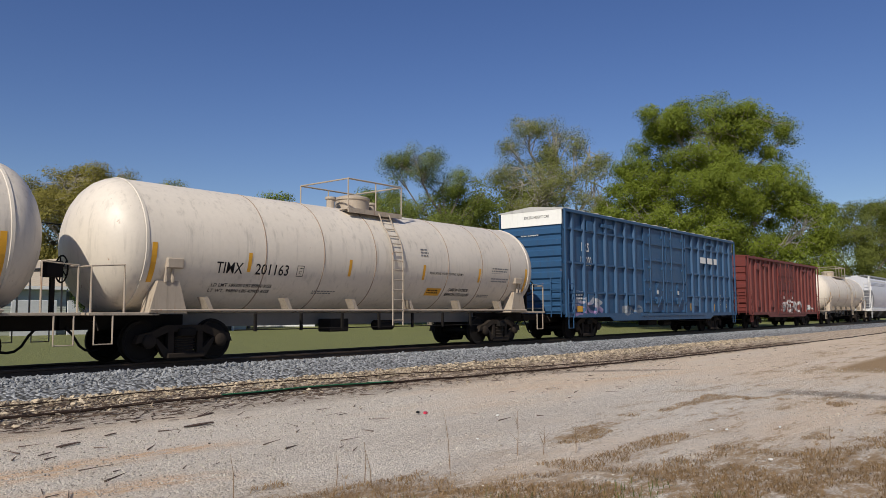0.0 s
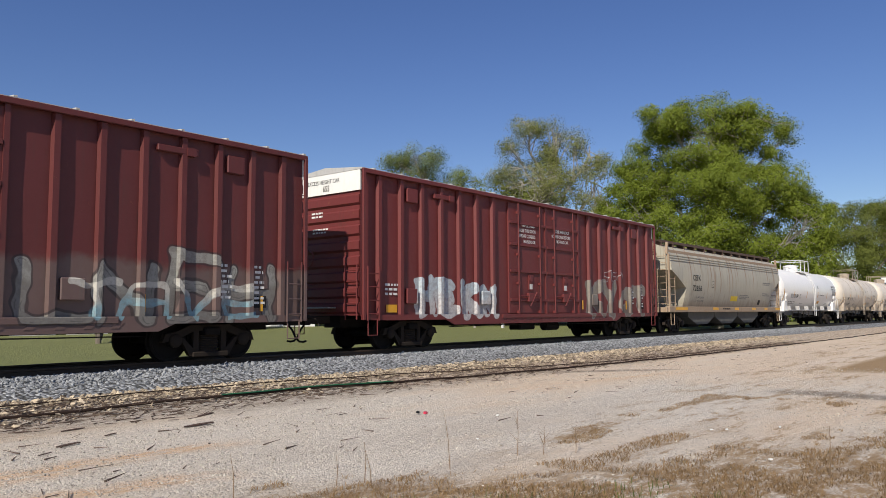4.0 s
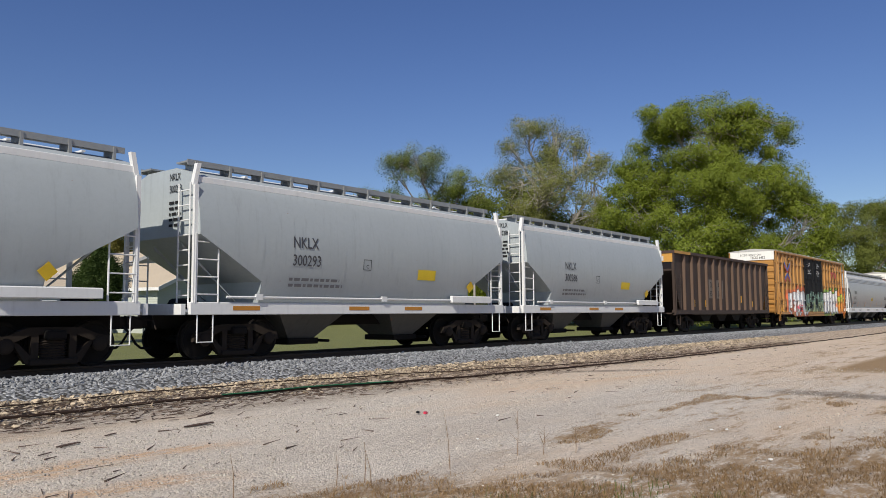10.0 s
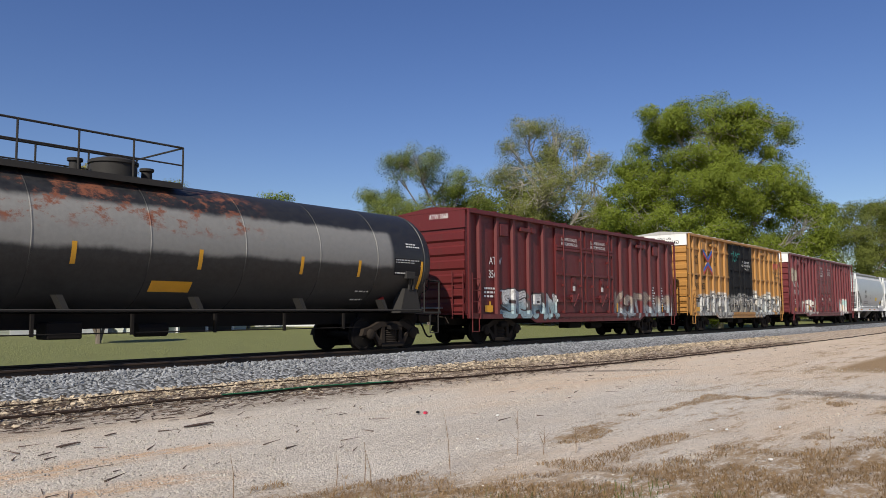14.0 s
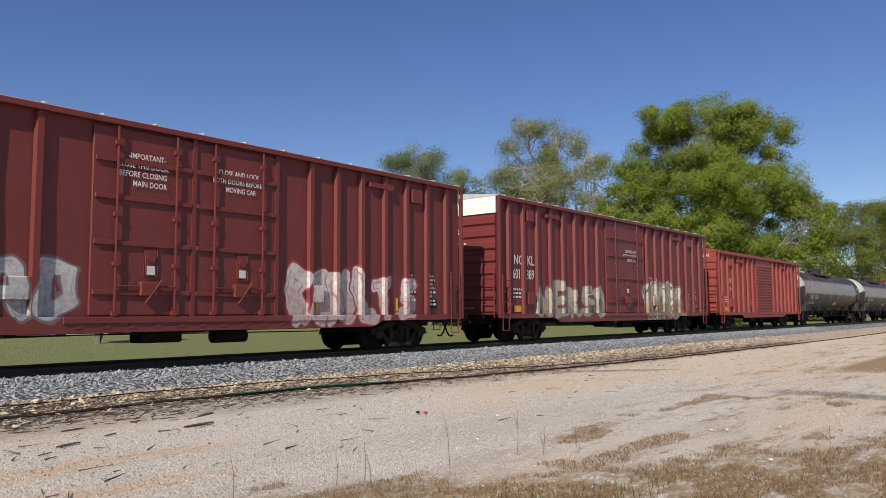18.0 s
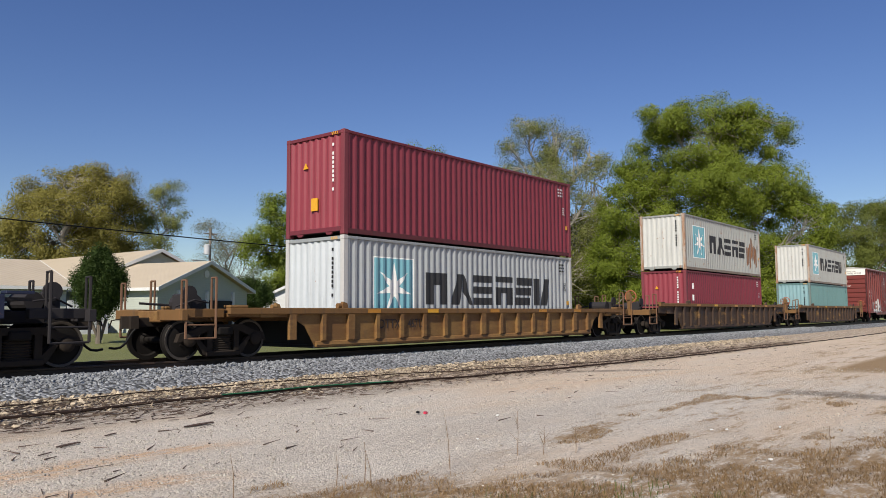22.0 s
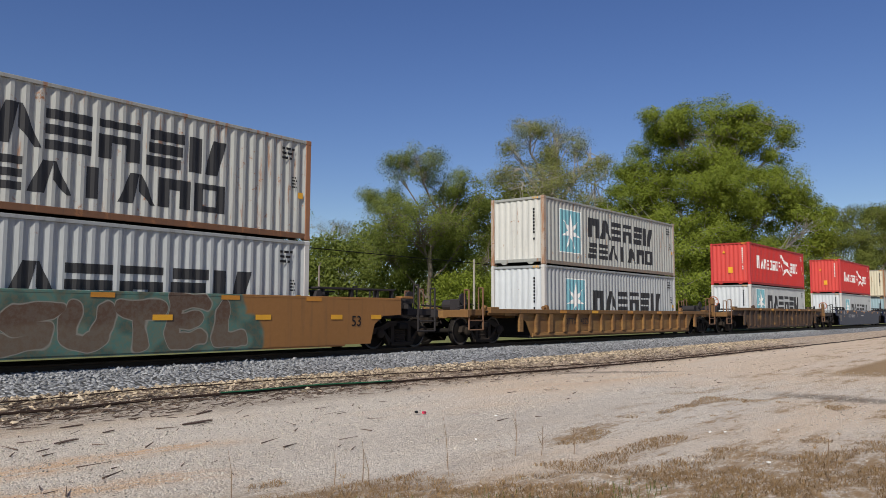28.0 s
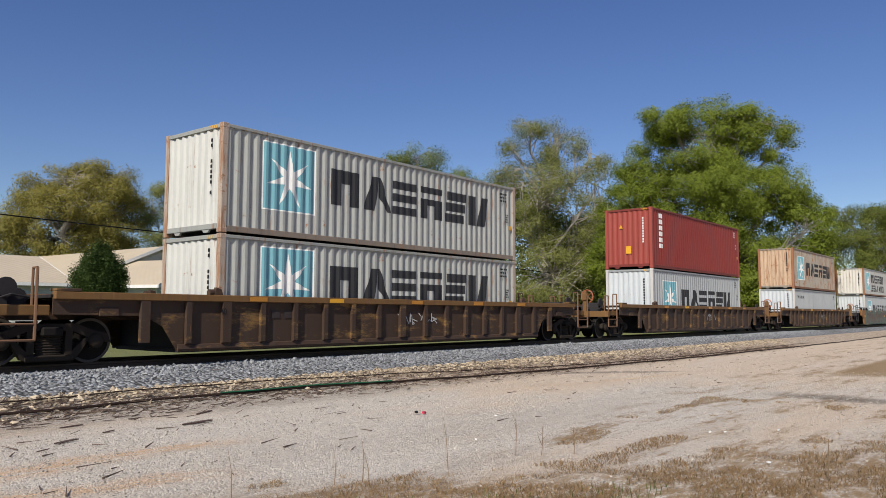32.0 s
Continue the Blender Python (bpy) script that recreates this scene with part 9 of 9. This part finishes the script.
def build_houses():
    roof, wall, trim, dark = house_materials()
    g = 0.55
    h = thing("house", "low pale-green house with cream metal roofs", "house", at=(33.0, 55.0, g))
    front = Matrix.Translation((2.15, -3.0, 0)) @ Matrix.Rotation(math.atan2(0.31, 0.95), 4, "Z")
    gable_block(h, front, 5.85, 9.0, 2.95, 5.15, roof, wall, trim)
    main = Matrix.Translation((2.05, 4.0, 0)) @ Matrix.Rotation(radians(3), 4, "Z")
    gable_block(h, main, 8.0, 26.0, 3.1, 6.5, roof, wall, trim)
    wing = Matrix.Translation((-7.0, 6.0, 0)) @ Matrix.Rotation(radians(84), 4, "Z")
    gable_block(h, wing, 8.0, 24.0, 2.95, 5.2, roof, wall, trim)
    # A flat dark panel before the wall stands in for the carport's shade.
    part("carport_opening", Shape().box(-3.4, 3.4, 0.40, 0.46, -0.4, 2.2), dark, h, "dark panel for the shade in the open carport", at=front)
    for x in (-3.3, 0.0, 3.3):
        part("porch_post", Shape().box(x - 0.1, x + 0.1, 0.28, 0.48, -0.5, 2.9), trim, h, at=front)
    part("vent", Shape().turned([(0.46, 0.0), (0.46, 0.3), (0.50, 0.3)], "y", 16), trim, h, at=front @ Matrix.Translation((0, -0.04, 4.25)))
    for k in range(3):
        part("garage_door", Shape().box(-8.5 - k * 3.6, -5.6 - k * 3.6, -2.1, -2.05, -0.3, 2.1, 0.02), trim, h, "white garage door")
    for x, y, s, lab in ((60.0, 68.0, 0.55, "small white gabled shed among trees"), (49.0, 60.0, 0.5, "small pale shed with a cream roof")):
        sh = thing("shed", lab, "shed", at=(x, y, ground_height(x, y)))
        gable_block(sh, Matrix.Rotation(radians(-38), 4, "Z"), 3.2, 6.0, 2.4, 3.9, roof if s < 0.52 else flat("grey_shingle_roof", (0.2, 0.2, 0.21), 0.8), trim, trim, 0.3)
    # clipped cedar bushes
    dark_leaf = leaf_material("dense_cedar_needles", (0.028, 0.055, 0.012), (0.10, 0.15, 0.04))
    for x, y, r, tall, seed in ((20.2, 40.0, 1.22, 4.9, 3), (43.2, 58.0, 2.1, 4.3, 4)):
        rng = np.random.default_rng(seed)
        b = thing("cedar_bush", "dense rounded dark green cedar bush", "bush", "cedar bushes", (x, y, ground_height(x, y)))
        part("stem", Shape().rod((0, 0, -0.1), (0, 0, tall * 0.6), 0.16, 8, 0.06).rod((0.1, 0, 0.2), (0.5, 0.2, 1.3), 0.08).rod((0, 0, 0.2), (-0.5, 0, 1.4), 0.08), BARK, b)
        v = rng.normal(0, 1, (420, 3))
        v /= np.linalg.norm(v, axis=1, keepdims=True)
        v *= rng.uniform(0.5, 1.0, (420, 1)) ** 0.4
        c = np.stack([v[:, 0] * r * (1 - 0.45 * np.clip(v[:, 2], 0, 1) ** 1.3) * (1 + 0.12 * np.sin(v[:, 2] * 9 + v[:, 0] * 7)), v[:, 1] * r * (1 - 0.45 * np.clip(v[:, 2], 0, 1) ** 1.3) * (1 + 0.12 * np.sin(v[:, 2] * 9 + v[:, 0] * 7)), 1.5 + (tall - 1.5) / 2 * (1 + v[:, 2] * 0.95)], 1)
        part("foliage", leaf_mesh("foliage", np.column_stack([c[:, :2] * rng.uniform(0.75, 1.2, (420, 1)), c[:, 2] * rng.uniform(0.95, 1.05, 420)]), 120, 0.15, 0.06, dark_leaf, rng, 2.4), None, b)
    # utility poles
    wood = bark_material("weathered_pole_timber", (0.20, 0.17, 0.14))
    p = thing("utility_pole", "wooden utility pole with a grey transformer", "pole", at=(41.7, 62.0, 0.5))
    part("mast", Shape().rod((0, 0, -0.3), (0, 0, 9.2), 0.16, 10, 0.11), wood, p)
    part("crossarm", Shape().box(-0.7, 0.7, -0.06, 0.06, 8.6, 8.72), wood, p)
    tr = Shape().turned([(0, 0.0), (0, 0.3), (0.85, 0.3), (0.92, 0.2), (0.95, 0.0)], "z", 14)
    tr.v = [(x - 0.42, y - 0.15, z + 6.7) for x, y, z in tr.v]
    part("transformer", tr, flat("grey_transformer_paint", (0.5, 0.51, 0.52), 0.5), p, smooth=True)
    arm = Shape().pipe([(0, 0, 6.0), (-0.8, -0.2, 6.15), (-1.5, -0.3, 6.1)], 0.03).box(-2.0, -1.45, -0.4, -0.2, 6.02, 6.14, 0.02)
    part("lamp_arm", arm, GALV, p)
    p = thing("utility_pole", "short grey weathered wooden pole", "pole", at=(53.4, 60.0, 0.5))
    part("mast", Shape().rod((0, 0, -0.3), (0, 0, 6.0), 0.15, 8, 0.1).rod((-0.1, 0, 5.2), (0.15, 0, 6.3), 0.05), wood, p)
    p = thing("utility_pole", "slim pale pole standing at the wood's edge", "pole", at=(60.0, 45.0, 0.3))
    part("mast", Shape().rod((0, 0, -0.3), (0, 0, 6.6), 0.13, 8, 0.1), PALEBARK, p)
    wire = Shape()
    pts = [(-40 + 10 * k, 45.0, 7.35 - 0.0135 * (10 * k - 40) - 0.25 * math.sin(math.pi * ((10 * k - 40) % 60) / 60)) for k in range(0, 22)]
    wire.pipe(pts, 0.035, 6)
    wire.pipe([(x, y + 9.0, z + 0.75) for x, y, z in pts if x > 55], 0.014, 5)
    tagged(new("overhead_cable", wire.mesh("overhead_cable", RUBBER)), "thin black overhead cable strung behind the line", "cable")
    for y in (45.0,):
        for x in (-40.0, 170.0):
            q = thing("utility_pole", "plain wooden pole that carries the cable", "pole", at=(x, y, 0.2))
            part("mast", Shape().rod((0, 0, -0.3), (0, 0, 7.8 if x < 0 else 5.0), 0.15, 8, 0.1), wood, q)
    mk = thing("marker_post", "short white marker post in the grass", "post", at=(62.0, 43.1, ground_height(62, 43.1)))
    part("stake", Shape().box(-0.16, 0.16, -0.08, 0.08, -0.1, 0.55, 0.02), WHITE, mk)


build_houses()


# ---------------- the yard's clutter ----------------
def build_clutter():
    rnd = random.Random(9)
    rust = flat("dark_rusty_cable", (0.035, 0.022, 0.017), 0.8)
    line = [(2.0, 12.25), (4.8, 12.36), (8.75, 12.36), (11.5, 12.15), (14.8, 11.8), (20.0, 11.25), (26.3, 10.83), (38.0, 10.6), (50.9, 10.5), (75.0, 10.9)]

    def along(x, shift=0.0):
        for (a, ya), (b, yb) in zip(line, line[1:]):
            if a <= x <= b:
                y = ya + (yb - ya) * (x - a) / (b - a) + shift + 0.05 * math.sin(x * 1.9)
                return (x, y, ground_height(x, y) + 0.045)
        return (x, line[-1][1] + shift, 0.05)

    cable = Shape().pipe([along(2.1 + 0.6 * k) for k in range(120)], 0.024, 7)
    tagged(new("cable", cable.mesh("cable", rust, True)), "long dark rusty cable lying on the gravel", "cable")
    second = Shape().pipe([along(2.1 + 0.6 * k, 0.75 + 0.2 * math.sin(k * 0.11)) for k in range(75)], 0.012, 6)
    tagged(new("cable", second.mesh("cable", rust, True)), "thin rusty wire beside the ballast toe", "cable")
    green = Shape().pipe([(x, y - 0.02, z + 0.035) for x, y, z in (along(8.6 + 0.25 * k) for k in range(18))], 0.013, 7)
    tagged(new("garden_hose", green.mesh("garden_hose", flat("green_hose_plastic", (0.012, 0.12, 0.05), 0.5), True)), "bright green hose lying beside the cable", "hose")
    bark = bark_material("dark_stripped_bark", (0.085, 0.052, 0.040))
    forms = []
    for k in range(6):
        s = Shape()
        ln = rnd.uniform(0.7, 1.1)
        s.prism([(-ln, -0.12), (-ln * 0.3, -0.2), (ln, -0.13), (ln * 0.94, 0.1), (ln * 0.2, 0.17), (-ln * 0.9, 0.08)], "z", 0.0, 0.1)
        s.v = [(x, y, z + 0.05 * math.sin(x * 3)) for x, y, z in s.v]
        forms.append(s.mesh("bark_piece", bark))

    def chip(x, y, size, turn, name="bark_piece", label="dark strip of dry bark on the gravel"):
        ob = new(name, forms[rnd.randrange(6)])
        ob.matrix_basis = pose(x, y, ground_height(x, y) + (0.012 if y < 12.3 else 0.04), 0, 0, turn) @ Matrix.Diagonal((size, size * 0.7, size * 0.5, 1))
        tagged(ob, label, "debris", "bark pieces")

    for x, y, size, turn in ((7.26, 10.85, 0.28, 20), (6.55, 9.95, 0.30, 5), (6.5, 11.1, 0.1, 60), (4.56, 9.72, 0.24, 12), (5.3, 10.1, 0.16, 20), (5.2, 10.95, 0.2, 8), (8.3, 11.6, 0.2, 30), (4.1, 9.3, 0.12, 25)):
        chip(x, y, size, turn)
    for _ in range(220):
        x = 2.5 + 30 * rnd.random() ** 1.4
        y = 11.95 - abs(rnd.gauss(0, 0.45)) - 0.03 * x if rnd.random() < 0.5 else 12.3 + rnd.random() * 1.2
        chip(x, y, rnd.uniform(0.03, 0.15), rnd.gauss(8, 34))
    for _ in range(45):
        x, y = rnd.uniform(3.5, 22), rnd.uniform(4.5, 9.5)
        chip(x, y, rnd.uniform(0.025, 0.07), rnd.uniform(0, 180))
    scrap = Shape().prism([(-0.05, -0.02), (0.02, -0.03), (0.05, 0.0), (0.0, 0.03), (-0.04, 0.02)], "z", 0.0, 0.03)
    ob = new("litter", scrap.mesh("litter", flat("red_wrapper", (0.62, 0.03, 0.08), 0.4)))
    ob.matrix_basis = pose(9.38, 8.03, 0.03, 15, 0, 20)
    tagged(ob, "crumpled red wrapper on the gravel", "litter")
    ob = new("litter", scrap.mesh("litter", RUBBER))
    ob.matrix_basis = pose(9.35, 8.16, 0.03, 8, 0, 50)
    tagged(ob, "small black scrap beside a red wrapper", "litter")
    for x, y in ((10.4, 3.85), (10.55, 3.7), (11.2, 3.2), (8.7, 2.6), (9.9, 7.0), (7.9, 5.9)):
        ob = new("litter", scrap.mesh("litter", WHITE))
        ob.matrix_basis = pose(x, y, 0.025, 10, 5, x * 50) @ Matrix.Scale(0.5, 4)
        tagged(ob, "small white scrap of paper on the gravel", "litter", "paper scraps")

    # loose pebbles on the yard
    YARDSTONE = stone_material("yard_pebbles", (0.17, 0.145, 0.12), (0.54, 0.49, 0.42))
    def yard(r):
        x = 2.5 + 22 * r.random() ** 1.6
        y = r.uniform(1.5, 12.3)
        return x, y, ground_height(x, y) + r.uniform(-0.006, 0.006)

    peb = new("pebbles", stones(rnd, 15000, yard, 0.005, 0.018).mesh("pebbles", YARDSTONE))
    tagged(peb, "small pale pebbles strewn over the yard", "gravel", kind="stuff")

    # fine twigs and shredded bark along the ballast toe
    tw = Shape()
    for _ in range(4200):
        x = 2.2 + 40 * rnd.random() ** 1.5
        y = 12.65 + rnd.gauss(0, 0.5) - 0.03 * x if rnd.random() < 0.95 else rnd.uniform(6.5, 12.0)
        a, ln = rnd.gauss(0.12, 0.6), rnd.uniform(0.03, 0.18)
        z = max(ground_height(x, y), bed_height(y) if y > TRACK - 3.0 else 0) + (0.012 if y < 12.3 else rnd.uniform(0.015, 0.055))
        dx, dy = math.cos(a) * ln, math.sin(a) * ln
        tw.rod((x - dx, y - dy, z), (x + dx, y + dy, z + rnd.uniform(-0.01, 0.03)), rnd.uniform(0.004, 0.014), 4, 0.003)
    tagged(new("twigs", tw.mesh("twigs", flat("grey_brown_twigs", (0.11, 0.074, 0.053), 0.9))), "fine grey-brown twigs and shredded bark on the gravel", "debris", kind="stuff")

    # dry grass: thin bent blades
    def blades(name, count, place, low, high, material, lie):
        vs, fs = [], []
        for _ in range(count):
            x, y = place()
            z = ground_height(x, y) + 0.02
            h = rnd.uniform(low, high)
            a = rnd.uniform(0, 6.283)
            w = rnd.uniform(0.0016, 0.0034)
            dx, dy = math.cos(a), math.sin(a)
            ox, oy = -dy * w, dx * w
            out = lie * h * rnd.uniform(0.4, 1.4)
            k = len(vs)
            vs += [(x - ox, y - oy, z - 0.02), (x + ox, y + oy, z - 0.02), (x + dx * out * 0.4 + ox, y + dy * out * 0.4 + oy, z + h * 0.6), (x + dx * out * 0.4 - ox, y + dy * out * 0.4 - oy, z + h * 0.6), (x + dx * out, y + dy * out, z + h)]
            fs += [(k, k + 1, k + 2, k + 3), (k + 3, k + 2, k + 4)]
        ob = new(name, Shape().raw(vs, fs).mesh(name, material))
        return ob

    straw = leaf_material("dry_straw_blades", (0.13, 0.075, 0.032), (0.50, 0.34, 0.17))
    fresh = leaf_material("fresh_grass_blades", (0.06, 0.09, 0.015), (0.20, 0.24, 0.06))

    def dry():
        while True:
            x, y = rnd.uniform(3.2, 11.0), rnd.uniform(0.8, 6.2)
            v = 0.62 * x + y
            n1 = noise.noise((x * 1.1, y * 1.9, 3.0))
            if v + n1 * 1.6 < 8.7 and n1 + noise.noise((x * 3, y * 4, 1)) * 0.5 > -0.25 + max(0.0, (v - 7.8) * 0.25):
                return x, y

    def far_dry():
        while True:
            x, y = rnd.uniform(7.0, 15.0), rnd.uniform(1.4, 5.6)
            if noise.noise((x * 0.5, y * 1.6, 8.0)) + 0.4 * noise.noise((x * 2, y * 3, 4)) > 0.27:
                return x, y

    def green_at():
        while True:
            x, y = rnd.uniform(3.8, 7.0), rnd.uniform(1.6, 5.0)
            if 0.62 * x + y < 7.6 and noise.noise((x * 1.3, y * 1.7, 5.0)) > -0.1:
                return x, y

    tagged(blades("dry_grass", 26000, dry, 0.006, 0.028, straw, 4.5), "matted dry straw-coloured grass in the foreground", "grass", kind="stuff")
    tagged(blades("dry_grass_streaks", 7000, far_dry, 0.004, 0.014, straw, 6.0), "thin streaks of dry grass over the gravel", "grass", kind="stuff")
    tagged(blades("green_grass", 700, green_at, 0.02, 0.08, fresh, 0.8), "sparse green blades among the dry grass", "grass", kind="stuff")

    # dead weed stalks
    stalk = flat("dry_weed_stalk", (0.22, 0.15, 0.09), 0.9)
    for x, y, h, seed in ((6.29, 5.05, 0.62, 1), (7.36, 4.94, 0.5, 2), (7.6, 4.75, 0.34, 7), (4.15, 5.75, 0.42, 3), (5.3, 5.3, 0.4, 4), (5.05, 5.42, 0.3, 5), (7.9, 4.5, 0.3, 6), (5.2, 5.1, 0.35, 8), (8.2, 1.9, 0.5, 9)):
        r = random.Random(seed)
        s = Shape()
        top = Vector((r.uniform(-0.08, 0.08), r.uniform(-0.05, 0.05), h))
        s.rod((0, 0, -0.03), top * 0.5 + Vector((0.02, 0, 0)), 0.0055, 5, 0.004)
        s.rod(top * 0.5 + Vector((0.02, 0, 0)), top, 0.004, 5, 0.002)
        if seed in (2, 7, 6):
            for k in range(7):
                f = r.uniform(0.3, 0.95)
                e = top * f + Vector((r.uniform(-0.12, 0.12), r.uniform(-0.08, 0.08), r.uniform(0.04, 0.14)))
                s.rod(top * f, e, 0.0025, 4, 0.0012)
        ob = new("weed_stalk", s.mesh("weed_stalk", stalk))
        ob.location = (x, y, ground_height(x, y))
        tagged(ob, "thin dead weed stalk standing in dry grass", "weed", "weed stalks")


build_clutter()

# ---------------- what moves ----------------
# speed of the train in m/s, every two seconds
SPEEDS = (19.956, 19.977, 20.028, 20.096, 20.138, 19.985, 20.039, 20.057, 20.163, 20.174, 20.273, 20.206, 20.311, 20.177, 20.109, 20.148, 20.212)


def run(t):
    """Way that the train has gone after t seconds."""
    s, k = 0.0, 0
    while k < 15 and t > 2 * (k + 1):
        s += SPEEDS[k] + SPEEDS[k + 1]
        k += 1
    u = t - 2 * k
    return s + SPEEDS[k] * u + (SPEEDS[k + 1] - SPEEDS[k]) * u * u / 4


def motions():
    for ob, x, z in TRAIN:
        walk(ob, [(t, pose(x + run(t), TRACK, RAIL + z)) for t in range(0, 33, 2)])
    first = WHEELS[0]
    walk(first, [(f / FPS, pose(0, 0, 0, 0, math.degrees(run(f / FPS) / WHEEL_R), 0)) for f in range(0, 961)])
    for wheel in WHEELS[1:]:            # all wheels turn alike
        wheel.rotation_mode = "QUATERNION"
        keys = wheel.animation_data_create()
        keys.action = first.animation_data.action
        keys.action_slot = first.animation_data.action_slot


motions()
